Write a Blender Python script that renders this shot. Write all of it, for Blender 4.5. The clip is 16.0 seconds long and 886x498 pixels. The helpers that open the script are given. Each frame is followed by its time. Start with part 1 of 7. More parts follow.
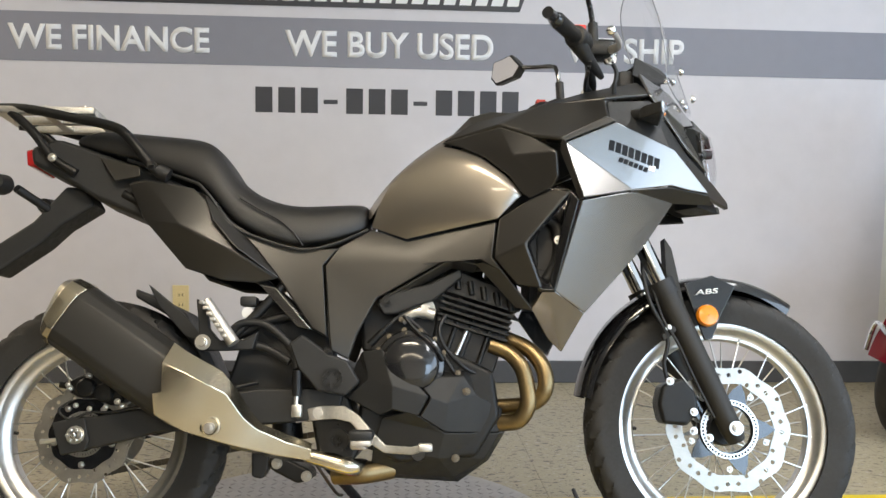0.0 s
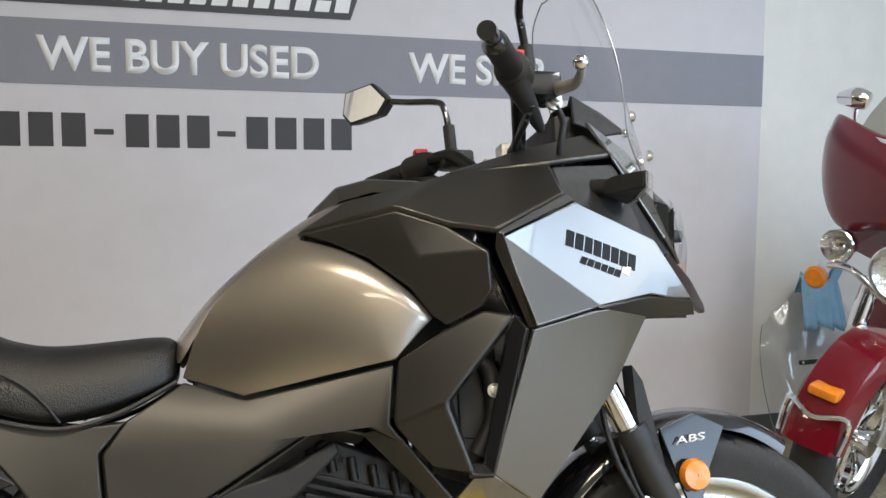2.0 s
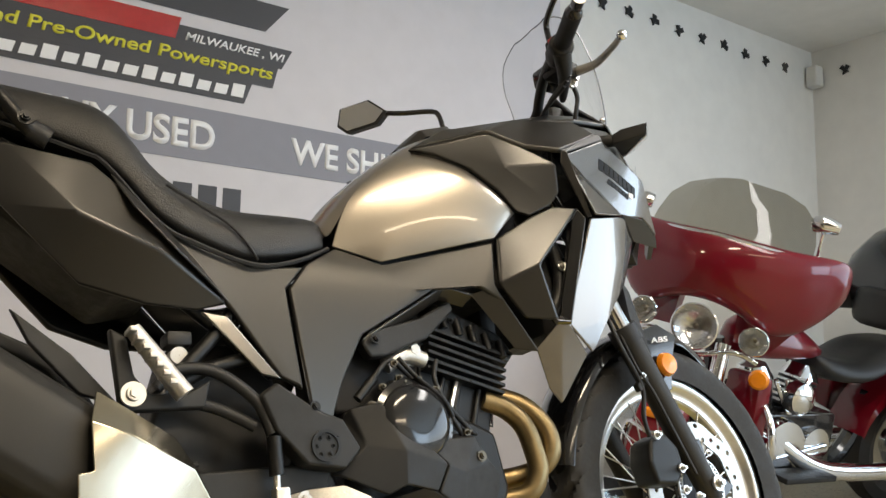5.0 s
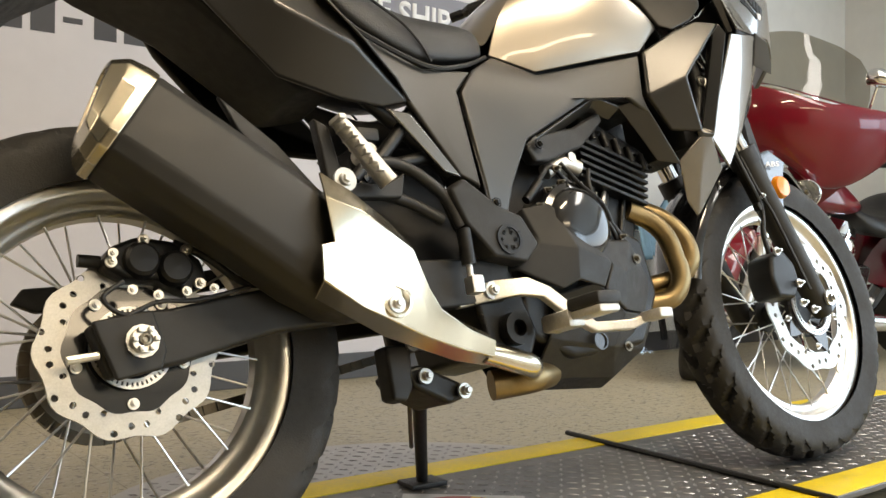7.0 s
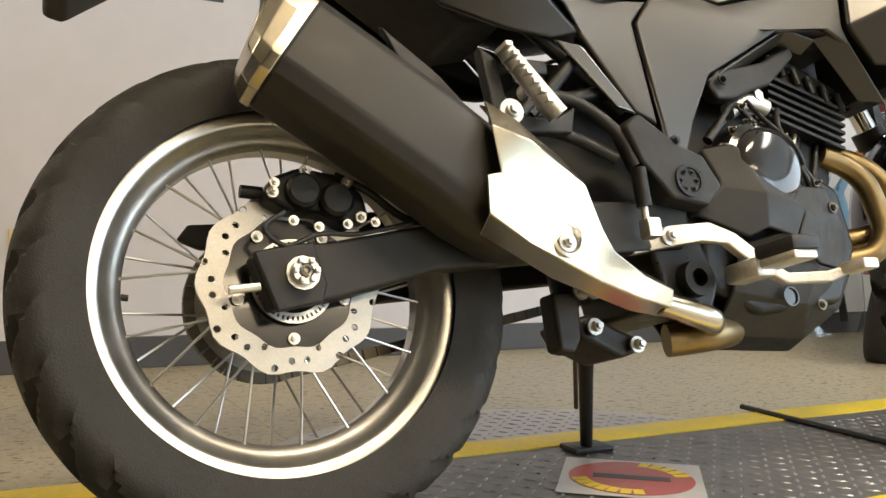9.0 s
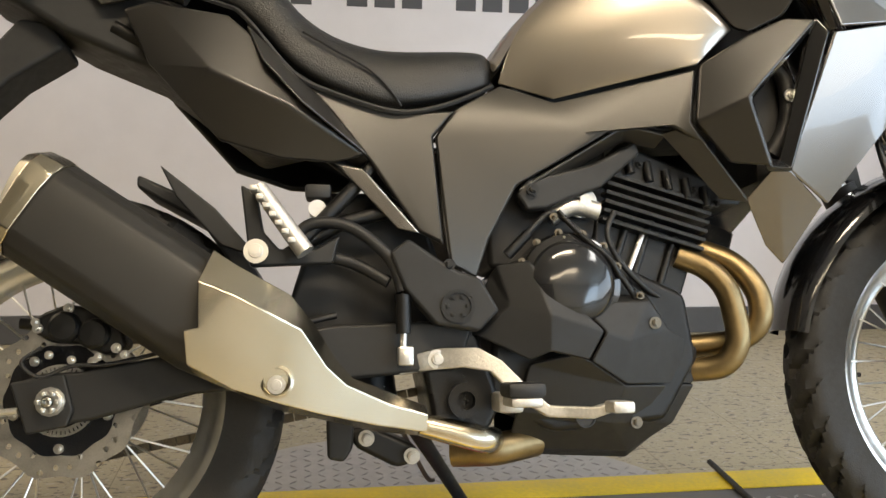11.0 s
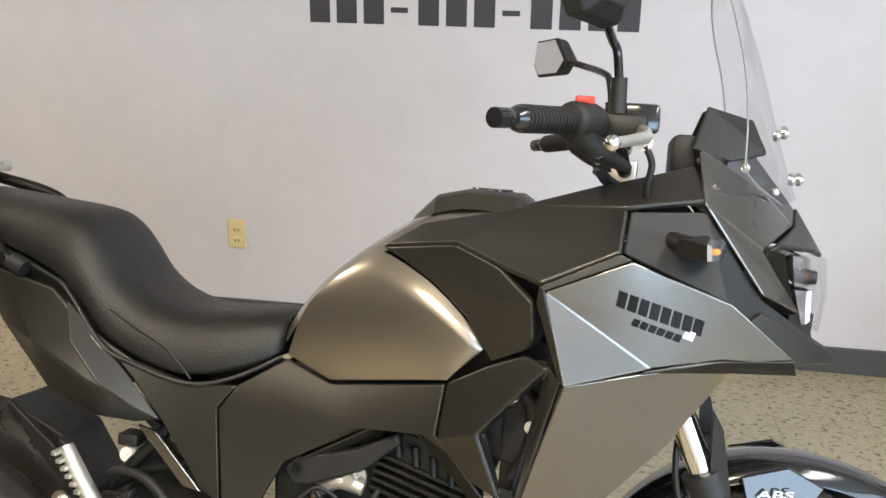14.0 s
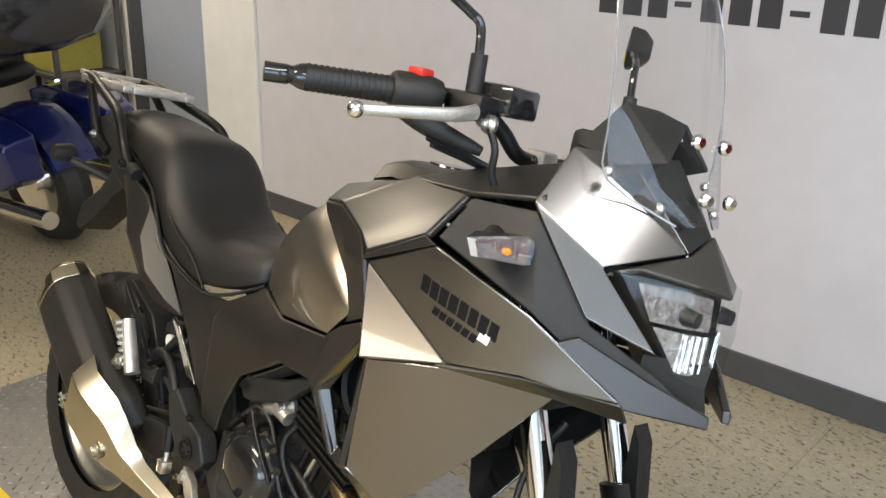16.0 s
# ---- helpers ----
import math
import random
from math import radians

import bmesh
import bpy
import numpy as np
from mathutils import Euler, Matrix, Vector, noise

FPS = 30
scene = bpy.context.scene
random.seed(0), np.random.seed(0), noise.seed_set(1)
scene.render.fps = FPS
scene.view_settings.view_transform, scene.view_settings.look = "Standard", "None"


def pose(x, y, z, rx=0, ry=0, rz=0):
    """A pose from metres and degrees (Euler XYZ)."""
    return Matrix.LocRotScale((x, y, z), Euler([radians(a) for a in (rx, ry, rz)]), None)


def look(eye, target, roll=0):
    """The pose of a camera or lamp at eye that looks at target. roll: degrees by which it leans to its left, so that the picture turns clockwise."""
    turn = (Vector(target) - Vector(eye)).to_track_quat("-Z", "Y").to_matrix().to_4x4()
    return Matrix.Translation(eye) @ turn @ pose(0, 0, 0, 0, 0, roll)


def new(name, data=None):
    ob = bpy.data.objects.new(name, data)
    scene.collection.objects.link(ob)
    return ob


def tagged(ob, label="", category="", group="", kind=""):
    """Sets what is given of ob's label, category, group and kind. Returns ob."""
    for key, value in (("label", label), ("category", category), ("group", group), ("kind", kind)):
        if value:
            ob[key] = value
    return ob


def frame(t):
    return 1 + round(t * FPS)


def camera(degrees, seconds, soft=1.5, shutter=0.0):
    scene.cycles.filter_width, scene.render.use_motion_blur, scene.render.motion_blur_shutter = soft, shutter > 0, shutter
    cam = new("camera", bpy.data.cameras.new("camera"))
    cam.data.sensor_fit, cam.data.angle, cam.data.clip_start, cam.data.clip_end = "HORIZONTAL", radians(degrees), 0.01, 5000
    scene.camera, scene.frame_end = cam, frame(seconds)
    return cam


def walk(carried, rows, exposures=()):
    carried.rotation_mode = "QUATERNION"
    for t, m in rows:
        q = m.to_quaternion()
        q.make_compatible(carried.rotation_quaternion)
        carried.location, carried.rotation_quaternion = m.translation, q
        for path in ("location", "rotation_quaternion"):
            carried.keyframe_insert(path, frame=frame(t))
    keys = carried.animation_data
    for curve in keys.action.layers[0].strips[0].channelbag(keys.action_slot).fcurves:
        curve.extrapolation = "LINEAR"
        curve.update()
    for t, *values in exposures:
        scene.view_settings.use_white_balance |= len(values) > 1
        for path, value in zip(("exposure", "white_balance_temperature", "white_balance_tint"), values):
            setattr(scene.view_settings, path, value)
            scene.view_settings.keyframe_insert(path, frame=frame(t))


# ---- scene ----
cam = camera(53.0, 16.0)
PATH = [
    (0, (0.418, -0.093, 0.982), (0.553, 1.892, 0.787), 0.9),
    (0.5, (0.469, 0.145, 1.013), (0.703, 2.123, 0.828), 0.7),
    (1, (0.49, 0.375, 1.057), (0.858, 2.332, 0.871), 0.6),
    (1.5, (0.455, 0.559, 1.118), (0.909, 2.497, 0.929), 0.5),
    (2, (0.374, 0.702, 1.121), (0.968, 2.603, 0.94), 0.4),
    (2.5, (0.248, 0.803, 1.112), (0.993, 2.651, 0.942), 0.3),
    (3, (0.108, 0.837, 1.041), (0.967, 2.642, 1.003), 0.3),
    (3.2, (0.052, 0.844, 1.025), (0.965, 2.623, 1.075), 0.1),
    (5.3, (-0.403, 0.625, 0.573), (0.795, 2.206, 0.832), -0.0),
    (5.5, (-0.438, 0.639, 0.553), (0.782, 2.213, 0.739), -0.0),
    (6, (-0.501, 0.667, 0.522), (0.714, 2.254, 0.585), -0.1),
    (6.5, (-0.562, 0.739, 0.495), (0.656, 2.325, 0.519), 0.3),
    (7, (-0.601, 0.802, 0.479), (0.617, 2.388, 0.497), 0.4),
    (7.5, (-0.652, 0.862, 0.46), (0.566, 2.448, 0.479), 0.4),
    (8, (-0.692, 0.927, 0.424), (0.519, 2.518, 0.437), 0.7),
    (8.2, (-0.696, 0.944, 0.412), (0.499, 2.548, 0.424), 0.7),
    (10.3, (-0.121, 0.68, 0.517), (0.29, 2.634, 0.403), 1.0),
    (10.5, (-0.056, 0.659, 0.565), (0.343, 2.614, 0.427), 0.9),
    (11, (0.086, 0.604, 0.749), (0.408, 2.561, 0.491), 1.1),
    (11.5, (0.193, 0.613, 0.851), (0.38, 2.577, 0.523), 1.0),
    (12, (0.316, 0.633, 1.031), (0.327, 2.59, 0.619), 1.1),
    (12.5, (0.461, 0.624, 1.225), (0.33, 2.561, 0.745), 0.6),
    (13, (0.57, 0.593, 1.375), (0.455, 2.495, 0.766), 0.7),
    (13.5, (0.704, 0.64, 1.453), (0.58, 2.52, 0.782), 0.8),
    (14, (0.854, 0.704, 1.49), (0.553, 2.563, 0.816), 0.9),
    (14.5, (1.08, 0.732, 1.499), (0.542, 2.536, 0.822), 1.1),
    (15, (1.288, 0.818, 1.502), (0.488, 2.514, 0.809), 1.1),
    (15.5, (1.457, 0.955, 1.501), (0.42, 2.514, 0.799), 1.1),
    (16, (1.649, 1.07, 1.461), (0.382, 2.455, 0.773), 1.4),
]
LOOKS = [(0, 0.06, 6750, 10), (3, -0.24, 6560, 10), (5.5, -0.20, 7500, 11), (8, 0.12, 7700, 11), (11, 0.08, 7350, 11), (12.5, 0.36, 6780, 11), (16, 0.10, 6850, 11)]
walk(cam, [(t, look(eye, target, roll)) for t, eye, target, roll in PATH], LOOKS)

# ---- light ----
world = bpy.data.worlds.new("world")
scene.world = world
world.use_nodes = True
wn = world.node_tree.nodes
sky = wn.new("ShaderNodeTexSky")
sky.sky_type, sky.sun_disc, sky.sun_elevation, sky.sun_rotation = "NISHITA", False, radians(38), radians(120)
world.node_tree.links.new(sky.outputs[0], wn["Background"].inputs[0])
wn["Background"].inputs[1].default_value = 0.1


def area_lamp(name, m, sx, sy, watts, colour):
    d = bpy.data.lights.new(name, "AREA")
    d.shape, d.size, d.size_y, d.energy, d.color = "RECTANGLE", sx, sy, watts, colour
    ob = new(name, d)
    ob.matrix_world = m
    return ob


# ---- materials ----
def mat(name, base, rough=0.5, metal=0.0, noise_scale=0.0, var=0.0, bump=0.0, bump_scale=200.0, coat=0.0, spec=0.5, trans=0.0, aniso=0.0):
    m = bpy.data.materials.new(name)
    m.use_nodes = True
    nt = m.node_tree
    b = nt.nodes["Principled BSDF"]
    b.inputs["Base Color"].default_value = (*base, 1)
    b.inputs["Roughness"].default_value = rough
    b.inputs["Metallic"].default_value = metal
    b.inputs["Coat Weight"].default_value = coat
    b.inputs["Coat Roughness"].default_value = 0.03
    b.inputs["Specular IOR Level"].default_value = spec
    b.inputs["Transmission Weight"].default_value = trans
    b.inputs["Anisotropic"].default_value = aniso
    co = nt.nodes.new("ShaderNodeTexCoord")
    if var > 0:
        n1 = nt.nodes.new("ShaderNodeTexNoise")
        n1.inputs["Scale"].default_value, n1.inputs["Detail"].default_value = noise_scale, 6
        n2 = nt.nodes.new("ShaderNodeTexNoise")
        n2.inputs["Scale"].default_value, n2.inputs["Detail"].default_value = noise_scale * 9, 4
        mx = nt.nodes.new("ShaderNodeMath")
        mx.operation = "ADD"
        nt.links.new(co.outputs["Object"], n1.inputs["Vector"])
        nt.links.new(co.outputs["Object"], n2.inputs["Vector"])
        nt.links.new(n1.outputs[0], mx.inputs[0])
        nt.links.new(n2.outputs[0], mx.inputs[1])
        ramp = nt.nodes.new("ShaderNodeMapRange")
        ramp.inputs["From Min"].default_value, ramp.inputs["From Max"].default_value = 0.65, 1.35
        ramp.inputs["To Min"].default_value, ramp.inputs["To Max"].default_value = 1 - var, 1 + var
        nt.links.new(mx.outputs[0], ramp.inputs[0])
        mul = nt.nodes.new("ShaderNodeVectorMath")
        mul.operation = "SCALE"
        mul.inputs[0].default_value = base
        nt.links.new(ramp.outputs[0], mul.inputs["Scale"])
        nt.links.new(mul.outputs[0], b.inputs["Base Color"])
        rr = nt.nodes.new("ShaderNodeMapRange")
        rr.inputs["From Min"].default_value, rr.inputs["From Max"].default_value = 0.65, 1.35
        rr.inputs["To Min"].default_value, rr.inputs["To Max"].default_value = max(0.02, rough * (1 - 1.5 * var)), min(1, rough * (1 + 1.5 * var))
        nt.links.new(mx.outputs[0], rr.inputs[0])
        nt.links.new(rr.outputs[0], b.inputs["Roughness"])
    if bump > 0:
        nb = nt.nodes.new("ShaderNodeTexNoise")
        nb.inputs["Scale"].default_value, nb.inputs["Detail"].default_value = bump_scale, 3
        bp = nt.nodes.new("ShaderNodeBump")
        bp.inputs["Strength"].default_value, bp.inputs["Distance"].default_value = bump, 0.002
        nt.links.new(co.outputs["Object"], nb.inputs["Vector"])
        nt.links.new(nb.outputs[0], bp.inputs["Height"])
        nt.links.new(bp.outputs[0], b.inputs["Normal"])
    return m


M_WALL = mat("wall_vinyl", (0.62, 0.60, 0.63), 0.6, 0, 1.3, 0.04, 0.12, 90)
M_WHITE = mat("white_wall_paint", (0.74, 0.73, 0.70), 0.7, 0, 1.1, 0.05, 0.15, 120)
def floor_material():
    """Beige vinyl tile with darker and lighter chips, and faint joints every foot."""
    m = mat("speckled_vinyl_tile", (0.36, 0.315, 0.215), 0.42, 0, 3, 0.12, 0.08, 60)
    nt = m.node_tree
    b = nt.nodes["Principled BSDF"]
    base = b.inputs["Base Color"].links[0].from_socket
    co = next(n for n in nt.nodes if n.type == "TEX_COORD")
    last = base
    for scale, lo, hi, colour in ((38, 0.60, 0.63, (0.13, 0.11, 0.085)), (46, 0.62, 0.65, (0.42, 0.38, 0.31)), (90, 0.64, 0.67, (0.09, 0.08, 0.07))):
        mp = nt.nodes.new("ShaderNodeMapping")
        mp.inputs["Location"].default_value = (scale, 2 * scale, 0)
        mp.inputs["Scale"].default_value = (1.0, 1.8, 1.0)
        mp.inputs["Rotation"].default_value = (0, 0, scale * 0.1)
        n = nt.nodes.new("ShaderNodeTexNoise")
        n.inputs["Scale"].default_value, n.inputs["Detail"].default_value = scale, 2
        r = nt.nodes.new("ShaderNodeMapRange")
        r.inputs["From Min"].default_value, r.inputs["From Max"].default_value = lo, hi
        x = nt.nodes.new("ShaderNodeMix")
        x.data_type = "RGBA"
        x.inputs["B"].default_value = (*colour, 1)
        nt.links.new(co.outputs["Object"], mp.inputs[0])
        nt.links.new(mp.outputs[0], n.inputs["Vector"])
        nt.links.new(n.outputs[0], r.inputs[0])
        nt.links.new(r.outputs[0], x.inputs["Factor"])
        nt.links.new(last, x.inputs["A"])
        last = x.outputs["Result"]
    br = nt.nodes.new("ShaderNodeTexBrick")
    br.offset = 0.0
    br.inputs["Scale"].default_value = 1.0
    br.inputs["Brick Width"].default_value = br.inputs["Row Height"].default_value = 0.305
    br.inputs["Mortar Size"].default_value = 0.0012
    br.inputs["Color1"].default_value = br.inputs["Color2"].default_value = (1, 1, 1, 1)
    br.inputs["Mortar"].default_value = (0.55, 0.52, 0.48, 1)
    mu = nt.nodes.new("ShaderNodeMix")
    mu.data_type, mu.blend_type = "RGBA", "MULTIPLY"
    mu.inputs["Factor"].default_value = 1
    nt.links.new(co.outputs["Object"], br.inputs["Vector"])
    nt.links.new(last, mu.inputs["A"])
    nt.links.new(br.outputs["Color"], mu.inputs["B"])
    nt.links.new(mu.outputs["Result"], b.inputs["Base Color"])
    return m


M_FLOOR = floor_material()
M_BASE = mat("baseboard_vinyl", (0.07, 0.07, 0.075), 0.5, 0, 3, 0.1)
M_PLATE = mat("diamond_plate_steel", (0.14, 0.14, 0.14), 0.45, 0.6, 4, 0.25, 0.1, 300)
M_YELLOW = mat("yellow_safety_paint", (0.75, 0.55, 0.02), 0.45, 0, 12, 0.15, 0.1, 200)
M_BLACK = mat("black_plastic", (0.010, 0.010, 0.0105), 0.5, 0, 6, 0.15, 0.25, 900)


def mesh_object(name, bm, material, parent=None, label="", smooth=None):
    """One mesh object from a bmesh, its edges rounded in shading where the faces meet flatly."""
    me = bpy.data.meshes.new(name)
    bmesh.ops.recalc_face_normals(bm, faces=bm.faces[:])
    if smooth is not None:
        for f in bm.faces:
            f.smooth = True
        for e in bm.edges:
            e.smooth = len(e.link_faces) == 2 and e.calc_face_angle(0) < radians(smooth)
    bm.to_mesh(me)
    bm.free()
    for one in material if isinstance(material, (list, tuple)) else (material,):
        me.materials.append(one)
    ob = new(name, me)
    if parent is not None:
        ob.parent = parent
    if label:
        ob["label"] = label
    return ob


def part(name, bm, material, parent, label="", smooth=35):
    return mesh_object(name, bm, material, parent, label, smooth)


def box(x0, x1, y0, y1, z0, z1, bevel=0.0, bm=None):
    bm = bm or bmesh.new()
    r = bmesh.ops.create_cube(bm, size=1, matrix=Matrix.LocRotScale(((x0 + x1) / 2, (y0 + y1) / 2, (z0 + z1) / 2), None, (abs(x1 - x0), abs(y1 - y0), abs(z1 - z0))))
    if bevel:
        es = list({e for v in r["verts"] for e in v.link_edges})
        bmesh.ops.bevel(bm, geom=es, offset=bevel, segments=2, affect="EDGES", profile=0.5)
    return bm


# ---- the room ----
WALL_Y, PLATE_Z = 3.8, 0.045
def structure(name, bm, material, label, category=""):
    return tagged(mesh_object(name, bm, material), label, category or "structure", kind="structure")

from mathutils.bvhtree import BVHTree

# ---- materials of the motorcycles ----
# one grey paint twice: tank copy lightened as lit, fairing copy darkened as shaded
M_TANK = mat("grey_paint_lit", (0.37, 0.33, 0.28), 0.33, 0.92, 900, 0.035, coat=1.0)
M_PAINT = mat("grey_paint_shaded", (0.205, 0.193, 0.182), 0.22, 0.92, 900, 0.035, coat=1.0)
M_DARKCOVER = mat("satin_black_cover", (0.017, 0.0155, 0.0135), 0.38, 0.05, 5, 0.02, 0.02, 1500)
M_SIDE = mat("satin_grey_cover", (0.040, 0.0365, 0.0305), 0.52, 0.85, 5, 0.025, 0.03, 1500)
for m_satin, weight, rough in ((M_DARKCOVER, 0.4, 0.24), (M_SIDE, 0.9, 0.42)):
    satin = m_satin.node_tree.nodes["Principled BSDF"]
    satin.inputs["Coat Weight"].default_value = weight
    satin.inputs["Coat Roughness"].default_value = rough
M_PLASTIC = mat("grained_black_plastic", (0.0105, 0.0105, 0.0105), 0.56, 0, 7, 0.15, 0.25, 900)
M_ENGINE = mat("black_engine_casting", (0.0085, 0.0085, 0.0085), 0.36, 0.3, 9, 0.2, 0.3, 700)
M_GLOSSBLACK = mat("gloss_black_paint", (0.012, 0.012, 0.013), 0.15, 0, 8, 0.1, coat=0.5)
M_VINYL = mat("black_seat_vinyl", (0.010, 0.0096, 0.0092), 0.42, 0, 6, 0.12, 0.6, 420)
M_RUBBER = mat("tyre_rubber", (0.017, 0.0158, 0.0145), 0.66, 0, 14, 0.12, 0.3, 400)
M_MUFFLER = mat("matt_black_muffler", (0.022, 0.0205, 0.018), 0.52, 0.2, 6, 0.12, 0.15, 900)
M_STEEL = mat("brushed_stainless", (0.60, 0.545, 0.43), 0.24, 1.0, 3, 0.06)
M_BRONZE = mat("heat_tinted_steel", (0.27, 0.20, 0.105), 0.42, 1.0, 12, 0.14)
M_ALU = mat("anodised_aluminium", (0.72, 0.71, 0.68), 0.32, 1.0, 9, 0.08, 0.05, 400)
M_ALUROUGH = mat("cast_aluminium", (0.62, 0.60, 0.56), 0.45, 0.9, 25, 0.18, 0.3, 300)
M_CHROME = mat("chrome", (0.85, 0.85, 0.86), 0.07, 1.0, 5, 0.03)
M_DISC = mat("brake_disc_steel", (0.47, 0.455, 0.42), 0.38, 1.0, 40, 0.15, 0.1, 500)
M_CHAIN = mat("oily_chain_steel", (0.16, 0.14, 0.11), 0.45, 0.9, 60, 0.3)
M_RED = mat("maroon_paint", (0.145, 0.003, 0.010), 0.30, 0.0, 300, 0.05, coat=0.9, spec=0.15)
M_BLUE = mat("blue_paint", (0.008, 0.015, 0.10), 0.22, 0.3, 300, 0.1, coat=1.0)
M_AMBER = mat("amber_lens", (0.85, 0.26, 0.01), 0.18, 0, 30, 0.15, 0.4, 260, coat=0.6)
M_REDLENS = mat("red_lens", (0.45, 0.01, 0.012), 0.18, 0, 30, 0.15, 0.3, 260, coat=0.6)
M_REDSWITCH = mat("red_switch", (0.55, 0.03, 0.02), 0.4, 0, 30, 0.1)
M_GREY = mat("grey_wheel_ring", (0.30, 0.30, 0.30), 0.5, 0.4, 20, 0.1)
M_REFLECTOR = mat("lamp_reflector", (0.80, 0.81, 0.83), 0.16, 0.9, 60, 0.10, 0.9, 55)
M_MIRROR = mat("mirror_glass", (0.75, 0.76, 0.78), 0.02, 1.0)
M_WHITEPLASTIC = mat("white_plastic", (0.72, 0.71, 0.68), 0.4, 0, 9, 0.05)
M_LETTER = mat("letter_white", (0.84, 0.84, 0.85), 0.6, 0, 3, 0.03)
M_BAND = mat("band_grey", (0.245, 0.245, 0.285), 0.6, 0, 2, 0.04, 0.1, 90)
M_INK = mat("dark_ink", (0.045, 0.045, 0.052), 0.55, 0, 4, 0.08)
M_LIME = mat("yellow_ink", (0.70, 0.66, 0.06), 0.55, 0, 4, 0.05)
M_GREYSHEET = mat("sticker_grey", (0.42, 0.42, 0.42), 0.4, 0, 30, 0.15)
M_STICKRED = mat("sticker_red", (0.38, 0.07, 0.06), 0.45, 0, 30, 0.2)
M_BEIGE = mat("ivory_plastic", (0.72, 0.60, 0.33), 0.4, 0, 9, 0.04)


def glass(name, tint, rough=0.0, mix=0.0):
    m = bpy.data.materials.new(name)
    m.use_nodes = True
    nt = m.node_tree
    g = nt.nodes.new("ShaderNodeBsdfGlossy")
    g.inputs["Roughness"].default_value = 0.03
    t = nt.nodes.new("ShaderNodeBsdfTransparent")
    t.inputs["Color"].default_value = (*tint, 1)
    lw = nt.nodes.new("ShaderNodeLayerWeight")
    lw.inputs["Blend"].default_value = 0.5
    pw = nt.nodes.new("ShaderNodeMath")
    pw.operation = "POWER"
    pw.inputs[1].default_value = 4.0
    f = nt.nodes.new("ShaderNodeMath")
    f.operation = "MULTIPLY_ADD"
    f.inputs[1].default_value, f.inputs[2].default_value = 0.45, 0.045
    nt.links.new(lw.outputs["Facing"], pw.inputs[0])
    nt.links.new(pw.outputs[0], f.inputs[0])
    s = nt.nodes.new("ShaderNodeMixShader")
    nt.links.new(f.outputs[0], s.inputs[0])
    nt.links.new(t.outputs[0], s.inputs[1])
    nt.links.new(g.outputs[0], s.inputs[2])
    nt.links.new(s.outputs[0], nt.nodes["Material Output"].inputs["Surface"])
    return m


M_SCREEN = glass("clear_screen", (0.93, 0.94, 0.95))
M_SMOKE = glass("smoked_screen", (0.44, 0.41, 0.35))
M_LENS = glass("clear_lens", (0.96, 0.97, 0.98))


# ---- shape helpers ----
def finish(ob, bevel=0.0, thick=0.0, subsurf=0, segments=2, offset=1.0, angle=22):
    if thick:
        s = ob.modifiers.new("solidify", "SOLIDIFY")
        s.thickness, s.offset, s.use_even_offset = thick, offset, True
    if subsurf:
        s = ob.modifiers.new("subsurf", "SUBSURF")
        s.levels = s.render_levels = subsurf
    if bevel:
        b = ob.modifiers.new("bevel", "BEVEL")
        b.width, b.segments, b.limit_method, b.angle_limit, b.harden_normals = bevel, segments, "ANGLE", radians(angle), True
    for p in ob.data.polygons:
        p.use_smooth = True
    return ob


def mesh_from(name, verts, faces, material, parent, label=""):
    bm = bmesh.new()
    vs = [bm.verts.new(v) for v in verts]
    for f in faces:
        bm.faces.new([vs[i] for i in f])
    return mesh_object(name, bm, material, parent, label)


def panel(name, verts, faces, material, parent, thick=0.006, bevel=0.003, both=True, label="", subsurf=0, angle=22):
    """A shell over the flank: verts are (along, half width, height); made on the right flank and mirrored to the left."""
    made = []
    for s in (-1, 1) if both else (-1,):
        ob = mesh_from(name, [(x, s * w, z) for x, w, z in verts], faces, material, parent, label)
        # faces look outward
        me = ob.data
        n = sum((p.normal * p.area for p in me.polygons), Vector())
        if n.y * s < 0:
            me.flip_normals()
        finish(ob, bevel, thick, subsurf, offset=-1.0, angle=angle)
        made.append(ob)
    return made[0]


def prism(outline, y0, y1, bm=None):
    """A plate with an outline in (along, height), between two widths."""
    bm = bm or bmesh.new()
    a = [bm.verts.new((x, y0, z)) for x, z in outline]
    b = [bm.verts.new((x, y1, z)) for x, z in outline]
    bm.faces.new(a)
    bm.faces.new(b[::-1])
    n = len(a)
    for i in range(n):
        bm.faces.new((a[i], b[i], b[(i + 1) % n], a[(i + 1) % n]))
    return bm


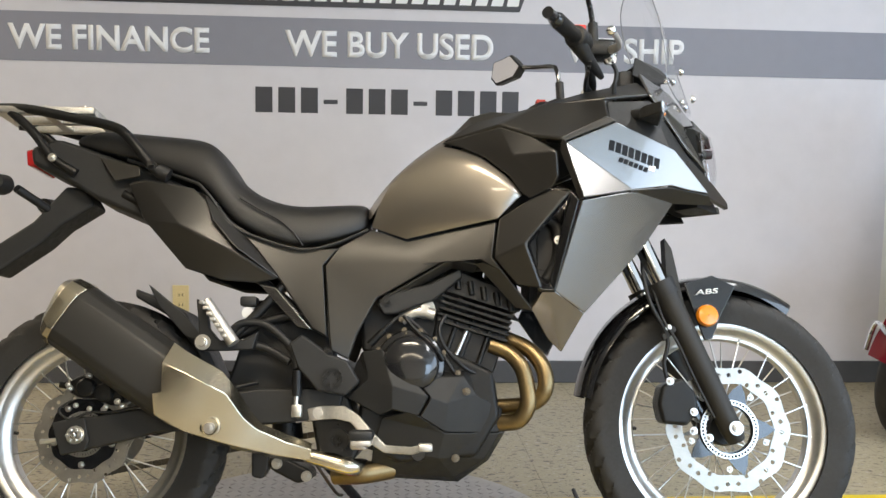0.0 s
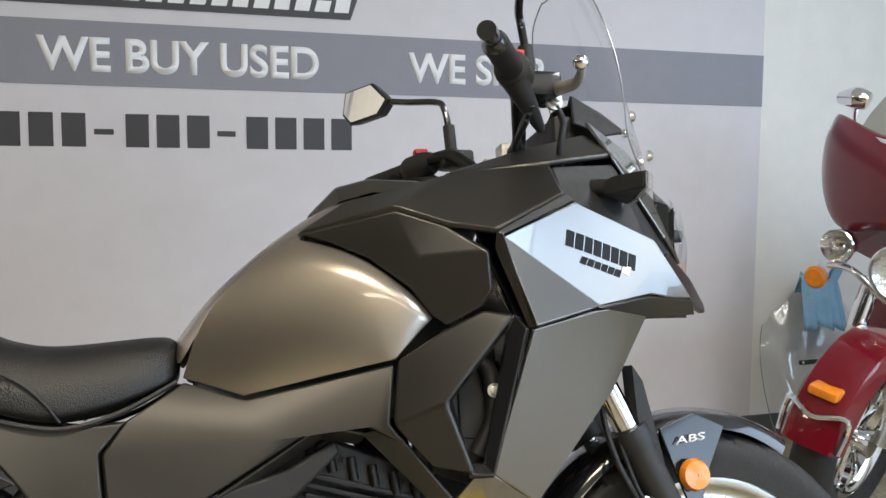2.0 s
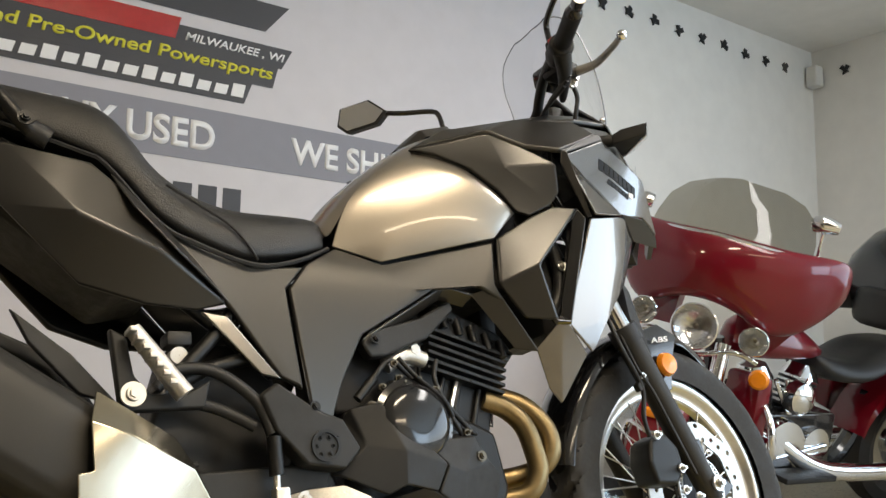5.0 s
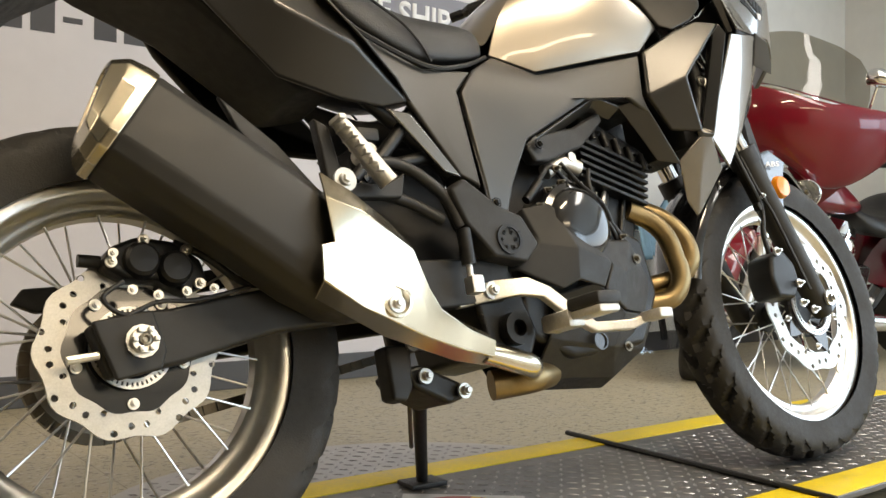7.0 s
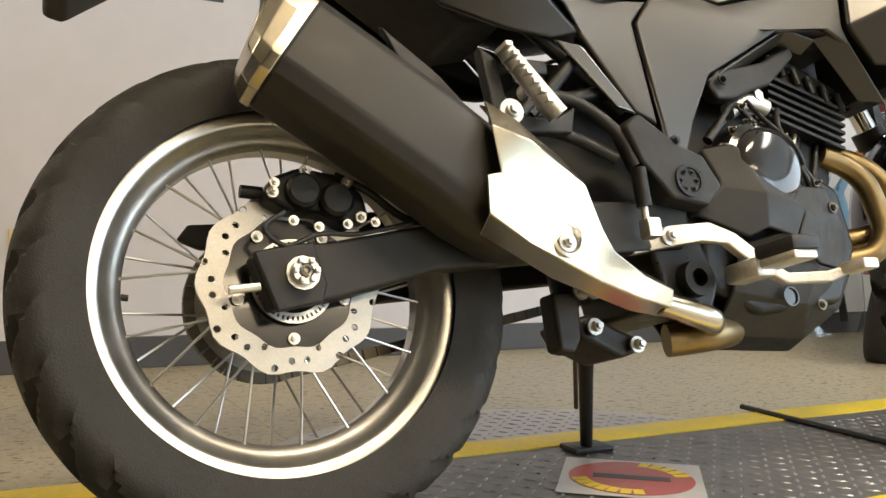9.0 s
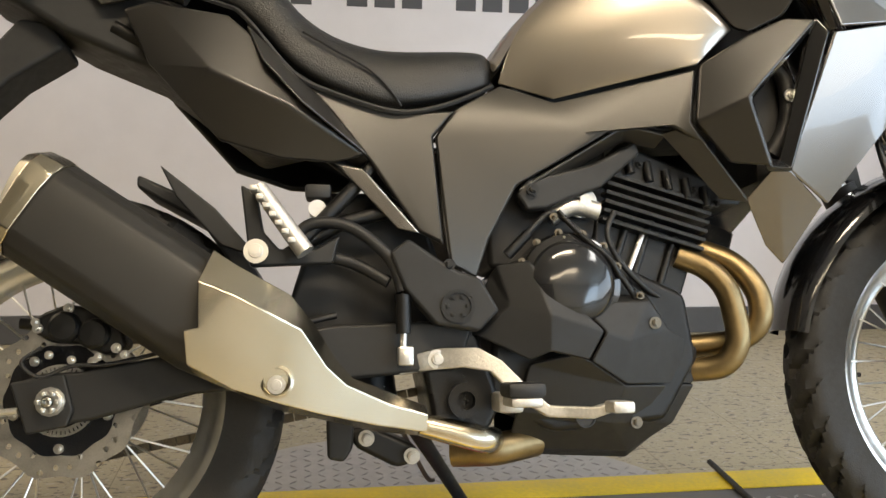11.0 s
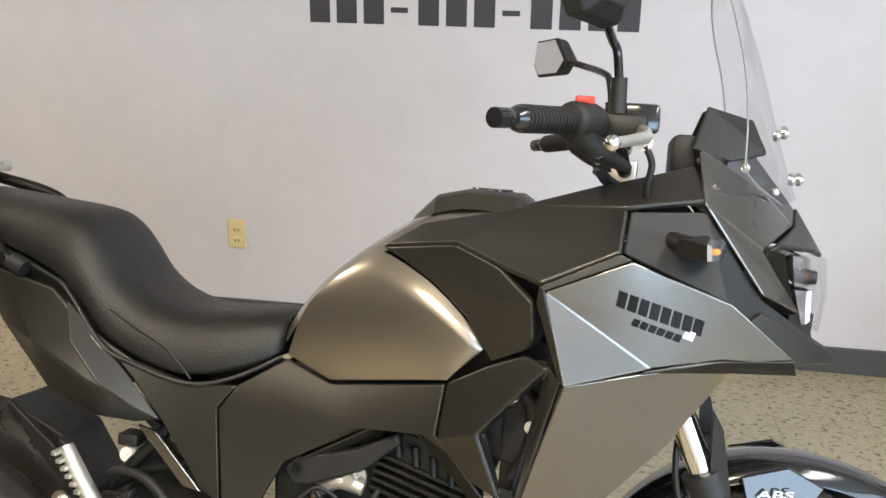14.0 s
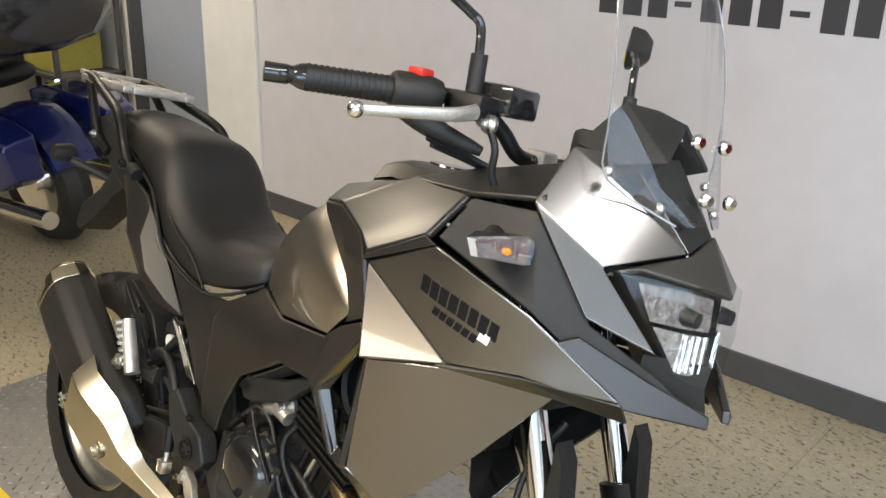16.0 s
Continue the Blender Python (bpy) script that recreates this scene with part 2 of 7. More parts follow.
def coons(bottom, top, left, right, nu, nv, bulge):
    """A smooth patch between four boundary lines, pushed outward in its middle; points are (along, half width, height)."""
    def line(pts, n):
        pts = [Vector(p) for p in pts]
        d = [0.0]
        for a, b in zip(pts, pts[1:]):
            d.append(d[-1] + (b - a).length)
        out = []
        for k in range(n + 1):
            s = d[-1] * k / n
            i = min(next((q for q in range(1, len(d)) if d[q] >= s - 1e-9), len(d) - 1), len(d) - 1)
            f = (s - d[i - 1]) / (d[i] - d[i - 1])
            out.append(pts[i - 1].lerp(pts[i], f))
        return out
    bo, to, le, ri = line(bottom, nu), line(top, nu), line(left, nv), line(right, nv)
    verts, faces = [], []
    for j in range(nv + 1):
        v = j / nv
        for i in range(nu + 1):
            u = i / nu
            p = (1 - v) * bo[i] + v * to[i] + (1 - u) * le[j] + u * ri[j] - ((1 - u) * (1 - v) * bo[0] + u * (1 - v) * bo[nu] + (1 - u) * v * to[0] + u * v * to[nu])
            p.y += bulge * (4 * u * (1 - u)) ** 0.7 * (4 * v * (1 - v)) ** 0.7
            verts.append(tuple(p))
    for j in range(nv):
        for i in range(nu):
            a = j * (nu + 1) + i
            faces.append((a, a + 1, a + nu + 2, a + nu + 1))
    return verts, faces


def plate(name, outline, y0, y1, material, parent, bevel=0.003, label=""):
    return finish(part(name, prism(outline, y0, y1), material, parent, label), bevel)


def smooth_path(pts, steps=6):
    pts = [Vector(p) for p in pts]
    if len(pts) < 3:
        return pts
    out = []
    for i in range(len(pts) - 1):
        p0, p1, p2, p3 = pts[max(i - 1, 0)], pts[i], pts[i + 1], pts[min(i + 2, len(pts) - 1)]
        for k in range(steps):
            t = k / steps
            out.append(0.5 * (2 * p1 + (p2 - p0) * t + (2 * p0 - 5 * p1 + 4 * p2 - p3) * t * t + (3 * p1 - p0 - 3 * p2 + p3) * t ** 3))
    return out + [pts[-1]]


def sweep(pts, r, seg=12, steps=6, bm=None, flat=1.0):
    """A closed tube along a smoothed path; r is one radius or one per point."""
    bm = bm or bmesh.new()
    path = smooth_path(pts, steps)
    radii = [r] * len(path) if not isinstance(r, (list, tuple)) else [float(np.interp(i / (len(path) - 1) * (len(r) - 1), range(len(r)), r)) for i in range(len(path))]
    rings, up = [], None
    for i, p in enumerate(path):
        d = (path[min(i + 1, len(path) - 1)] - path[max(i - 1, 0)]).normalized()
        if up is None:
            up = Vector((0, 1, 0)) if abs(d.y) < 0.9 else Vector((0, 0, 1))
        up = (up - d * up.dot(d)).normalized()
        side_v = d.cross(up)
        rings.append([bm.verts.new(p + radii[i] * (math.cos(a) * up * flat + math.sin(a) * side_v)) for a in [2 * math.pi * k / seg for k in range(seg)]])
    for a, b in zip(rings, rings[1:]):
        for k in range(seg):
            bm.faces.new((a[k], a[(k + 1) % seg], b[(k + 1) % seg], b[k]))
    bm.faces.new(rings[0][::-1])
    bm.faces.new(rings[-1])
    return bm


def tube(name, pts, r, material, parent, label="", seg=12, steps=6, flat=1.0):
    return part(name, sweep(pts, r, seg, steps, flat=flat), material, parent, label, smooth=50)


def loft(rings, close=True, caps=True, bm=None):
    bm = bm or bmesh.new()
    rs = [[bm.verts.new(p) for p in ring] for ring in rings]
    n = len(rs[0])
    for a, b in zip(rs, rs[1:]):
        for k in range(n if close else n - 1):
            bm.faces.new((a[k], a[(k + 1) % n], b[(k + 1) % n], b[k]))
    if caps:
        bm.faces.new(rs[0][::-1])
        bm.faces.new(rs[-1])
    return bm


def lathe(profile, centre, seg=48, bm=None, closed=False):
    """Turned round an axle that runs across (y): profile is (width, radius)."""
    bm = bm or bmesh.new()
    cx, cy, cz = centre
    rows = []
    for k in range(seg):
        a = 2 * math.pi * k / seg
        rows.append([bm.verts.new((cx + r * math.cos(a), cy + y, cz + r * math.sin(a))) for y, r in profile])
    n = len(profile)
    for k in range(seg):
        a, b = rows[k], rows[(k + 1) % seg]
        for i in range(n if closed else n - 1):
            j = (i + 1) % n
            bm.faces.new((a[i], a[j], b[j], b[i]))
    return bm


def disc_bolt(name, x, y, z, r, material, parent, depth=0.008, label=""):
    """A washer with a hexagon head, facing the right flank."""
    bm = lathe([(0, 0.0005), (0, r), (-depth * 0.4, r), (-depth * 0.4, r * 0.62), (-depth, r * 0.56), (-depth, 0.0005)], (x, y, z), 18)
    bmesh.ops.create_cone(bm, cap_ends=True, segments=6, radius1=r * 0.42, radius2=r * 0.40, depth=depth, matrix=Matrix.Translation((x, y - depth, z)) @ pose(0, 0, 0, 90))
    return part(name, bm, material, parent, label, 30)


def empty(name, m=None):
    ob = new(name)
    if m is not None:
        ob.matrix_world = m
    return ob


def lettering(name, text, height, material, m, parent=None, width=None, extrude=0.002, bold=0.0, shear=0.0):
    """Flat raised letters from the built-in font, as a mesh."""
    c = bpy.data.curves.new(name, "FONT")
    c.body, c.size, c.extrude, c.offset, c.shear = text, 1.0, 0, bold, shear
    tmp = bpy.data.objects.new(name, c)
    me = bpy.data.meshes.new_from_object(tmp)
    bpy.data.objects.remove(tmp)
    xs, ys = [v.co.x for v in me.vertices], [v.co.y for v in me.vertices]
    sy = height / (max(ys) - min(ys))
    sx = width / (max(xs) - min(xs)) if width else sy
    me.transform(Matrix.Diagonal((sx, sy, 1, 1)) @ Matrix.Translation((-min(xs), -min(ys), 0)))
    me.materials.append(material)
    ob = new(name, me)
    s = ob.modifiers.new("solidify", "SOLIDIFY")
    s.thickness, s.offset = extrude, 1
    if parent:
        ob.parent = parent
        ob.matrix_basis = m
    else:
        ob.matrix_world = m
    return ob

# ---- the room ----
# made-up dark colour for unseen walls, so the bodywork reflects less light
M_DIM = mat("dark_reflection_wall", (0.10, 0.095, 0.09), 0.7, 0, 1.1, 0.05, 0.15, 120)
EAST, WEST, SOUTH, CEIL = 5.0, -7.0, -4.5, 2.745
fl = structure("floor", box(WEST - 0.2, EAST + 0.2, SOUTH - 0.2, 7.2, -0.1, 0), M_FLOOR, "speckled beige vinyl tile showroom floor", "floor")
structure("wall_north", box(-2.15, EAST + 0.15, WALL_Y, WALL_Y + 0.15, 0, CEIL), M_WHITE, "off-white painted showroom wall behind the banner", "wall")
structure("wall_east", box(EAST, EAST + 0.15, 1.6, WALL_Y, 0, CEIL), M_WHITE, "off-white painted end wall", "wall")
structure("wall_east_sill", box(EAST, EAST + 0.15, SOUTH, 1.6, 0, 0.5), M_WHITE, "low wall under the shop window", "wall")
structure("wall_south_sill", box(2.8, EAST, SOUTH - 0.15, SOUTH, 0, 0.5), M_WHITE, "low wall under the shop windows", "wall")
structure("wall_south_head", box(2.8, EAST, SOUTH - 0.15, SOUTH, 2.4, CEIL), M_WHITE, "wall above the shop windows", "wall")
structure("wall_east_head", box(EAST, EAST + 0.15, SOUTH, 1.6, 2.4, CEIL), M_WHITE, "wall above the shop window", "wall")
structure("wall_southwest", box(WEST, -0.6, SOUTH - 0.15, SOUTH, 0, CEIL), M_DIM, "unseen wall coloured dark to keep reflections dim", "wall")
structure("wall_south", box(-0.6, 2.8, SOUTH - 0.15, SOUTH, 0, CEIL), M_WHITE, "off-white painted showroom wall", "wall")
structure("wall_west", box(WEST - 0.15, WEST, SOUTH, 7, 0, CEIL), M_DIM, "unseen wall coloured dark to keep reflections dim", "wall")
structure("wall_back", box(WEST, -2.15, 7, 7.15, 0, CEIL), M_WHITE, "plain wall of the side room", "wall")
structure("wall_return", box(-2.15, -2.0, WALL_Y + 0.152, 7, 0, CEIL), M_WHITE, "plain wall of the side room", "wall")
structure("ceiling", box(WEST - 0.15, EAST + 0.15, SOUTH - 0.15, 7.15, CEIL, CEIL + 0.1), M_WHITE, "white painted ceiling", "ceiling")
for k, (x0, x1) in enumerate(((3.86, 3.94),)):
    structure(f"window_mullion_{k}", box(x0, x1, SOUTH - 0.12, SOUTH - 0.04, 0.5, 2.4, 0.004), M_BASE, "dark metal window mullion", "window")
structure("ground", box(-60, 60, -80, SOUTH - 0.2, -0.3, -0.12), mat("asphalt", (0.05, 0.05, 0.052), 0.9, 0, 3, 0.2, 0.3, 60), "asphalt lot outside the window", "ground")
structure("ground_side", box(EAST + 0.25, 60, SOUTH - 0.2, 80, -0.3, -0.12), bpy.data.materials["asphalt"], "asphalt lot outside the window", "ground")
banner = structure("banner", box(-2.15, 2.69, WALL_Y - 0.004, WALL_Y - 0.0005, 0.1, CEIL - 0.02), M_WALL, "pale grey printed vinyl banner covering the wall", "banner")
structure("banner_band", box(-2.15, 2.69, WALL_Y - 0.007, WALL_Y - 0.0042, 1.378, 1.582), M_BAND, "dark grey printed band across the banner", "banner")
structure("baseboard", box(-2.15, EAST - 0.012, WALL_Y - 0.014, WALL_Y - 0.0005, 0, 0.10, 0.003), M_BASE, "dark grey vinyl baseboard", "baseboard")
structure("baseboard_side", box(EAST - 0.012, EAST - 0.0005, 0, WALL_Y - 0.014, 0, 0.10, 0.003), M_BASE, "dark grey vinyl baseboard", "baseboard")

# printed lettering
WALLFACE = pose(0, 0, 0, 90)


def wall_text(name, text, x0, x1, z0, z1, material=M_LETTER, y=WALL_Y - 0.0076, bold=0.028, shear=0.0):
    ob = lettering(name, text, z1 - z0, material, Matrix.Translation((x0, y, z0)) @ WALLFACE, width=x1 - x0, extrude=0.0003, bold=bold, shear=shear)
    return tagged(ob, f"printed wall lettering reading {text.lower()}", "lettering", kind="structure")


wall_text("lettering_finance", "WE FINANCE", -1.150, -0.322, 1.425, 1.532)
wall_text("lettering_used", "WE BUY USED", -0.006, 0.887, 1.420, 1.532)
wall_text("lettering_ship", "WE SHIP", 1.204, 1.728, 1.422, 1.531)
# the number line is twelve plain bars
for k in range(12):
    x = -0.139 + 1.158 * (k + 0.08) / 12
    dash = k in (3, 7)
    z0, z1 = (1.222, 1.240) if dash else (1.182, 1.290)
    structure(f"number_bar_{k}", box(x, x + (0.072 if not dash else 0.06), WALL_Y - 0.006, WALL_Y - 0.0042, z0, z1), M_INK, "plain dark printed bar in the number line", "lettering")
# the dealer badge: plain shapes in its colours
def badge_plate(name, x0, x1, z0, z1, lean, material, y):
    bm = bmesh.new()
    pts = [(x0, z0), (x1, z0), (x1 + lean, z1), (x0 + lean, z1)]
    prism(pts, y, y + 0.002, bm)
    return structure(name, bm, material, "printed badge shape on the banner", "badge")
badge_plate("badge_backing_low", -0.95, 0.998, 1.630, 1.715, 0.03, M_INK, WALL_Y - 0.008)
badge_plate("badge_backing_mid", -0.75, 1.115, 1.715, 1.80, 0.02, M_INK, WALL_Y - 0.0085)
badge_plate("badge_backing_top", -0.75, 1.150, 1.80, 1.885, 0.045, M_INK, WALL_Y - 0.008)
badge_plate("badge_crown", -0.75, 1.075, 1.94, 2.06, 0.10, M_INK, WALL_Y - 0.008)
# the web address is plain bars of its letters' sizes
for k in range(27):
    tall = k % 5 in (1, 3)
    x = -0.84 + k * 0.0685
    badge_plate(f"badge_white_bar_{k}", x, x + 0.050, 1.652, 1.703 if tall else 1.690, 0.010, M_LETTER, WALL_Y - 0.0105)
wall_text("lettering_powersports", "and Pre-Owned Powersports", 0.055, 1.112, 1.733, 1.797, M_LIME, WALL_Y - 0.0100, 0.020, 0.12)
wall_text("lettering_city", "MILWAUKEE , WI", 0.752, 1.163, 1.824, 1.862, M_LETTER, WALL_Y - 0.0100, 0.020, 0.25)
badge_plate("badge_red_bar", -0.4, 0.715, 1.828, 1.912, 0.02, M_REDLENS, WALL_Y - 0.0105)


def wall_outlet():
    ob = tagged(mesh_object("wall_outlet", box(-0.49, -0.42, WALL_Y - 0.011, WALL_Y - 0.0045, 0.318, 0.432, 0.002), M_BEIGE), "ivory plastic duplex wall outlet on the banner wall", "outlet")
    for z in (0.347, 0.390):
        bm = box(-0.472, -0.438, WALL_Y - 0.0135, WALL_Y - 0.0105, z - 0.012, z + 0.014, 0.004)
        part("socket", bm, M_BEIGE, ob)
        for dx in (-0.008, 0.006):
            part("slot", box(-0.455 + dx, -0.4535 + dx + 0.002, WALL_Y - 0.0140, WALL_Y - 0.0130, z - 0.004, z + 0.006), M_BLACK, ob)
wall_outlet()

# ---- the turntable and the plank that the motorcycle stands on ----
turn = bmesh.new()
bmesh.ops.create_cone(turn, cap_ends=True, segments=96, radius1=0.60, radius2=0.59, depth=0.03, matrix=Matrix.Translation((0.33, 2.06, 0.0155)))
M_TURN = mat("bright_plate_steel", (0.42, 0.41, 0.40), 0.40, 0.7, 4, 0.2, 0.1, 300)
turntable = tagged(mesh_object("turntable", turn, M_TURN), "round steel diamond-plate turntable under the plank", "turntable")
P0, P1, Y0, Y1 = -1.06, 2.35, 1.655, 2.30
plank = tagged(mesh_object("display_plank", box(P0, P1, Y0, Y1, 0.0315, PLATE_Z, 0.003), M_PLATE), "dark diamond-plate steel plank with yellow edges", "platform")


def lozenges(name, x0, x1, y0, y1, z, parent, pitch=0.030, inside=None):
    """The raised tread of diamond plate: small lozenges, each turned against its neighbours."""
    verts, faces = [], []
    ny, nx = int((y1 - y0) / pitch), int((x1 - x0) / pitch)
    for j in range(ny):
        for i in range(nx):
            x, y = x0 + (i + 0.5) * pitch, y0 + (j + 0.5) * pitch
            if inside and not inside(x, y):
                continue
            a = radians(45 if (i + j) % 2 else -45)
            c, s = math.cos(a), math.sin(a)
            b = len(verts)
            for u, v, h in ((-0.0125, 0, 0), (0, -0.0042, 0), (0.0125, 0, 0), (0, 0.0042, 0), (-0.005, 0, 0.0018), (0.005, 0, 0.0018)):
                verts.append((x + u * c - v * s, y + u * s + v * c, z + h))
            faces += [(b, b + 1, b + 4), (b + 1, b + 5, b + 4), (b + 1, b + 2, b + 5), (b + 2, b + 3, b + 5), (b + 3, b + 4, b + 5), (b + 3, b, b + 4)]
    me = bpy.data.meshes.new(name)
    me.from_pydata(verts, [], faces)
    me.materials.append(M_TREAD)
    ob = new(name, me)
    ob.parent = parent
    return tagged(ob, "raised steel lozenges of the tread plate", kind="stuff")


M_TREAD = mat("worn_tread_steel", (0.36, 0.35, 0.34), 0.38, 0.85, 8, 0.25)
lozenges("tread", P0 + 0.01, P1 - 0.01, Y0 + 0.10, Y1 - 0.10, PLATE_Z + 0.0002, plank)
lozenges("tread", -0.27, 0.93, Y1 + 0.005, 2.65, 0.0306, turntable, inside=lambda x, y: math.hypot(x - 0.33, y - 2.06) < 0.575)
for y0 in (Y0, Y1 - 0.092):
    bm = box(P0 + 0.002, P1 - 0.002, y0 + 0.002, y0 + 0.090, PLATE_Z - 0.006, PLATE_Z + 0.0025, 0.001)
    part("yellow_edge", bm, M_YELLOW, plank, "yellow painted safety edge strip")
part("joint_bar", sweep([(0.97, Y1 + 0.045, PLATE_Z + 0.006), (0.95, 2.0, PLATE_Z + 0.006), (0.93, Y0 - 0.02, PLATE_Z + 0.006)], 0.006, 8, 2), M_BLACK, plank, "thin black bar across the plank")
area_lamp("ceiling_light", pose(0.4, 0.4, CEIL - 0.03), 1.2, 0.4, 66, (1, 0.88, 0.70))
area_lamp("ceiling_light", pose(0.5, -2.9, CEIL - 0.03), 2.4, 0.5, 62, (1, 0.86, 0.66))
# fill lamp added to brighten the pillar, door and blue motorcycle
area_lamp("ceiling_light", pose(-3.1, 2.7, CEIL - 0.03), 1.2, 0.5, 52, (1, 0.88, 0.70))
area_lamp("ceiling_light", pose(2.35, 1.0, CEIL - 0.03), 0.5, 2.4, 60, (0.92, 0.95, 1))
area_lamp("window_light", look((3.9, SOUTH - 0.02, 1.45), (3.2, 2, 1.2)), 2.1, 1.9, 105, (0.52, 0.73, 1))
area_lamp("window_light", look((EAST + 0.1, -1.45, 1.45), (0, -1.45, 1.4)), 6.0, 1.9, 165, (0.54, 0.74, 1))

# ---- the grey motorcycle: along, across (left is plus) and up, from the rear tyre's foot ----
BIKE = tagged(empty("motorcycle", pose(-0.24, 1.878, PLATE_Z) @ pose(0, 0, 0, 0, 0, -2.7) @ pose(0, 0, 0, -15)),
              "grey adventure motorcycle leaning on its side stand on the plank", "motorcycle")


def tyre(centre, radius, width, rim_r, parent, knobs):
    """Round-shouldered tyre with angled tread grooves cut into its crown."""
    cx, cy, cz = centre
    seg, rows = knobs * 8, 23
    bm = bmesh.new()
    grid = []
    for k in range(seg):
        a = 2 * math.pi * k / seg
        row = []
        for i in range(rows):
            u = -1 + 2 * i / (rows - 1)
            th = u * radians(128)
            y = width / 2 * math.sin(th) if abs(th) < math.pi / 2 else width / 2 * (1 - 0.13 * (abs(th) - math.pi / 2) / 0.66) * (1 if th > 0 else -1)
            h = radius - rim_r
            r = radius - h * (0.42 * (1 - math.cos(min(abs(th), math.pi / 2))) ** 1.2) if abs(th) <= math.pi / 2 else radius - h * (0.42 + 0.58 * (abs(th) - math.pi / 2) / 0.663)
            ph = (k / 8 + abs(u) * 1.7 + (0.5 if u > 0 else 0)) % 1.0
            if abs(u) < 0.52 and abs(u) > 0.04 and (ph < 0.25 or abs(abs(u) - 0.24) < 0.03):
                r -= 0.011
            elif 0.52 <= abs(u) < 0.76 and ph < 0.27:
                r -= 0.007
            row.append(bm.verts.new((cx + r * math.cos(a), cy + y, cz + r * math.sin(a))))
        grid.append(row)
    for k in range(seg):
        p, q = grid[k], grid[(k + 1) % seg]
        for i in range(rows - 1):
            bm.faces.new((p[i], p[i + 1], q[i + 1], q[i]))
    return part("tyre", bm, M_RUBBER, parent, "black dual-sport tyre with angled tread", 28)


def rim(centre, r, w, parent):
    h = w / 2
    half = [(h, r - 0.001), (h, r + 0.011), (h - 0.004, r + 0.015), (h - 0.012, r + 0.006)]
    inner = [(h - 0.005, r - 0.007), (h - 0.014, r - 0.011), (h - 0.019, r - 0.021), (h * 0.42, r - 0.027), (h * 0.30, r - 0.031)]
    prof = [(-y, q) for y, q in inner[::-1]] + [(-y, q) for y, q in half] + [(-h * 0.3, r - 0.018), (h * 0.3, r - 0.018)] + half[::-1] + inner
    return part("rim", lathe(prof, centre, 96, closed=True), M_ALU, parent, "bright anodised aluminium rim", 40)


def disc(centre, r0, r1, y, cols, parent, name="brake_disc", wave=10, thick=0.004):
    """A wave-edged brake disc with round holes through it."""
    cx, cy, cz = centre
    bm = bmesh.new()
    cache = {}

    def at(u, v):
        key = (round(u % cols, 4), round(v, 4))
        if key not in cache:
            a = 2 * math.pi * key[0] / cols
            r = r0 + (r1 - r0) * key[1] / 3
            if key[1] > 2.99:
                r += 0.0035 * math.cos(wave * a)
            elif key[1] < 0.01:
                r += 0.002 * math.cos(wave * a)
            cache[key] = bm.verts.new((cx + r * math.cos(a), y, cz + r * math.sin(a)))
        return cache[key]

    for i in range(cols):
        for j in range(3):
            c = [at(i, j), at(i + 1, j), at(i + 1, j + 1), at(i, j + 1)]
            hole = (i % 8 == 1 and j == 1) or (i % 8 == 3 and j == 0) or (i % 8 == 5 and j == 2) or (i % 8 == 7 and j == 1)
            if not hole:
                bm.faces.new(c)
                continue
            o = [at(i + 0.5 + 0.44 * math.cos(radians(a)), j + 0.5 + 0.44 * math.sin(radians(a))) for a in range(-157, 200, 45)][:8]
            for k in range(4):
                bm.faces.new((c[k], c[(k + 1) % 4], o[(2 * k + 1) % 8], o[2 * k]))
                bm.faces.new((c[(k + 1) % 4], o[(2 * k + 2) % 8], o[(2 * k + 1) % 8]))
    ob = mesh_object(name, bm, M_DISC, parent, "drilled steel wave brake disc")
    s = ob.modifiers.new("solidify", "SOLIDIFY")
    s.thickness, s.offset = thick, 0
    return ob


def carrier(centre, r_in, r_out, y, arms, parent):
    """The black star that holds a brake disc."""
    cx, cy, cz = centre
    bm = bmesh.new()
    n = arms * 8
    inner = [bm.verts.new((cx + r_in * math.cos(2 * math.pi * k / n), y, cz + r_in * math.sin(2 * math.pi * k / n))) for k in range(n)]
    outer = []
    for k in range(n):
        t = abs((k % 8) - 4) / 4
        r = r_in + 0.012 + (r_out - r_in - 0.012) * max(0, t * 1.6 - 0.6)
        outer.append(bm.verts.new((cx + r * math.cos(2 * math.pi * k / n), y, cz + r * math.sin(2 * math.pi * k / n))))
    for k in range(n):
        bm.faces.new((inner[k], inner[(k + 1) % n], outer[(k + 1) % n], outer[k]))
    ob = mesh_object("disc_carrier", bm, M_GLOSSBLACK, parent, "black disc carrier")
    s = ob.modifiers.new("solidify", "SOLIDIFY")
    s.thickness, s.offset = 0.006, 0
    return ob


def tone_ring(centre, r, y, teeth, parent):
    cx, cy, cz = centre
    bm = lathe([(-0.002, r - 0.010), (0.002, r - 0.010), (0.002, r - 0.006), (-0.002, r - 0.006)], (cx, y, cz), 60, closed=True)
    lathe([(-0.002, r - 0.001), (0.002, r - 0.001), (0.002, r + 0.002), (-0.002, r + 0.002)], (cx, y, cz), 60, bm, closed=True)
    for k in range(teeth):
        a = 2 * math.pi * k / teeth
        m = Matrix.Translation((cx, y, cz)) @ Matrix.Rotation(-a, 4, "Y") @ Matrix.Translation((r - 0.0035, 0, 0)) @ Matrix.Diagonal((0.006, 0.003, 0.0034, 1))
        bmesh.ops.create_cube(bm, size=1, matrix=m)
    return part("sensor_ring", bm, M_ALU, parent, "slotted steel sensor ring")


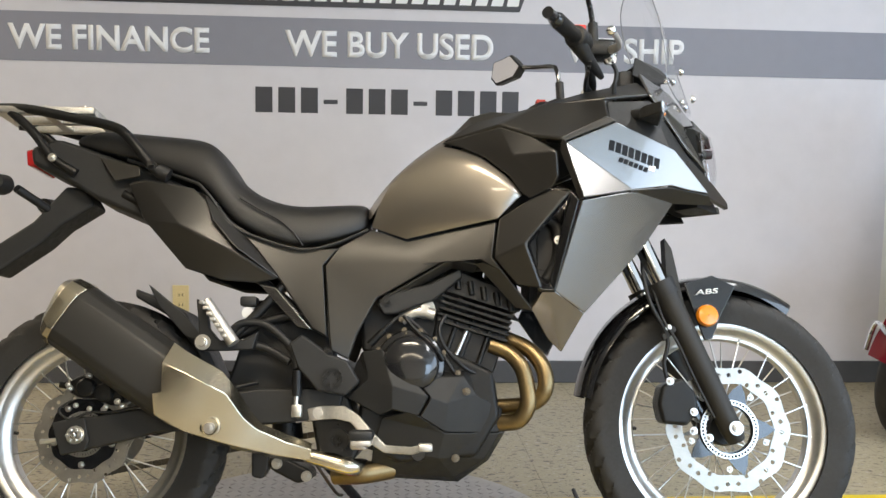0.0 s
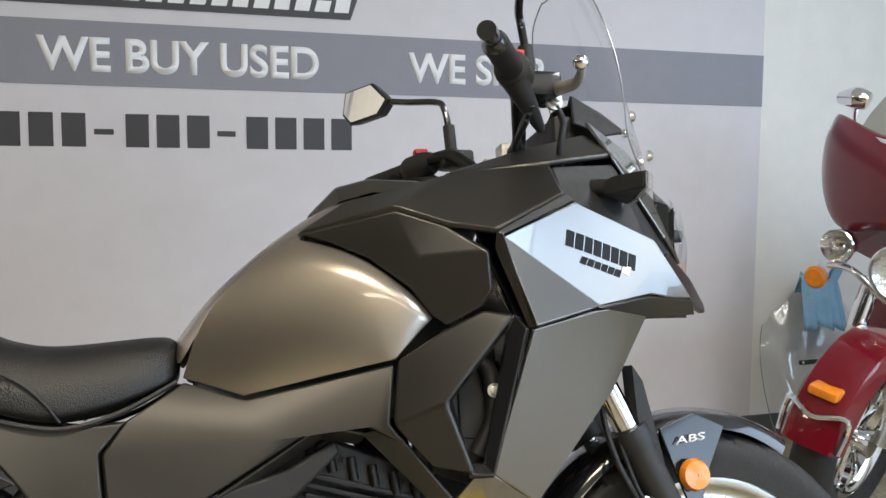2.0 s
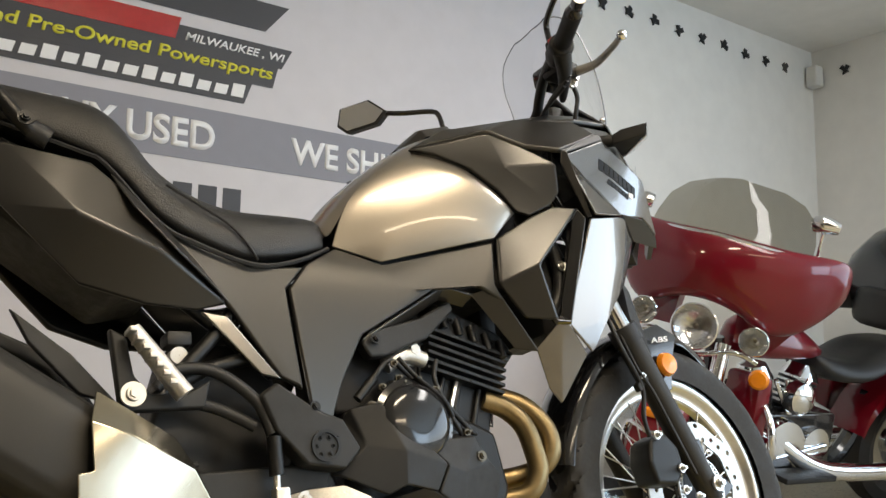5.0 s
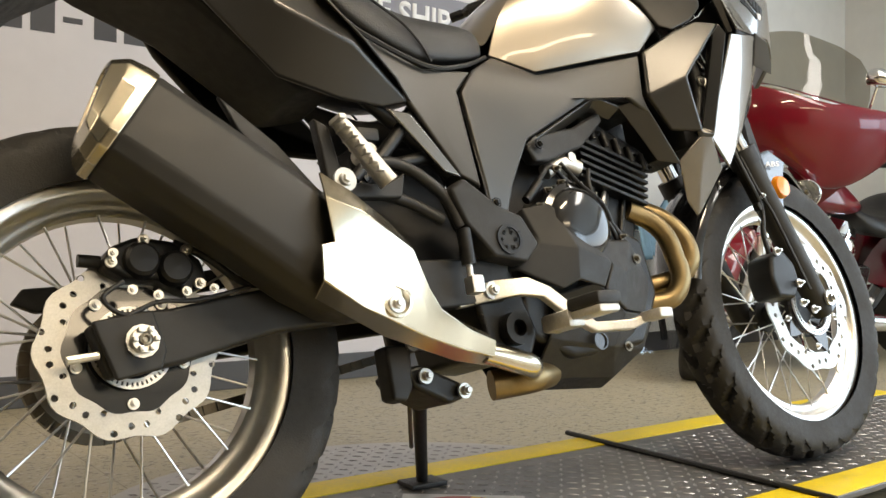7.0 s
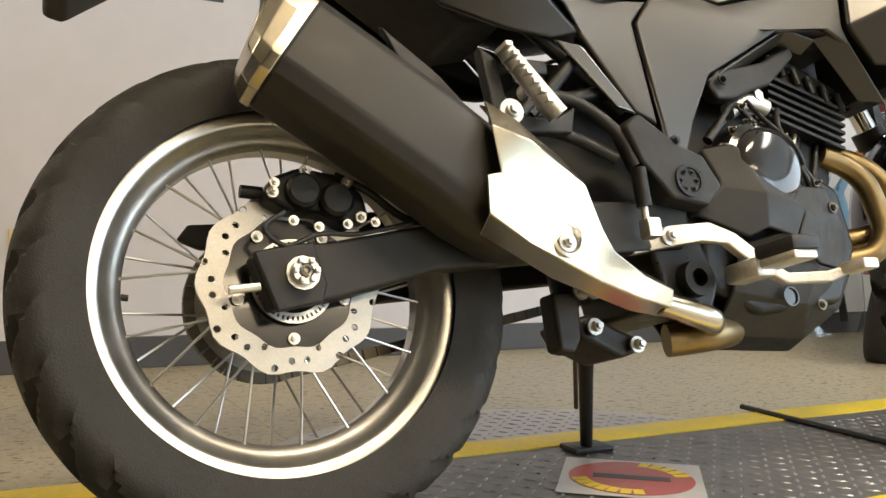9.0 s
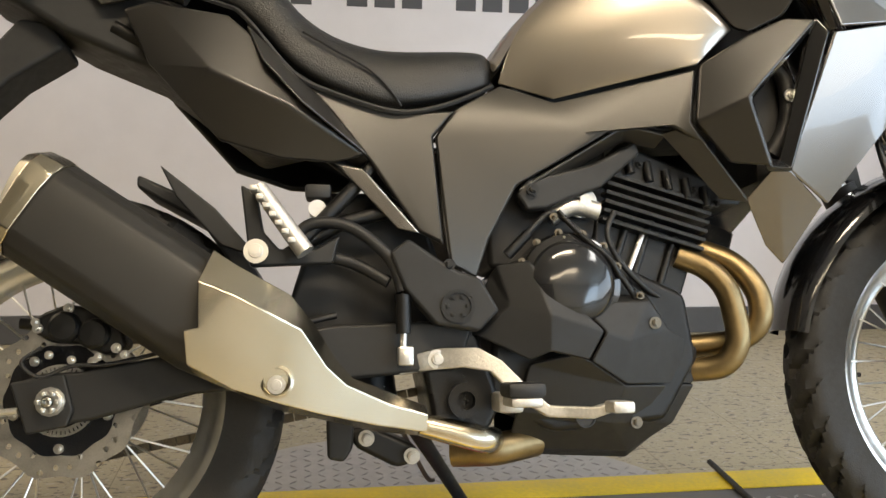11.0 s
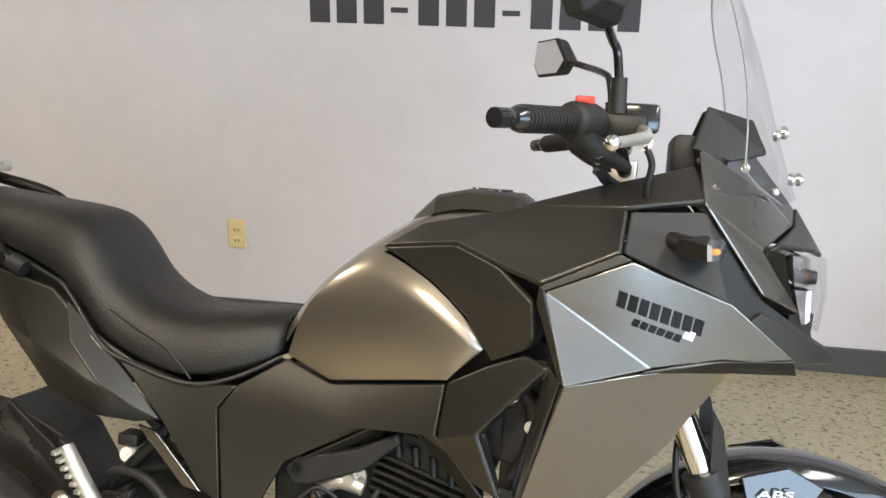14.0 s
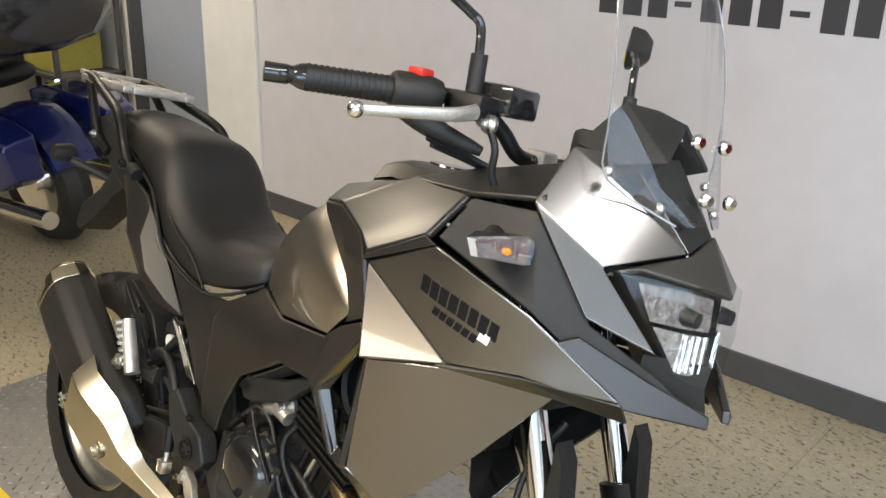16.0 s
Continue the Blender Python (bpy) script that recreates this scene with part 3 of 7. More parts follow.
def wheel(name, centre, radius, width, rim_r, rim_w, disc_r0, disc_r1, disc_y, knobs, hub_r, label, ring_carrier=False):
    cx, cy, cz = centre
    hub = part(name, lathe([(-0.055, 0.001), (-0.055, hub_r * 0.9), (-0.045, hub_r), (-0.034, hub_r), (-0.028, hub_r * 0.62), (0.028, hub_r * 0.62), (0.034, hub_r), (0.045, hub_r), (0.055, hub_r * 0.9), (0.055, 0.001)], centre, 40), M_ENGINE, BIKE, label)
    tyre(centre, radius, width, rim_r + 0.008, hub, knobs)
    rim(centre, rim_r, rim_w, hub)
    n = 36
    length = None
    for k in range(n):
        a0 = 2 * math.pi * k / n + (radians(24) if (k // 2) % 2 else -radians(24))
        a1 = 2 * math.pi * (k + 0.5) / n
        s = -1 if k % 2 else 1
        p = Vector((cx + hub_r * 0.95 * math.cos(a0), cy + s * 0.040, cz + hub_r * 0.95 * math.sin(a0)))
        q = Vector((cx + (rim_r - 0.016) * math.cos(a1), cy + s * 0.010, cz + (rim_r - 0.016) * math.sin(a1)))
        if length is None:
            length = (q - p).length
            bm = bmesh.new()
            bmesh.ops.create_cone(bm, segments=6, radius1=0.0017, radius2=0.0017, depth=length, matrix=Matrix.Translation((0, 0, length / 2)))
            bmesh.ops.create_cone(bm, cap_ends=True, segments=6, radius1=0.0028, radius2=0.0028, depth=0.018, matrix=Matrix.Translation((0, 0, length - 0.006)))
            sp = part("spoke", bm, M_ALU, hub)
        else:
            sp = new("spoke", sp.data)
            sp.parent = hub
        sp.matrix_basis = Matrix.Translation(p) @ (q - p).to_track_quat("Z", "Y").to_matrix().to_4x4()
    disc(centre, disc_r0, disc_r1, cy + disc_y, 64, hub)
    if ring_carrier:
        part("disc_carrier", lathe([(-0.004, disc_r0 * 0.62), (0.004, disc_r0 * 0.62), (0.004, disc_r0 + 0.003), (-0.004, disc_r0 + 0.003)], (cx, cy + disc_y + 0.003, cz), 48, closed=True), M_GLOSSBLACK, hub, "black disc carrier ring")
    else:
        carrier(centre, disc_r0 * 0.50, disc_r0 + 0.004, cy + disc_y, 5, hub)
    tone_ring(centre, disc_r0 * 0.62, cy + disc_y - 0.010, 48, hub)
    part("valve", sweep([(cx - rim_r + 0.015, cy - 0.004, cz), (cx - rim_r + 0.040, cy - 0.004, cz - 0.003)], 0.004, 8), M_BLACK, hub, "black valve cap")
    for k in range(5):
        a = 2 * math.pi * (k + 0.5) / 5 + 0.3
        disc_bolt("disc_bolt", cx + disc_r0 * 0.86 * math.cos(a), cy + disc_y - 0.003, cz + disc_r0 * 0.86 * math.sin(a), 0.007, M_ALU, hub, 0.006)
    return hub


RC, FC = (-0.004, 0, 0.312), (1.446, 0, 0.333)
rear = wheel("rear_wheel", RC, 0.307, 0.120, 0.216, 0.078, 0.078, 0.108, -0.070, 26, 0.050, "spoked rear wheel with a silver rim", True)
front_rolling = wheel("front_wheel", FC, 0.322, 0.096, 0.238, 0.062, 0.105, 0.142, -0.070, 30, 0.040, "spoked front wheel with a silver rim")

# chain and sprocket on the far flank
def sprocket():
    bm = lathe([(0.072, 0.060), (0.076, 0.060), (0.076, 0.092), (0.072, 0.092)], (RC[0], 0, RC[2]), 44, closed=True)
    for k in range(5):
        a = 2 * math.pi * k / 5
        p = [Vector((RC[0] + r * math.cos(a), 0.074, RC[2] + r * math.sin(a))) for r in (0.025, 0.065)]
        sweep(p, 0.007, 6, bm=bm)
    return part("sprocket", bm, M_DISC, rear, "steel rear sprocket")
sprocket()
def chain():
    bm = bmesh.new()
    path = []
    for k in range(22):
        a = radians(70) + radians(220) * k / 21
        path.append((RC[0] + 0.096 * math.cos(a), 0.076, RC[2] + 0.096 * math.sin(a)))
    for k in range(1, 26):
        path.append((RC[0] + 0.033 + (0.56 - 0.033) * k / 26, 0.076, RC[2] - 0.090 + 0.100 * k / 26))
    up = [(RC[0] + 0.033 + (0.56 - 0.033) * k / 26, 0.076, RC[2] + 0.090 - 0.005 * k / 26) for k in range(27)]
    for pts in (path, up):
        for a, b in zip(pts, pts[1:]):
            a, b = Vector(a), Vector(b)
            d = b - a
            m = Matrix.Translation((a + b) / 2) @ d.to_track_quat("X", "Y").to_matrix().to_4x4() @ Matrix.Diagonal((d.length * 0.92, 0.014, 0.013, 1))
            bmesh.ops.create_cube(bm, size=1, matrix=m)
    return part("chain", bm, M_CHAIN, BIKE, "oily drive chain")
chain()

# ---- swing arm, rear brake ----
for s, nm in ((-1, "swing_arm"), (1, "swing_arm")):
    y0, y1 = (-0.112, -0.082) if s < 0 else (0.090, 0.118)
    plate(nm, [(-0.062, 0.335), (-0.040, 0.272), (0.045, 0.285), (0.17, 0.318), (0.56, 0.350), (0.58, 0.42), (0.38, 0.415), (0.17, 0.378), (0.03, 0.352), (-0.02, 0.350)], y0, y1, M_PLASTIC, BIKE, 0.006, "matt black box-section swing arm")
plate("axle_adjuster", [(-0.060, 0.338), (0.012, 0.350), (0.026, 0.300), (0.018, 0.278), (-0.035, 0.268)], -0.122, -0.113, M_PLASTIC, BIKE, 0.004, "black axle adjuster block")
nut = part("axle_nut", lathe([(0.0, 0.001), (0.0, 0.020), (-0.003, 0.020), (-0.003, 0.016), (-0.014, 0.0155), (-0.014, 0.009), (-0.006, 0.008), (-0.006, 0.001)], (-0.004, -0.1225, 0.312), 12), M_ALU, BIKE, "castellated steel axle nut")
for k in range(6):
    a = math.pi * k / 3
    part("castle_tooth", box(-0.004 + 0.0125 * math.cos(a) - 0.003, -0.004 + 0.0125 * math.cos(a) + 0.003, -0.142, -0.136, 0.312 + 0.0125 * math.sin(a) - 0.003, 0.312 + 0.0125 * math.sin(a) + 0.003, 0.001), M_ALU, nut)
part("axle_end", lathe([(0.0, 0.007), (-0.016, 0.007), (-0.018, 0.004), (-0.012, 0.003), (-0.012, 0.001)], (-0.004, -0.1225, 0.312), 16), M_DISC, nut, "hollow axle end")
part("adjuster_screw", sweep([(-0.085, -0.108, 0.296), (-0.05, -0.108, 0.300)], 0.005, 8), M_ALU, BIKE)
caliper = plate("rear_caliper", [(-0.040, 0.408), (-0.030, 0.432), (0.004, 0.446), (0.050, 0.440), (0.082, 0.416), (0.090, 0.385), (0.060, 0.374), (0.030, 0.390), (-0.012, 0.392)], -0.105, -0.055, M_ENGINE, BIKE, 0.007, "black rear brake caliper")
for x, z, r in ((0.006, 0.414, 0.021), (0.046, 0.404, 0.021)):
    part("piston_cover", lathe([(0.004, r + 0.002), (-0.010, r), (-0.014, r - 0.004), (-0.015, 0.001)], (x, -0.104, z), 24), M_ENGINE, caliper, "round black piston cover")
for x, z in ((-0.030, 0.412), (0.010, 0.440), (0.062, 0.428), (0.076, 0.384)):
    disc_bolt("caliper_bolt", x, -0.105, z, 0.007, M_ALU, caliper, 0.010)
tube("caliper_pin", [(-0.062, -0.080, 0.420), (-0.036, -0.080, 0.418)], 0.008, M_ENGINE, BIKE, "ribbed black slide pin boot", 10)
plate("chain_guard", [(-0.110, 0.405), (-0.095, 0.425), (0.02, 0.432), (0.20, 0.455), (0.45, 0.470), (0.45, 0.450), (0.20, 0.425), (0.02, 0.398), (-0.08, 0.392)], 0.086, 0.100, M_PLASTIC, BIKE, 0.003, "black plastic chain guard")
tube("brake_hose", [(0.05, -0.095, 0.44), (0.09, -0.10, 0.42), (0.15, -0.095, 0.385), (0.25, -0.09, 0.40), (0.38, -0.08, 0.43)], 0.005, M_BLACK, BIKE)
tube("sensor_cable", [(-0.02, -0.118, 0.385), (-0.045, -0.12, 0.365), (-0.02, -0.118, 0.345), (0.02, -0.115, 0.360), (0.07, -0.113, 0.362), (0.14, -0.11, 0.378)], 0.003, M_BLACK, BIKE, steps=8)
for x, z in ((-0.01, 0.375), (0.02, 0.368), (0.055, 0.372), (0.09, 0.375), (-0.03, 0.42)):
    disc_bolt("bolt", x, -0.117, z, 0.006, M_ALU, BIKE, 0.006)

# hugger over the rear tyre, mud flap
plate("hugger", [(0.085, 0.642), (0.20, 0.590), (0.26, 0.50), (0.30, 0.42), (0.28, 0.42), (0.23, 0.50), (0.18, 0.57), (0.085, 0.622)], -0.062, 0.062, M_PLASTIC, BIKE, 0.006, "black plastic rear mudguard over the tyre")
panel("hugger_fin", [(0.125, 0.10, 0.648), (0.150, 0.10, 0.600), (0.215, 0.10, 0.530), (0.270, 0.10, 0.512), (0.205, 0.10, 0.585)], [(0, 1, 2, 3, 4)], M_PLASTIC, BIKE, 0.012, 0.003, both=False, label="black plastic fin")
plate("mud_flap", [(0.365, 0.30), (0.410, 0.30), (0.405, 0.235), (0.392, 0.215), (0.368, 0.22)], -0.055, -0.015, M_PLASTIC, BIKE, 0.006, "black mud flap behind the link")

# ---- exhaust ----
def muffler():
    """A long silencer of chamfered section, its flat side outward, with a faceted end cap."""
    ax = Vector((0.833, 0, -0.553))
    up = Vector((0.553, 0, 0.833))
    mid = Vector((-0.0185, -0.160, 0.569))
    section = ((-0.077, -0.026), (-0.074, 0.014), (-0.060, 0.040), (-0.040, 0.049), (0.022, 0.050), (0.048, 0.044), (0.066, 0.026), (0.077, -0.004), (0.077, -0.030), (0.058, -0.050), (-0.056, -0.050))

    def ring(t, grow=1.0, lift=0.0, out=0.0, slant=0.0):
        return [mid + ax * (t + slant * u / 0.077) + up * (u * grow + lift) + Vector((0, -(w * grow + out), 0)) for u, w in section]
    body = finish(part("muffler", loft([ring(0.0, 0.985), ring(0.006), ring(0.20, 1.0), ring(0.275, 1.0, 0.0, -0.006), ring(0.335, 0.86, 0.0, -0.022), ring(0.385, 0.5, 0.0, -0.045)]), M_MUFFLER, BIKE, "matt black silencer body", 20), 0.011, segments=3, angle=14)
    cap = [ring(0.002, 1.015), ring(-0.010, 1.02), ring(-0.030, 0.93, 0.003, 0.0, -0.006), ring(-0.044, 0.72, 0.006, -0.004, -0.010), ring(-0.046, 0.60, 0.006, -0.006, -0.010), ring(-0.024, 0.54, 0.006, -0.006, -0.006)]
    end = finish(part("end_cap", loft(cap), M_STEEL, body, "brushed stainless end cap", 20), 0.003, angle=14)
    c = mid + ax * -0.030 + up * 0.006
    part("outlet", sweep([c, c + ax * 0.02], 0.022, 18), M_BLACK, end, "dark exhaust outlet")
    return body
muffler()
shield = panel("heat_shield",
      [(0.217, 0.190, 0.513), (0.253, 0.196, 0.489), (0.319, 0.178, 0.453), (0.352, 0.163, 0.413), (0.379, 0.150, 0.368), (0.403, 0.138, 0.340), (0.458, 0.126, 0.318), (0.509, 0.116, 0.299),
       (0.203, 0.226, 0.467), (0.250, 0.232, 0.447), (0.335, 0.208, 0.404), (0.368, 0.186, 0.355), (0.395, 0.168, 0.330), (0.455, 0.147, 0.302), (0.510, 0.133, 0.286),
       (0.205, 0.232, 0.406), (0.187, 0.230, 0.403), (0.190, 0.220, 0.360), (0.248, 0.209, 0.326), (0.305, 0.192, 0.308), (0.364, 0.170, 0.291), (0.442, 0.145, 0.273), (0.509, 0.126, 0.262),
       (0.195, 0.180, 0.345), (0.305, 0.155, 0.296), (0.442, 0.114, 0.262), (0.509, 0.098, 0.254)],
      [(0, 1, 9, 8), (1, 2, 10, 9), (2, 3, 11, 10), (3, 4, 11), (4, 5, 12, 11), (5, 6, 13, 12), (6, 7, 14, 13), (8, 9, 15), (15, 9, 18, 17, 16), (9, 10, 19, 18), (10, 11, 20, 19), (11, 12, 20), (12, 13, 21, 20), (13, 14, 22, 21),
       (17, 18, 19, 24, 23), (19, 20, 21, 25, 24), (21, 22, 26, 25)],
      M_STEEL, BIKE, 0.004, 0.009, both=False, label="brushed stainless heat shield on the exhaust", angle=27)
disc_bolt("shield_bolt", 0.303, -0.199, 0.332, 0.012, M_ALU, shield, 0.008)
part("bolt_recess", lathe([(0.004, 0.022), (-0.003, 0.022), (-0.004, 0.018), (0.002, 0.014)], (0.304, -0.199, 0.336), 24), M_STEEL, shield, "round pressed recess")
tube("link_pipe", [(0.50, -0.112, 0.272), (0.54, -0.110, 0.262), (0.585, -0.105, 0.250), (0.605, -0.085, 0.245), (0.615, -0.05, 0.243)], [0.016, 0.019, 0.020, 0.020], M_STEEL, BIKE, "stainless link pipe", 16)
tube("collector_pipe", [(0.555, -0.045, 0.228), (0.58, -0.055, 0.229), (0.62, -0.07, 0.232), (0.68, -0.04, 0.240)], 0.024, M_BRONZE, BIKE, "heat-tinted collector pipe", 16)
tube("header_pipe", [(0.915, -0.040, 0.545), (0.955, -0.055, 0.530), (0.995, -0.075, 0.508), (1.022, -0.092, 0.468), (1.026, -0.098, 0.425), (1.008, -0.085, 0.396), (0.970, -0.055, 0.384), (0.88, -0.02, 0.380)], 0.0185, M_BRONZE, BIKE, "heat-tinted exhaust header pipe", 18, 8)
tube("header_pipe", [(0.905, -0.075, 0.520), (0.945, -0.085, 0.502), (0.972, -0.095, 0.470), (0.984, -0.098, 0.428), (0.986, -0.100, 0.385), (0.968, -0.090, 0.353), (0.935, -0.070, 0.345), (0.86, -0.03, 0.345)], 0.0185, M_BRONZE, BIKE, "heat-tinted exhaust header pipe", 18, 8)

# ---- engine ----
plate("crankcase", [(0.60, 0.30), (0.62, 0.50), (0.70, 0.53), (0.80, 0.51), (0.91, 0.46), (0.925, 0.36), (0.87, 0.27), (0.70, 0.255)], -0.095, 0.10, M_ENGINE, BIKE, 0.012, "black engine casing")
plate("cylinder_block", [(0.765, 0.485), (0.780, 0.600), (0.945, 0.555), (0.905, 0.440)], -0.075, 0.09, M_ENGINE, BIKE, 0.006, "black cylinder block")
for x, z in ((0.800, 0.495), (0.835, 0.490), (0.875, 0.475)):
    tube("block_rib", [(x, -0.078, z), (x + 0.030, -0.078, z + 0.085)], 0.006, M_ENGINE, BIKE, seg=8)
for k in range(6):
    f = k / 5
    c0, c1 = Vector((0.782 + 0.012 * f, 0, 0.575 + 0.070 * f)), Vector((0.940 + 0.018 * f, 0, 0.528 + 0.068 * f))
    d = (c1 - c0).normalized()
    n = Vector((-d.z, 0, d.x)) * 0.0032
    plate("cooling_fin", [(c0 - n).xz, (c1 - n).xz, (c1 + n).xz, (c0 + n).xz], -0.100, 0.10, M_ENGINE, BIKE, 0.0012, "black cooling fin")
plate("cylinder_head", [(0.800, 0.640), (0.806, 0.688), (0.822, 0.695), (0.955, 0.640), (0.978, 0.610), (0.960, 0.590)], -0.092, 0.09, M_ENGINE, BIKE, 0.008, "black cylinder head cover")
for k in range(5):
    x = 0.825 + 0.030 * k
    tube("head_rib", [(x, -0.096, 0.676 - 0.42 * (x - 0.825)), (x + 0.004, -0.098, 0.645 - 0.42 * (x - 0.825))], 0.007, M_ENGINE, BIKE, seg=8)
for x, z in ((0.812, 0.672), (0.845, 0.660), (0.885, 0.642), (0.930, 0.622), (0.965, 0.600)):
    disc_bolt("head_bolt", x, -0.095, z, 0.006, M_ENGINE, BIKE, 0.006)
cl = part("clutch_cover", lathe([(0.03, 0.078), (-0.035, 0.078), (-0.045, 0.074), (-0.050, 0.064), (-0.058, 0.060), (-0.066, 0.046), (-0.068, 0.02), (-0.068, 0.001)], (0.722, -0.085, 0.472), 48), M_GLOSSBLACK, BIKE, "glossy black clutch cover")
for k in range(7):
    a = radians(20 + 27 * k)
    disc_bolt("cover_bolt", 0.722 + 0.078 * math.cos(a), -0.118, 0.472 + 0.078 * math.sin(a), 0.006, M_CHAIN, cl, 0.010)
disc_bolt("throttle_body", 0.752, -0.085, 0.600, 0.024, M_ALUROUGH, BIKE, 0.020, "cast aluminium throttle body")
part("throttle_valve", sweep([(0.70, -0.095, 0.575), (0.735, -0.10, 0.592), (0.775, -0.10, 0.585)], 0.014, 12), M_ALUROUGH, BIKE, "cast aluminium hose fitting")
tube("throttle_cable", [(0.640, -0.11, 0.520), (0.668, -0.115, 0.555), (0.700, -0.112, 0.580), (0.735, -0.105, 0.560), (0.775, -0.115, 0.520), (0.810, -0.12, 0.470), (0.83, -0.11, 0.440)], 0.0045, M_BLACK, BIKE, steps=8)
tube("clutch_cable", [(0.705, -0.13, 0.580), (0.735, -0.135, 0.545), (0.775, -0.14, 0.510), (0.795, -0.135, 0.480)], 0.004, M_ENGINE, BIKE, "black cable", steps=8)
tube("spring", [(0.630, -0.115, 0.515), (0.662, -0.118, 0.548)], 0.008, M_ENGINE, BIKE)
part("cylinder_stud", sweep([(0.851, -0.082, 0.558), (0.817, -0.082, 0.477)], 0.0045, 8), M_ALU, BIKE, "bright steel stud")
tube("coolant_hose", [(0.80, -0.10, 0.585), (0.785, -0.11, 0.55), (0.80, -0.112, 0.51), (0.84, -0.105, 0.47), (0.87, -0.09, 0.455)], 0.0045, M_BLACK, BIKE, steps=8)
for x, z in ((0.700, 0.572), (0.712, 0.540), (0.762, 0.520), (0.790, 0.492), (0.828, 0.455)):
    disc_bolt("bolt", x, -0.120, z, 0.006, M_CHAIN, BIKE, 0.010)
# lower covers, right flank
panel("engine_cover", [(0.613, 0.118, 0.501), (0.659, 0.138, 0.505), (0.764, 0.152, 0.402), (0.741, 0.148, 0.360), (0.684, 0.152, 0.373), (0.655, 0.140, 0.361), (0.582, 0.120, 0.398), (0.630, 0.132, 0.440), (0.684, 0.160, 0.425), (0.605, 0.100, 0.49), (0.66, 0.10, 0.515), (0.57, 0.09, 0.40)],
      [(0, 1, 8, 7), (1, 2, 8), (2, 3, 4, 8), (4, 5, 8), (5, 6, 7, 8), (9, 10, 1, 0), (9, 0, 7), (11, 9, 7, 6)], M_PLASTIC, BIKE, 0.008, 0.004, label="grained black engine side cover", angle=8)
panel("lower_cover", [(0.735, 0.138, 0.441), (0.840, 0.126, 0.448), (0.871, 0.118, 0.407), (0.931, 0.078, 0.378), (0.924, 0.076, 0.324), (0.768, 0.148, 0.400), (0.806, 0.140, 0.388), (0.745, 0.146, 0.358), (0.800, 0.128, 0.325), (0.93, 0.03, 0.375), (0.85, 0.08, 0.465), (0.74, 0.09, 0.455)],
      [(0, 1, 6, 5), (1, 2, 6), (2, 3, 4, 6), (6, 4, 8), (5, 6, 8, 7), (3, 9, 4), (10, 1, 0, 11), (10, 2, 1)], M_PLASTIC, BIKE, 0.008, 0.004, label="grained black lower engine cover", angle=8)
panel("skid_plate", [(0.660, 0.116, 0.355), (0.722, 0.144, 0.369), (0.745, 0.144, 0.356), (0.800, 0.126, 0.323), (0.924, 0.074, 0.322), (0.891, 0.066, 0.265), (0.825, 0.045, 0.222), (0.635, 0.055, 0.232), (0.642, 0.104, 0.288), (0.785, 0.100, 0.268), (0.835, 0.0, 0.208), (0.640, 0.0, 0.218), (0.905, 0.0, 0.258), (0.945, 0.0, 0.325)],
      [(0, 1, 2, 3), (0, 3, 9, 8), (3, 4, 5, 9), (9, 5, 6), (8, 9, 6, 7), (7, 6, 10, 11), (6, 5, 12, 10), (5, 4, 13, 12)], M_PLASTIC, BIKE, 0.006, 0.004, label="black skid plate wrapped under the engine", angle=8)
part("skid_hole", lathe([(0.0, 0.001), (0.0, 0.013), (-0.003, 0.015), (-0.003, 0.013)], (0.742, -0.112, 0.278), 24), M_GLOSSBLACK, BIKE, "dark round hole in the skid plate")
for x, y, z in ((0.847, -0.128, 0.414), (0.825, -0.092, 0.268), (0.668, -0.128, 0.612), (0.540, -0.146, 0.497)):
    disc_bolt("cover_bolt", x, y, z, 0.009, M_ENGINE if z > 0.45 else M_CHAIN, BIKE, 0.006)
plate("engine_hanger", [(0.645, 0.605), (0.662, 0.632), (0.700, 0.638), (0.765, 0.655), (0.830, 0.690), (0.838, 0.672), (0.775, 0.618), (0.730, 0.602), (0.690, 0.585), (0.660, 0.582)], -0.122, -0.095, M_PLASTIC, BIKE, 0.006, "black cast engine hanger")
plate("frame_bracket", [(0.455, 0.515), (0.482, 0.535), (0.545, 0.492), (0.585, 0.478), (0.612, 0.432), (0.582, 0.402), (0.520, 0.412), (0.475, 0.462)], -0.150, -0.110, M_PLASTIC, BIKE, 0.006, "grained black frame cover with a round emblem")
part("emblem", lathe([(0.0, 0.024), (-0.0025, 0.024), (-0.0025, 0.019), (0.0, 0.019)], (0.551, -0.151, 0.438), 32, closed=True), M_ENGINE, BIKE)
for k in range(6):
    a = math.pi * k / 3
    disc_bolt("emblem_stud", 0.551 + 0.014 * math.cos(a), -0.150, 0.438 + 0.014 * math.sin(a), 0.005, M_ENGINE, BIKE, 0.003)
plate("frame_plate", [(0.49, 0.42), (0.58, 0.42), (0.62, 0.30), (0.60, 0.26), (0.52, 0.27)], -0.105, 0.105, M_ENGINE, BIKE, 0.010, "black frame plate at the swing-arm pivot")
part("pivot_ring", lathe([(0.0, 0.026), (-0.02, 0.026), (-0.02, 0.013), (0.0, 0.013)], (0.565, -0.106, 0.305), 28, closed=True), M_ENGINE, BIKE)
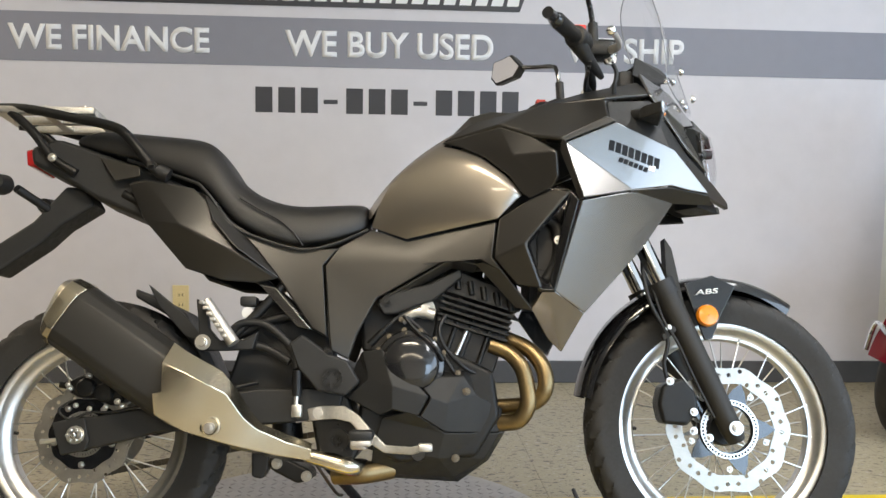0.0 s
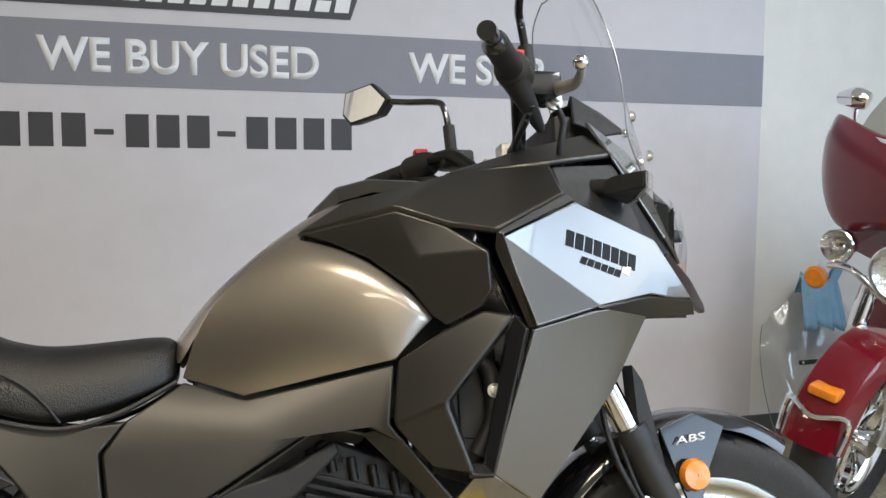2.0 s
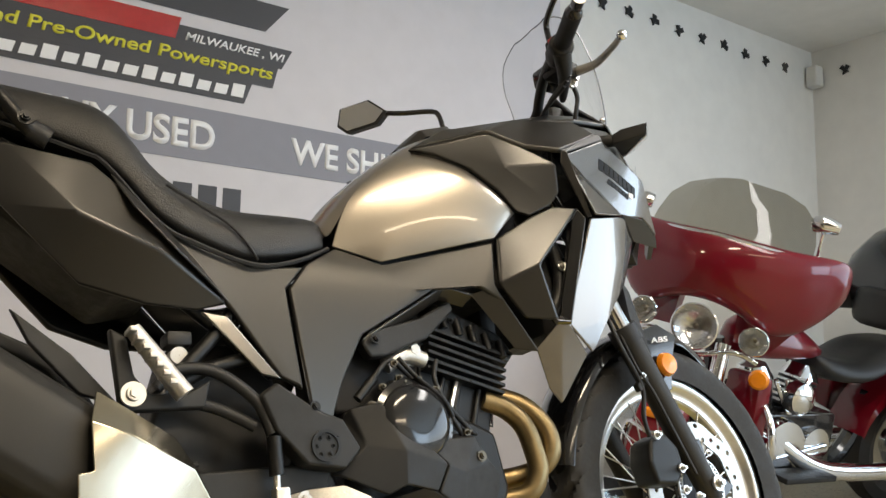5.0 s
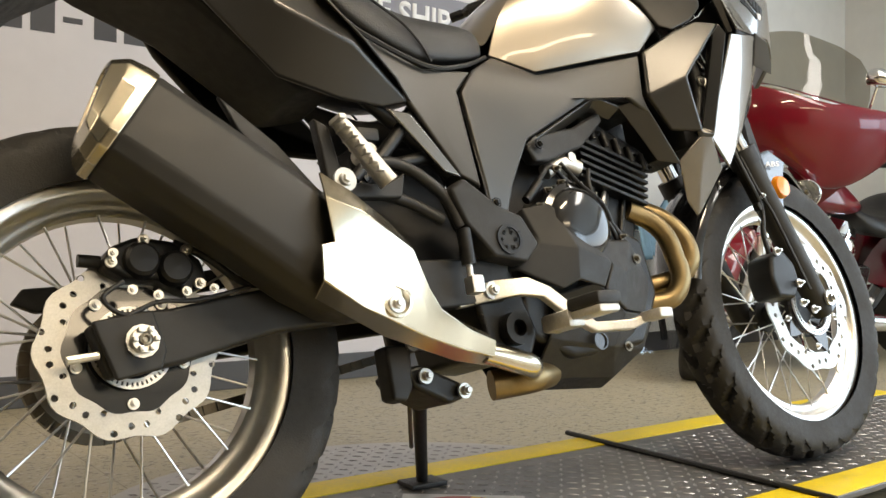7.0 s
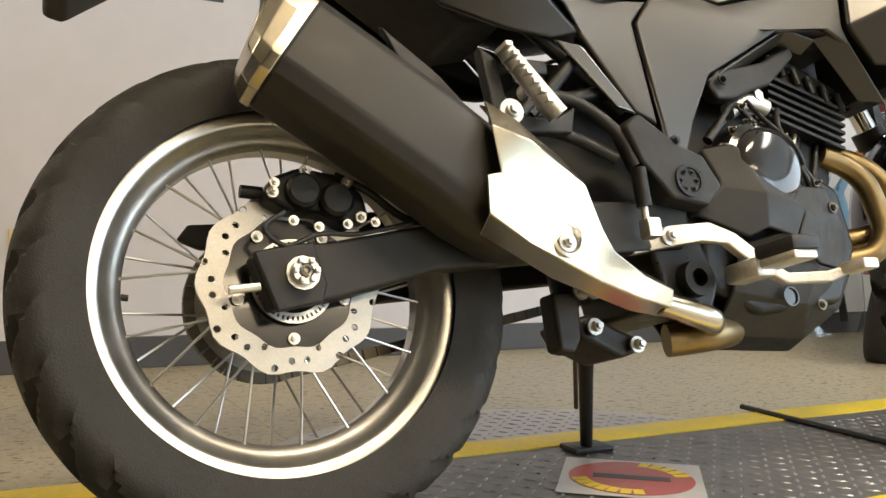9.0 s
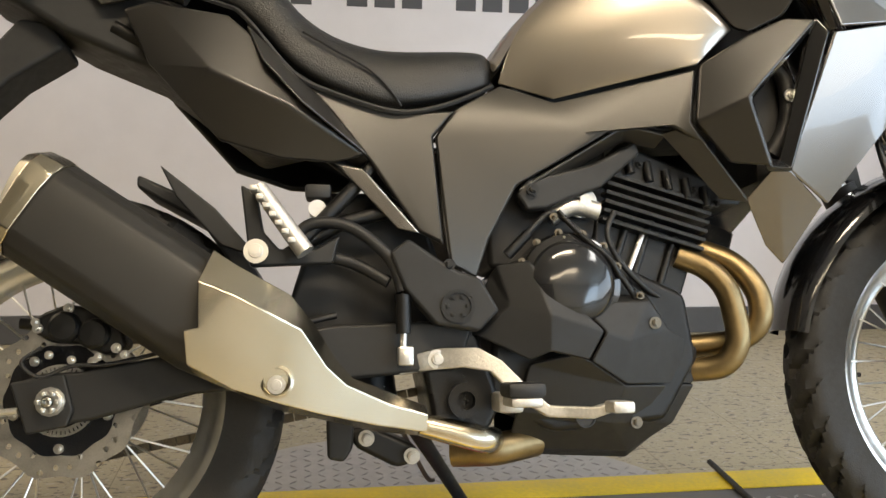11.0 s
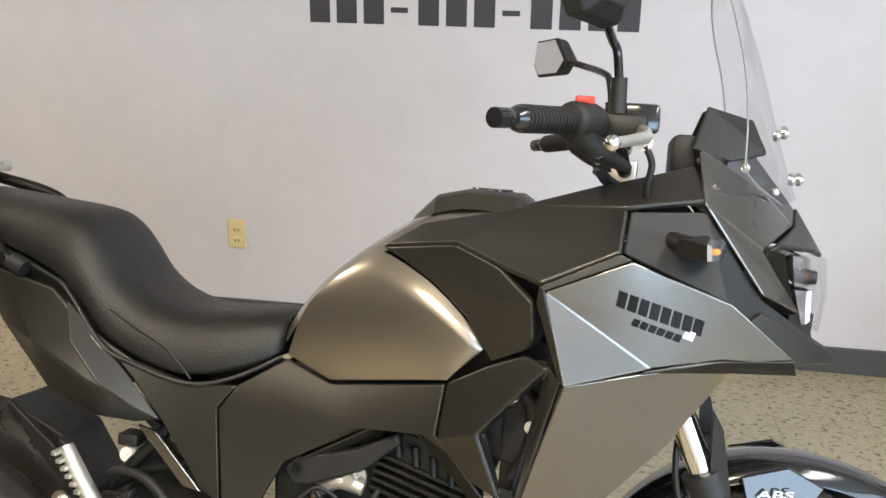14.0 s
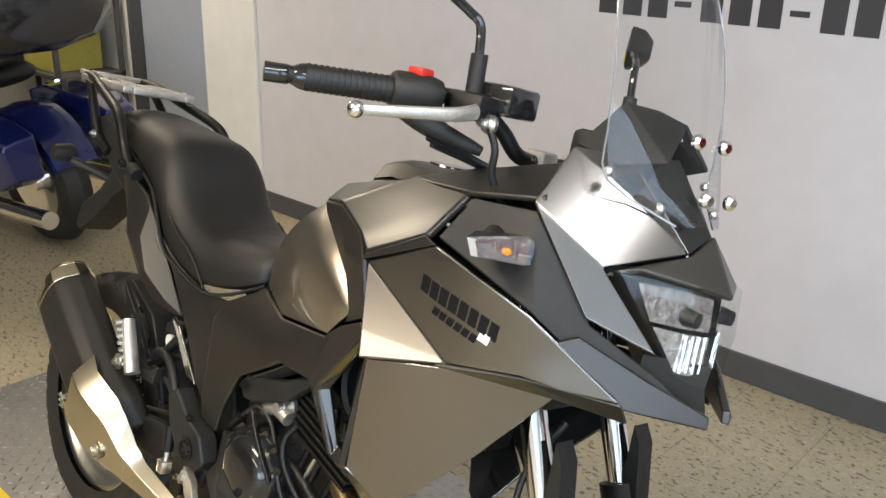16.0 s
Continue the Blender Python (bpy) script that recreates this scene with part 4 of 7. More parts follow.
# linkage under the frame
plate("suspension_link", [(0.395, 0.262), (0.425, 0.270), (0.500, 0.236), (0.505, 0.215), (0.470, 0.205), (0.41, 0.235)], -0.05, 0.05, M_ENGINE, BIKE, 0.008, "black suspension link")
for x, z in ((0.425, 0.250), (0.492, 0.223), (0.41, 0.30), (0.43, 0.30)):
    disc_bolt("link_bolt", x, -0.056, z, 0.012, M_DISC, BIKE, 0.012, "steel link bolt")
tube("shock_spring", [(0.44, 0, 0.30), (0.42, 0, 0.45), (0.40, 0, 0.60)], 0.035, M_ENGINE, BIKE)
plate("inner_fender", [(0.30, 0.42), (0.36, 0.62), (0.50, 0.62), (0.56, 0.45), (0.50, 0.36), (0.40, 0.36)], -0.05, 0.05, M_PLASTIC, BIKE, 0.01, "black inner mudguard")
# side stand, out on the far flank
tube("side_stand", [(0.50, 0.075, 0.265), (0.56, 0.185, 0.18), (0.622, 0.298, 0.092)], [0.014, 0.012, 0.011], M_BLACK, BIKE, "black steel side stand", steps=3)
tube("stand_spring", [(0.49, 0.095, 0.245), (0.535, 0.18, 0.165), (0.55, 0.205, 0.155)], 0.004, M_CHAIN, BIKE, steps=3)
foot = box(-0.04, 0.04, -0.028, 0.028, 0, 0.010, 0.003)
bmesh.ops.transform(foot, matrix=pose(0.626, 0.306, 0.083, 15), verts=foot.verts[:])
part("stand_foot", foot, M_BLACK, BIKE)

# brake pedal, rider's peg, passenger's peg
def brake_pedal():
    """A cast arm that swings outward from its pivot to the toe piece."""
    upper = [(0.468, 0.357), (0.492, 0.372), (0.530, 0.380), (0.580, 0.380), (0.612, 0.361), (0.648, 0.322), (0.673, 0.299), (0.728, 0.297), (0.757, 0.305)]
    lower = [(0.470, 0.341), (0.500, 0.346), (0.524, 0.349), (0.560, 0.352), (0.594, 0.346), (0.630, 0.308), (0.670, 0.283), (0.728, 0.281), (0.756, 0.291)]
    rings = []
    for (x0, z0), (x1, z1) in zip(upper, lower):
        y = -0.110 - 0.40 * max(0.0, x0 - 0.490)
        rings.append([(x0, y, z0), (x1, y, z1), (x1, y + 0.016, z1), (x0, y + 0.016, z0)])
    return finish(part("brake_pedal", loft(rings), M_ALUROUGH, BIKE, "cast aluminium brake pedal"), 0.003)
brake_pedal()
part("pedal_tip", box(0.742, 0.772, -0.250, -0.205, 0.290, 0.306, 0.004), M_ALUROUGH, BIKE)
disc_bolt("pedal_pivot", 0.524, -0.122, 0.364, 0.014, M_ALUROUGH, BIKE, 0.010)
part("peg_block", box(0.598, 0.634, -0.200, -0.135, 0.290, 0.318, 0.006), M_ALUROUGH, BIKE, "aluminium footpeg joint")
peg = part("footpeg", box(0.604, 0.646, -0.262, -0.190, 0.300, 0.313, 0.004), M_ALUROUGH, BIKE, "aluminium footpeg with a black rubber pad")
part("peg_rubber", box(0.600, 0.650, -0.266, -0.195, 0.312, 0.332, 0.006), M_BLACK, peg, "ribbed black rubber pad")
tube("brake_rod", [(0.474, -0.140, 0.372), (0.475, -0.140, 0.405)], 0.005, M_ALU, BIKE)
tube("master_cylinder", [(0.475, -0.140, 0.400), (0.474, -0.140, 0.455)], 0.011, M_ENGINE, BIKE, "black rear master cylinder")
part("rod_clevis", box(0.466, 0.488, -0.155, -0.132, 0.355, 0.382, 0.003), M_ALU, BIKE)
tube("fluid_hose", [(0.474, -0.135, 0.46), (0.455, -0.13, 0.51), (0.40, -0.12, 0.555), (0.345, -0.115, 0.560), (0.315, -0.11, 0.535)], 0.009, M_BLACK, BIKE, steps=8)
tube("fluid_hose", [(0.455, -0.12, 0.475), (0.40, -0.11, 0.505), (0.345, -0.11, 0.515), (0.30, -0.10, 0.51)], 0.009, M_BLACK, BIKE, steps=8)
plate("peg_hanger", [(0.245, 0.612), (0.268, 0.600), (0.278, 0.545), (0.300, 0.520), (0.350, 0.520), (0.385, 0.540), (0.375, 0.500), (0.260, 0.495)], -0.140, -0.120, M_PLASTIC, BIKE, 0.004, "black passenger peg hanger")
tube("subframe_tube", [(0.33, -0.105, 0.535), (0.40, -0.105, 0.61), (0.44, -0.10, 0.66)], 0.011, M_ENGINE, BIKE, "black steel subframe tube", steps=2)
tube("subframe_tube", [(0.30, -0.10, 0.51), (0.39, -0.10, 0.565), (0.48, -0.10, 0.585)], 0.011, M_ENGINE, BIKE, "black steel subframe tube", steps=2)
tube("subframe_tube", [(0.50, -0.09, 0.56), (0.30, -0.09, 0.72), (0.05, -0.08, 0.86)], 0.011, M_ENGINE, BIKE, "black steel subframe tube", steps=2)
disc_bolt("hanger_bolt", 0.270, -0.160, 0.514, 0.017, M_ALU, BIKE, 0.010, "polished steel muffler bolt")
pp = tube("passenger_peg", [(0.272, -0.155, 0.606), (0.300, -0.160, 0.565), (0.338, -0.165, 0.512)], [0.011, 0.013, 0.014], M_ALUROUGH, BIKE, "folded aluminium passenger peg", 10, 5, flat=1.2)
for k in range(7):
    f = k / 6
    part("peg_rib", box(0.262 + 0.052 * f, 0.272 + 0.052 * f, -0.182, -0.150, 0.596 - 0.072 * f, 0.603 - 0.072 * f, 0.001), M_ALUROUGH, pp)
part("fluid_reservoir", lathe([(0.018, 0.001), (0.018, 0.013), (-0.018, 0.013), (-0.018, 0.001)], (0.352, -0.085, 0.585), 20), M_WHITEPLASTIC, BIKE, "white brake fluid reservoir")
part("reservoir_cap", box(0.334, 0.372, -0.105, -0.066, 0.600, 0.622, 0.005), M_BLACK, BIKE)

# ---- bodywork ----
TV, TF = coons([(0.626, 0.085, 0.787), (0.708, 0.107, 0.757), (0.912, 0.174, 0.795)],
               smooth_path([(0.783, 0.116, 0.978), (0.830, 0.140, 0.962), (0.880, 0.160, 0.936), (0.936, 0.172, 0.890), (0.968, 0.177, 0.850)], 3),
               smooth_path([(0.626, 0.085, 0.787), (0.655, 0.098, 0.868), (0.712, 0.108, 0.930), (0.783, 0.116, 0.978)], 3),
               [(0.912, 0.174, 0.795), (0.968, 0.177, 0.850)], 24, 16, 0.009)
TV = [(x, w + 0.011 * min((k // 25) / 14, (16 - k // 25) / 2) * (4 * (k % 25) / 24 * (1 - (k % 25) / 24)) ** 0.5, z) for k, (x, w, z) in enumerate(TV)]
panel("fuel_tank", TV, TF, M_TANK, BIKE, 0.006, 0.0025, label="metallic grey fuel tank", angle=58)
def tank_top():
    rings = []
    for x, zc, w, ze in ((0.618, 0.850, 0.083, 0.790), (0.655, 0.902, 0.097, 0.868), (0.712, 0.955, 0.107, 0.930), (0.783, 1.010, 0.115, 0.978), (0.850, 1.052, 0.135, 0.990), (0.900, 1.062, 0.15, 1.00), (1.00, 1.064, 0.15, 1.02), (1.03, 1.04, 0.14, 1.0)):
        half = [(0.0, zc), (0.45, zc - 0.004 - 0.05 * (zc - ze)), (0.8, zc - 0.35 * (zc - ze)), (1.0, ze)]
        rings.append([(x, -w * u, z) for u, z in half[::-1]] + [(x, w * u, z) for u, z in half[1:]])
    return finish(part("tank_top", loft(rings, close=False, caps=False), M_TANK, BIKE, "metallic grey top of the fuel tank", 60), subsurf=2)
tank_top()
# console round the filler
def filler():
    rings = []
    for x, z, w in ((0.815, 1.030, 0.045), (0.855, 1.068, 0.070), (0.905, 1.080, 0.078), (0.985, 1.078, 0.075), (1.012, 1.060, 0.065)):
        rings.append([(x, -w * 1.25, z - 0.030), (x, -w, z - 0.006), (x, -w * 0.75, z), (x, 0, z + 0.001), (x, w * 0.75, z), (x, w, z - 0.006), (x, w * 1.25, z - 0.030)])
    return finish(part("tank_console", loft(rings, close=False, caps=False), M_SIDE, BIKE, "satin grey console round the filler cap", 60), bevel=0.003)
filler()
cap = bmesh.new()
bmesh.ops.create_cone(cap, cap_ends=True, segments=32, radius1=0.038, radius2=0.034, depth=0.012, matrix=Matrix.Translation((0.935, 0, 1.077)))
part("filler_cap", cap, M_GLOSSBLACK, BIKE, "black filler cap")
# dark shrouds between tank and fairing
panel("tank_shroud", [(0.783, 0.121, 0.982), (0.915, 0.196, 1.002), (0.985, 0.212, 0.975), (1.030, 0.212, 0.860), (0.978, 0.204, 0.836), (0.968, 0.182, 0.850), (0.936, 0.177, 0.892), (0.880, 0.166, 0.938), (0.830, 0.146, 0.965), (0.945, 0.200, 0.935), (1.036, 0.240, 0.935), (1.040, 0.230, 0.880)],
      [(0, 1, 9, 7, 8), (1, 2, 9), (9, 2, 10), (7, 9, 6), (9, 10, 11, 3), (6, 9, 3, 4, 5)], M_DARKCOVER, BIKE, 0.012, 0.006, label="satin black tank shroud")
panel("shroud_top", [(0.783, 0.118, 0.984), (0.850, 0.135, 1.026), (0.915, 0.200, 1.006), (1.00, 0.160, 1.062), (1.120, 0.150, 1.100), (1.150, 0.248, 1.014), (1.045, 0.250, 0.962), (0.985, 0.216, 0.978), (1.155, 0.190, 1.072)],
      [(0, 1, 2), (1, 3, 2), (2, 3, 8, 7), (3, 4, 8), (7, 8, 5, 6)], M_DARKCOVER, BIKE, 0.012, 0.006, label="satin dark upper shroud")
panel("dash_shroud", [(1.00, 0.156, 1.064), (1.125, 0.148, 1.105), (1.245, 0.120, 1.140), (1.268, 0.178, 1.092), (1.155, 0.196, 1.074), (1.02, 0.06, 1.06), (1.15, 0.06, 1.10)],
      [(0, 1, 4), (1, 2, 3, 4), (0, 5, 6, 1)], M_DARKCOVER, BIKE, 0.010, 0.005, label="satin olive-black dash shroud")
# frame round the radiator opening
panel("radiator_surround", [(0.912, 0.178, 0.794), (0.978, 0.206, 0.834), (0.945, 0.206, 0.748), (0.902, 0.178, 0.705), (0.968, 0.224, 0.732), (1.030, 0.216, 0.856), (1.066, 0.242, 0.846), (1.005, 0.206, 0.634), (0.955, 0.172, 0.645)],
      [(0, 1, 2, 3), (1, 5, 6, 4, 2), (2, 4, 3), (3, 4, 7, 8)], M_DARKCOVER, BIKE, 0.012, 0.006, label="satin black radiator surround")
panel("opening_lip", [(1.066, 0.242, 0.846), (1.082, 0.244, 0.826), (1.032, 0.208, 0.632), (1.004, 0.204, 0.634), (0.968, 0.222, 0.732), (1.060, 0.228, 0.826), (1.022, 0.190, 0.648), (1.006, 0.190, 0.652), (0.982, 0.205, 0.735)],
      [(0, 1, 2, 6, 5), (2, 3, 7, 6), (3, 4, 8, 7), (4, 0, 5, 8)], M_GLOSSBLACK, BIKE, 0.010, 0.003, label="gloss black lip of the radiator opening")
for s in (-1, 1):
    part("radiator", box(1.00, 1.06, s * 0.02, s * 0.165, 0.62, 0.84, 0.004), M_BLACK, BIKE, "black radiator core")
    part("radiator_fan", lathe([(-0.005 * s, 0.06), (-0.012 * s, 0.055), (-0.012 * s, 0.001)], (1.02, s * 0.172, 0.74), 28), M_ENGINE, BIKE)
    tube("radiator_hose", [(1.00, s * 0.175, 0.80), (1.04, s * 0.18, 0.78), (1.045, s * 0.178, 0.71), (1.02, s * 0.17, 0.66)], 0.012, M_BLACK, BIKE)
disc_bolt("hose_clip", 1.045, -0.192, 0.745, 0.010, M_ALU, BIKE, 0.006)
# black slab added behind the covers to block the view through
plate("inner_frame", [(0.64, 0.72), (0.64, 0.80), (0.74, 0.93), (0.98, 0.98), (1.06, 0.93), (1.00, 0.72), (0.88, 0.71), (0.80, 0.72)], -0.088, 0.088, M_BLACK, BIKE, 0.01, "black filler slab added under the tank")
plate("air_box", [(0.61, 0.50), (0.60, 0.70), (0.70, 0.735), (0.80, 0.72), (0.80, 0.60), (0.76, 0.50)], -0.070, 0.070, M_BLACK, BIKE, 0.01, "black air box over the engine")
# grey flank cover
panel("frame_cover", [(0.524, 0.122, 0.692), (0.556, 0.122, 0.735), (0.628, 0.090, 0.783), (0.710, 0.108, 0.753), (0.910, 0.172, 0.790), (0.900, 0.172, 0.708), (0.930, 0.160, 0.670), (0.870, 0.160, 0.705), (0.811, 0.142, 0.712), (0.645, 0.128, 0.618), (0.604, 0.122, 0.540), (0.585, 0.115, 0.480), (0.545, 0.128, 0.500), (0.540, 0.130, 0.530), (0.70, 0.134, 0.690)],
      [(0, 1, 14), (1, 2, 3, 14), (3, 4, 5, 7, 14), (5, 6, 7), (14, 7, 8), (0, 14, 8, 9), (0, 9, 10, 13), (13, 10, 11, 12)], M_SIDE, BIKE, 0.010, 0.005, label="satin grey frame cover", angle=50)
panel("arch_cover", [(0.900, 0.168, 0.706), (0.995, 0.150, 0.590), (0.955, 0.130, 0.600), (0.870, 0.140, 0.695), (0.811, 0.138, 0.709), (0.650, 0.122, 0.612), (0.655, 0.105, 0.598), (0.812, 0.110, 0.690), (0.865, 0.110, 0.680)],
      [(0, 1, 2, 3), (3, 4, 7, 8), (4, 5, 6, 7)], M_DARKCOVER, BIKE, 0.006, 0.003, label="black inner edge cover")
panel("side_cover", [(0.462, 0.114, 0.728), (0.556, 0.118, 0.733), (0.522, 0.118, 0.692), (0.536, 0.124, 0.528), (0.500, 0.120, 0.548), (0.424, 0.122, 0.658), (0.370, 0.128, 0.726), (0.302, 0.130, 0.796), (0.372, 0.122, 0.756), (0.470, 0.124, 0.640)],
      [(0, 1, 2), (0, 2, 9), (2, 3, 9), (9, 3, 4, 5), (0, 9, 5, 6), (0, 6, 8), (8, 6, 7)], M_SIDE, BIKE, 0.012, 0.005, label="satin black side cover under the seat", angle=45)
panel("silver_strip", [(0.379, 0.122, 0.648), (0.418, 0.128, 0.640), (0.502, 0.122, 0.545), (0.468, 0.124, 0.552)], [(0, 1, 2, 3)], M_PAINT, BIKE, 0.008, 0.003, label="metallic grey trim strip")
# tail flank with its bright crease
panel("tail_cover", [(0.066, 0.112, 0.878), (0.106, 0.118, 0.888), (0.222, 0.132, 0.866), (0.302, 0.138, 0.797), (0.369, 0.134, 0.727), (0.423, 0.124, 0.660), (0.375, 0.118, 0.648), (0.300, 0.122, 0.652), (0.210, 0.112, 0.680), (0.104, 0.105, 0.797), (0.200, 0.152, 0.775), (0.310, 0.166, 0.722), (0.270, 0.135, 0.840)],
      [(0, 1, 10, 9), (1, 2, 10), (10, 2, 3, 11), (3, 4, 11), (11, 4, 5), (11, 5, 6, 7), (9, 10, 8), (10, 11, 7, 8)], M_DARKCOVER, BIKE, 0.012, 0.006, label="satin black tail cover", angle=45)
panel("tail_crease", [(0.250, 0.134, 0.850), (0.302, 0.132, 0.800), (0.370, 0.130, 0.728), (0.425, 0.126, 0.661), (0.388, 0.150, 0.686), (0.330, 0.170, 0.728), (0.278, 0.164, 0.786)],
      [(0, 1, 6), (1, 2, 5, 6), (2, 3, 4, 5)], M_DARKCOVER, BIKE, 0.004, 0.002, label="satin dark crease panel")
panel("tail_inlay", [(-0.010, 0.090, 0.945), (0.092, 0.112, 0.918), (0.096, 0.116, 0.895), (0.036, 0.108, 0.884)], [(0, 1, 2, 3)], M_SIDE, BIKE, 0.006, 0.002, label="satin grey tail inlay")
plate("tail_body", [(-0.175, 0.968), (-0.168, 0.928), (-0.092, 0.893), (-0.016, 0.848), (0.100, 0.800), (0.260, 0.68), (0.34, 0.70), (0.36, 0.78), (0.24, 0.86), (0.10, 0.92), (-0.040, 0.968), (-0.112, 0.990)], -0.085, 0.085, M_PLASTIC, BIKE, 0.012, "black tail section")
plate("tail_lamp", [(-0.195, 0.968), (-0.190, 0.930), (-0.168, 0.925), (-0.172, 0.972)], -0.060, 0.060, M_REDLENS, BIKE, 0.006, "red tail lamp")
plate("plate_holder", [(-0.055, 0.880), (-0.10, 0.885), (-0.17, 0.800), (-0.262, 0.735), (-0.275, 0.680), (-0.250, 0.672), (-0.150, 0.745), (-0.105, 0.790), (-0.03, 0.84)], -0.045, 0.045, M_PLASTIC, BIKE, 0.008, "black number plate bracket")
for s in (-1, 1):
    tube("rear_signal_stalk", [(-0.14, s * 0.04, 0.83), (-0.18, s * 0.12, 0.86)], 0.010, M_BLACK, BIKE)
    part("rear_signal", lathe([(-0.02, 0.001), (-0.02, 0.018), (0.02, 0.024), (0.03, 0.020), (0.03, 0.001)], (-0.215, s * 0.13, 0.87), 20), M_PLASTIC, BIKE)
# seat
def seat():
    st = ((-0.085, 1.002, 0.070, 0.985), (-0.03, 1.026, 0.090, 0.962), (0.060, 1.016, 0.105, 0.940), (0.136, 1.008, 0.116, 0.914), (0.205, 1.002, 0.124, 0.890), (0.250, 0.992, 0.130, 0.864), (0.290, 0.945, 0.132, 0.815), (0.315, 0.900, 0.134, 0.785), (0.370, 0.860, 0.132, 0.757), (0.430, 0.844, 0.128, 0.738), (0.468, 0.842, 0.124, 0.732), (0.545, 0.848, 0.112, 0.748), (0.600, 0.853, 0.094, 0.772), (0.622, 0.846, 0.082, 0.786))
    rings = []
    for x, zc, w, zl in st:
        half = [(0.0, zc), (0.45, zc - 0.001), (0.74, zc - 0.010), (0.90, zc - 0.30 * (zc - zl)), (1.0, zl + 0.42 * (zc - zl)), (1.0, zl + 0.10 * (zc - zl)), (0.94, zl)]
        rings.append([(x, -w * u, z) for u, z in half[::-1]] + [(x, w * u, z) for u, z in half[1:]])
    ob = finish(part("seat", loft(rings), M_VINYL, BIKE, "black vinyl stepped seat", 60), subsurf=2)
    for s in (-1, 1):
        tube("seam", [(0.330, s * 0.134, 0.842), (0.378, s * 0.134, 0.815), (0.425, s * 0.131, 0.790), (0.455, s * 0.128, 0.762), (0.474, s * 0.123, 0.736)], 0.0022, M_BLACK, ob, seg=6)
        tube("piping", [(0.06, s * 0.099, 0.936), (0.205, s * 0.121, 0.886), (0.245, s * 0.127, 0.864), (0.315, s * 0.133, 0.781), (0.370, s * 0.130, 0.753), (0.468, s * 0.122, 0.728), (0.545, s * 0.111, 0.744), (0.618, s * 0.085, 0.782)], 0.004, M_BLACK, ob, seg=6)
    return ob
seat()
# rear rack and grab rails
for s in (-1, 1):
    tube("grab_rail", [(-0.275, s * 0.070, 1.065), (-0.19, s * 0.085, 1.060), (-0.08, s * 0.105, 1.035), (0.03, s * 0.125, 1.008), (0.075, s * 0.132, 0.975), (0.125, s * 0.135, 0.915), (0.145, s * 0.13, 0.900)], 0.0115, M_ENGINE, BIKE, "black tubular grab rail")
    tube("rack_stay", [(-0.235, s * 0.080, 1.060), (-0.17, s * 0.090, 1.005), (-0.115, s * 0.095, 0.940), (-0.06, s * 0.09, 0.905)], 0.0105, M_ENGINE, BIKE, "black tubular rack stay")
    disc_bolt("rail_bolt", 0.130, s * 0.135 - 0.012, 0.912, 0.011, M_ENGINE, BIKE, 0.008)
    disc_bolt("rail_bolt", -0.112, s * 0.09 - 0.014, 0.938, 0.010, M_ALU, BIKE, 0.008)
    tube("rail_socket", [(0.14, s * 0.128, 0.905), (0.165, s * 0.127, 0.893)], 0.016, M_BLACK, BIKE)
rk = part("rack", box(-0.285, -0.255, -0.085, 0.085, 1.062, 1.074, 0.004), M_ALUROUGH, BIKE, "grey cast luggage rack")
for x0, x1, y0, y1 in ((-0.255, -0.03, -0.092, -0.066), (-0.255, -0.03, 0.066, 0.092), (-0.055, -0.03, -0.066, 0.066), (-0.255, -0.04, -0.010, 0.010), (-0.16, -0.135, -0.066, 0.066)):
    part("rack_bar", box(x0, x1, y0, y1, 1.048, 1.066, 0.004), M_ALUROUGH, rk)
for x, y in ((-0.24, -0.078), (-0.24, 0.078), (-0.06, -0.078), (-0.06, 0.078), (-0.15, -0.078)):
    part("rack_bolt", box(x - 0.006, x + 0.006, y - 0.006, y + 0.006, 1.065, 1.070, 0.002), M_ALU, rk)

# ---- fairing ----
fair = panel("side_fairing", [(1.052, 0.250, 0.952), (1.167, 0.244, 1.002), (1.306, 0.205, 0.952), (1.408, 0.122, 0.870), (1.300, 0.190, 0.872), (1.205, 0.219, 0.854), (1.089, 0.266, 0.826), (1.345, 0.165, 0.868)],
      [(0, 5, 6), (0, 1, 5), (1, 2, 5), (2, 4, 5), (2, 3, 7, 4)], M_PAINT, BIKE, 0.006, 0.003, label="metallic grey side fairing", angle=17)
panel("fairing_edge", [(1.045, 0.252, 0.958), (1.150, 0.252, 1.012), (1.167, 0.246, 1.004), (1.052, 0.259, 0.953), (1.042, 0.246, 0.935), (1.082, 0.246, 0.826), (1.089, 0.253, 0.826)],
      [(0, 1, 2, 3), (0, 3, 6, 5, 4)], M_DARKCOVER, BIKE, 0.006, 0.002, label="dark fairing edge")
panel("lower_fairing", [(1.089, 0.250, 0.824), (1.195, 0.226, 0.848), (1.300, 0.172, 0.862), (1.322, 0.130, 0.848), (1.240, 0.158, 0.735), (1.104, 0.172, 0.586), (1.034, 0.196, 0.632), (1.180, 0.206, 0.760)],
      [(0, 1, 7), (1, 2, 3, 7), (7, 3, 4), (7, 4, 5), (0, 7, 5, 6)], M_PAINT, BIKE, 0.006, 0.003, label="metallic grey lower side fairing")
panel("fairing_fold", [(1.195, 0.232, 0.850), (1.300, 0.188, 0.868), (1.408, 0.120, 0.867), (1.415, 0.110, 0.845), (1.322, 0.132, 0.843)], [(0, 1, 4), (1, 2, 3, 4)], M_DARKCOVER, BIKE, 0.005, 0.002, label="dark lower fold of the fairing")
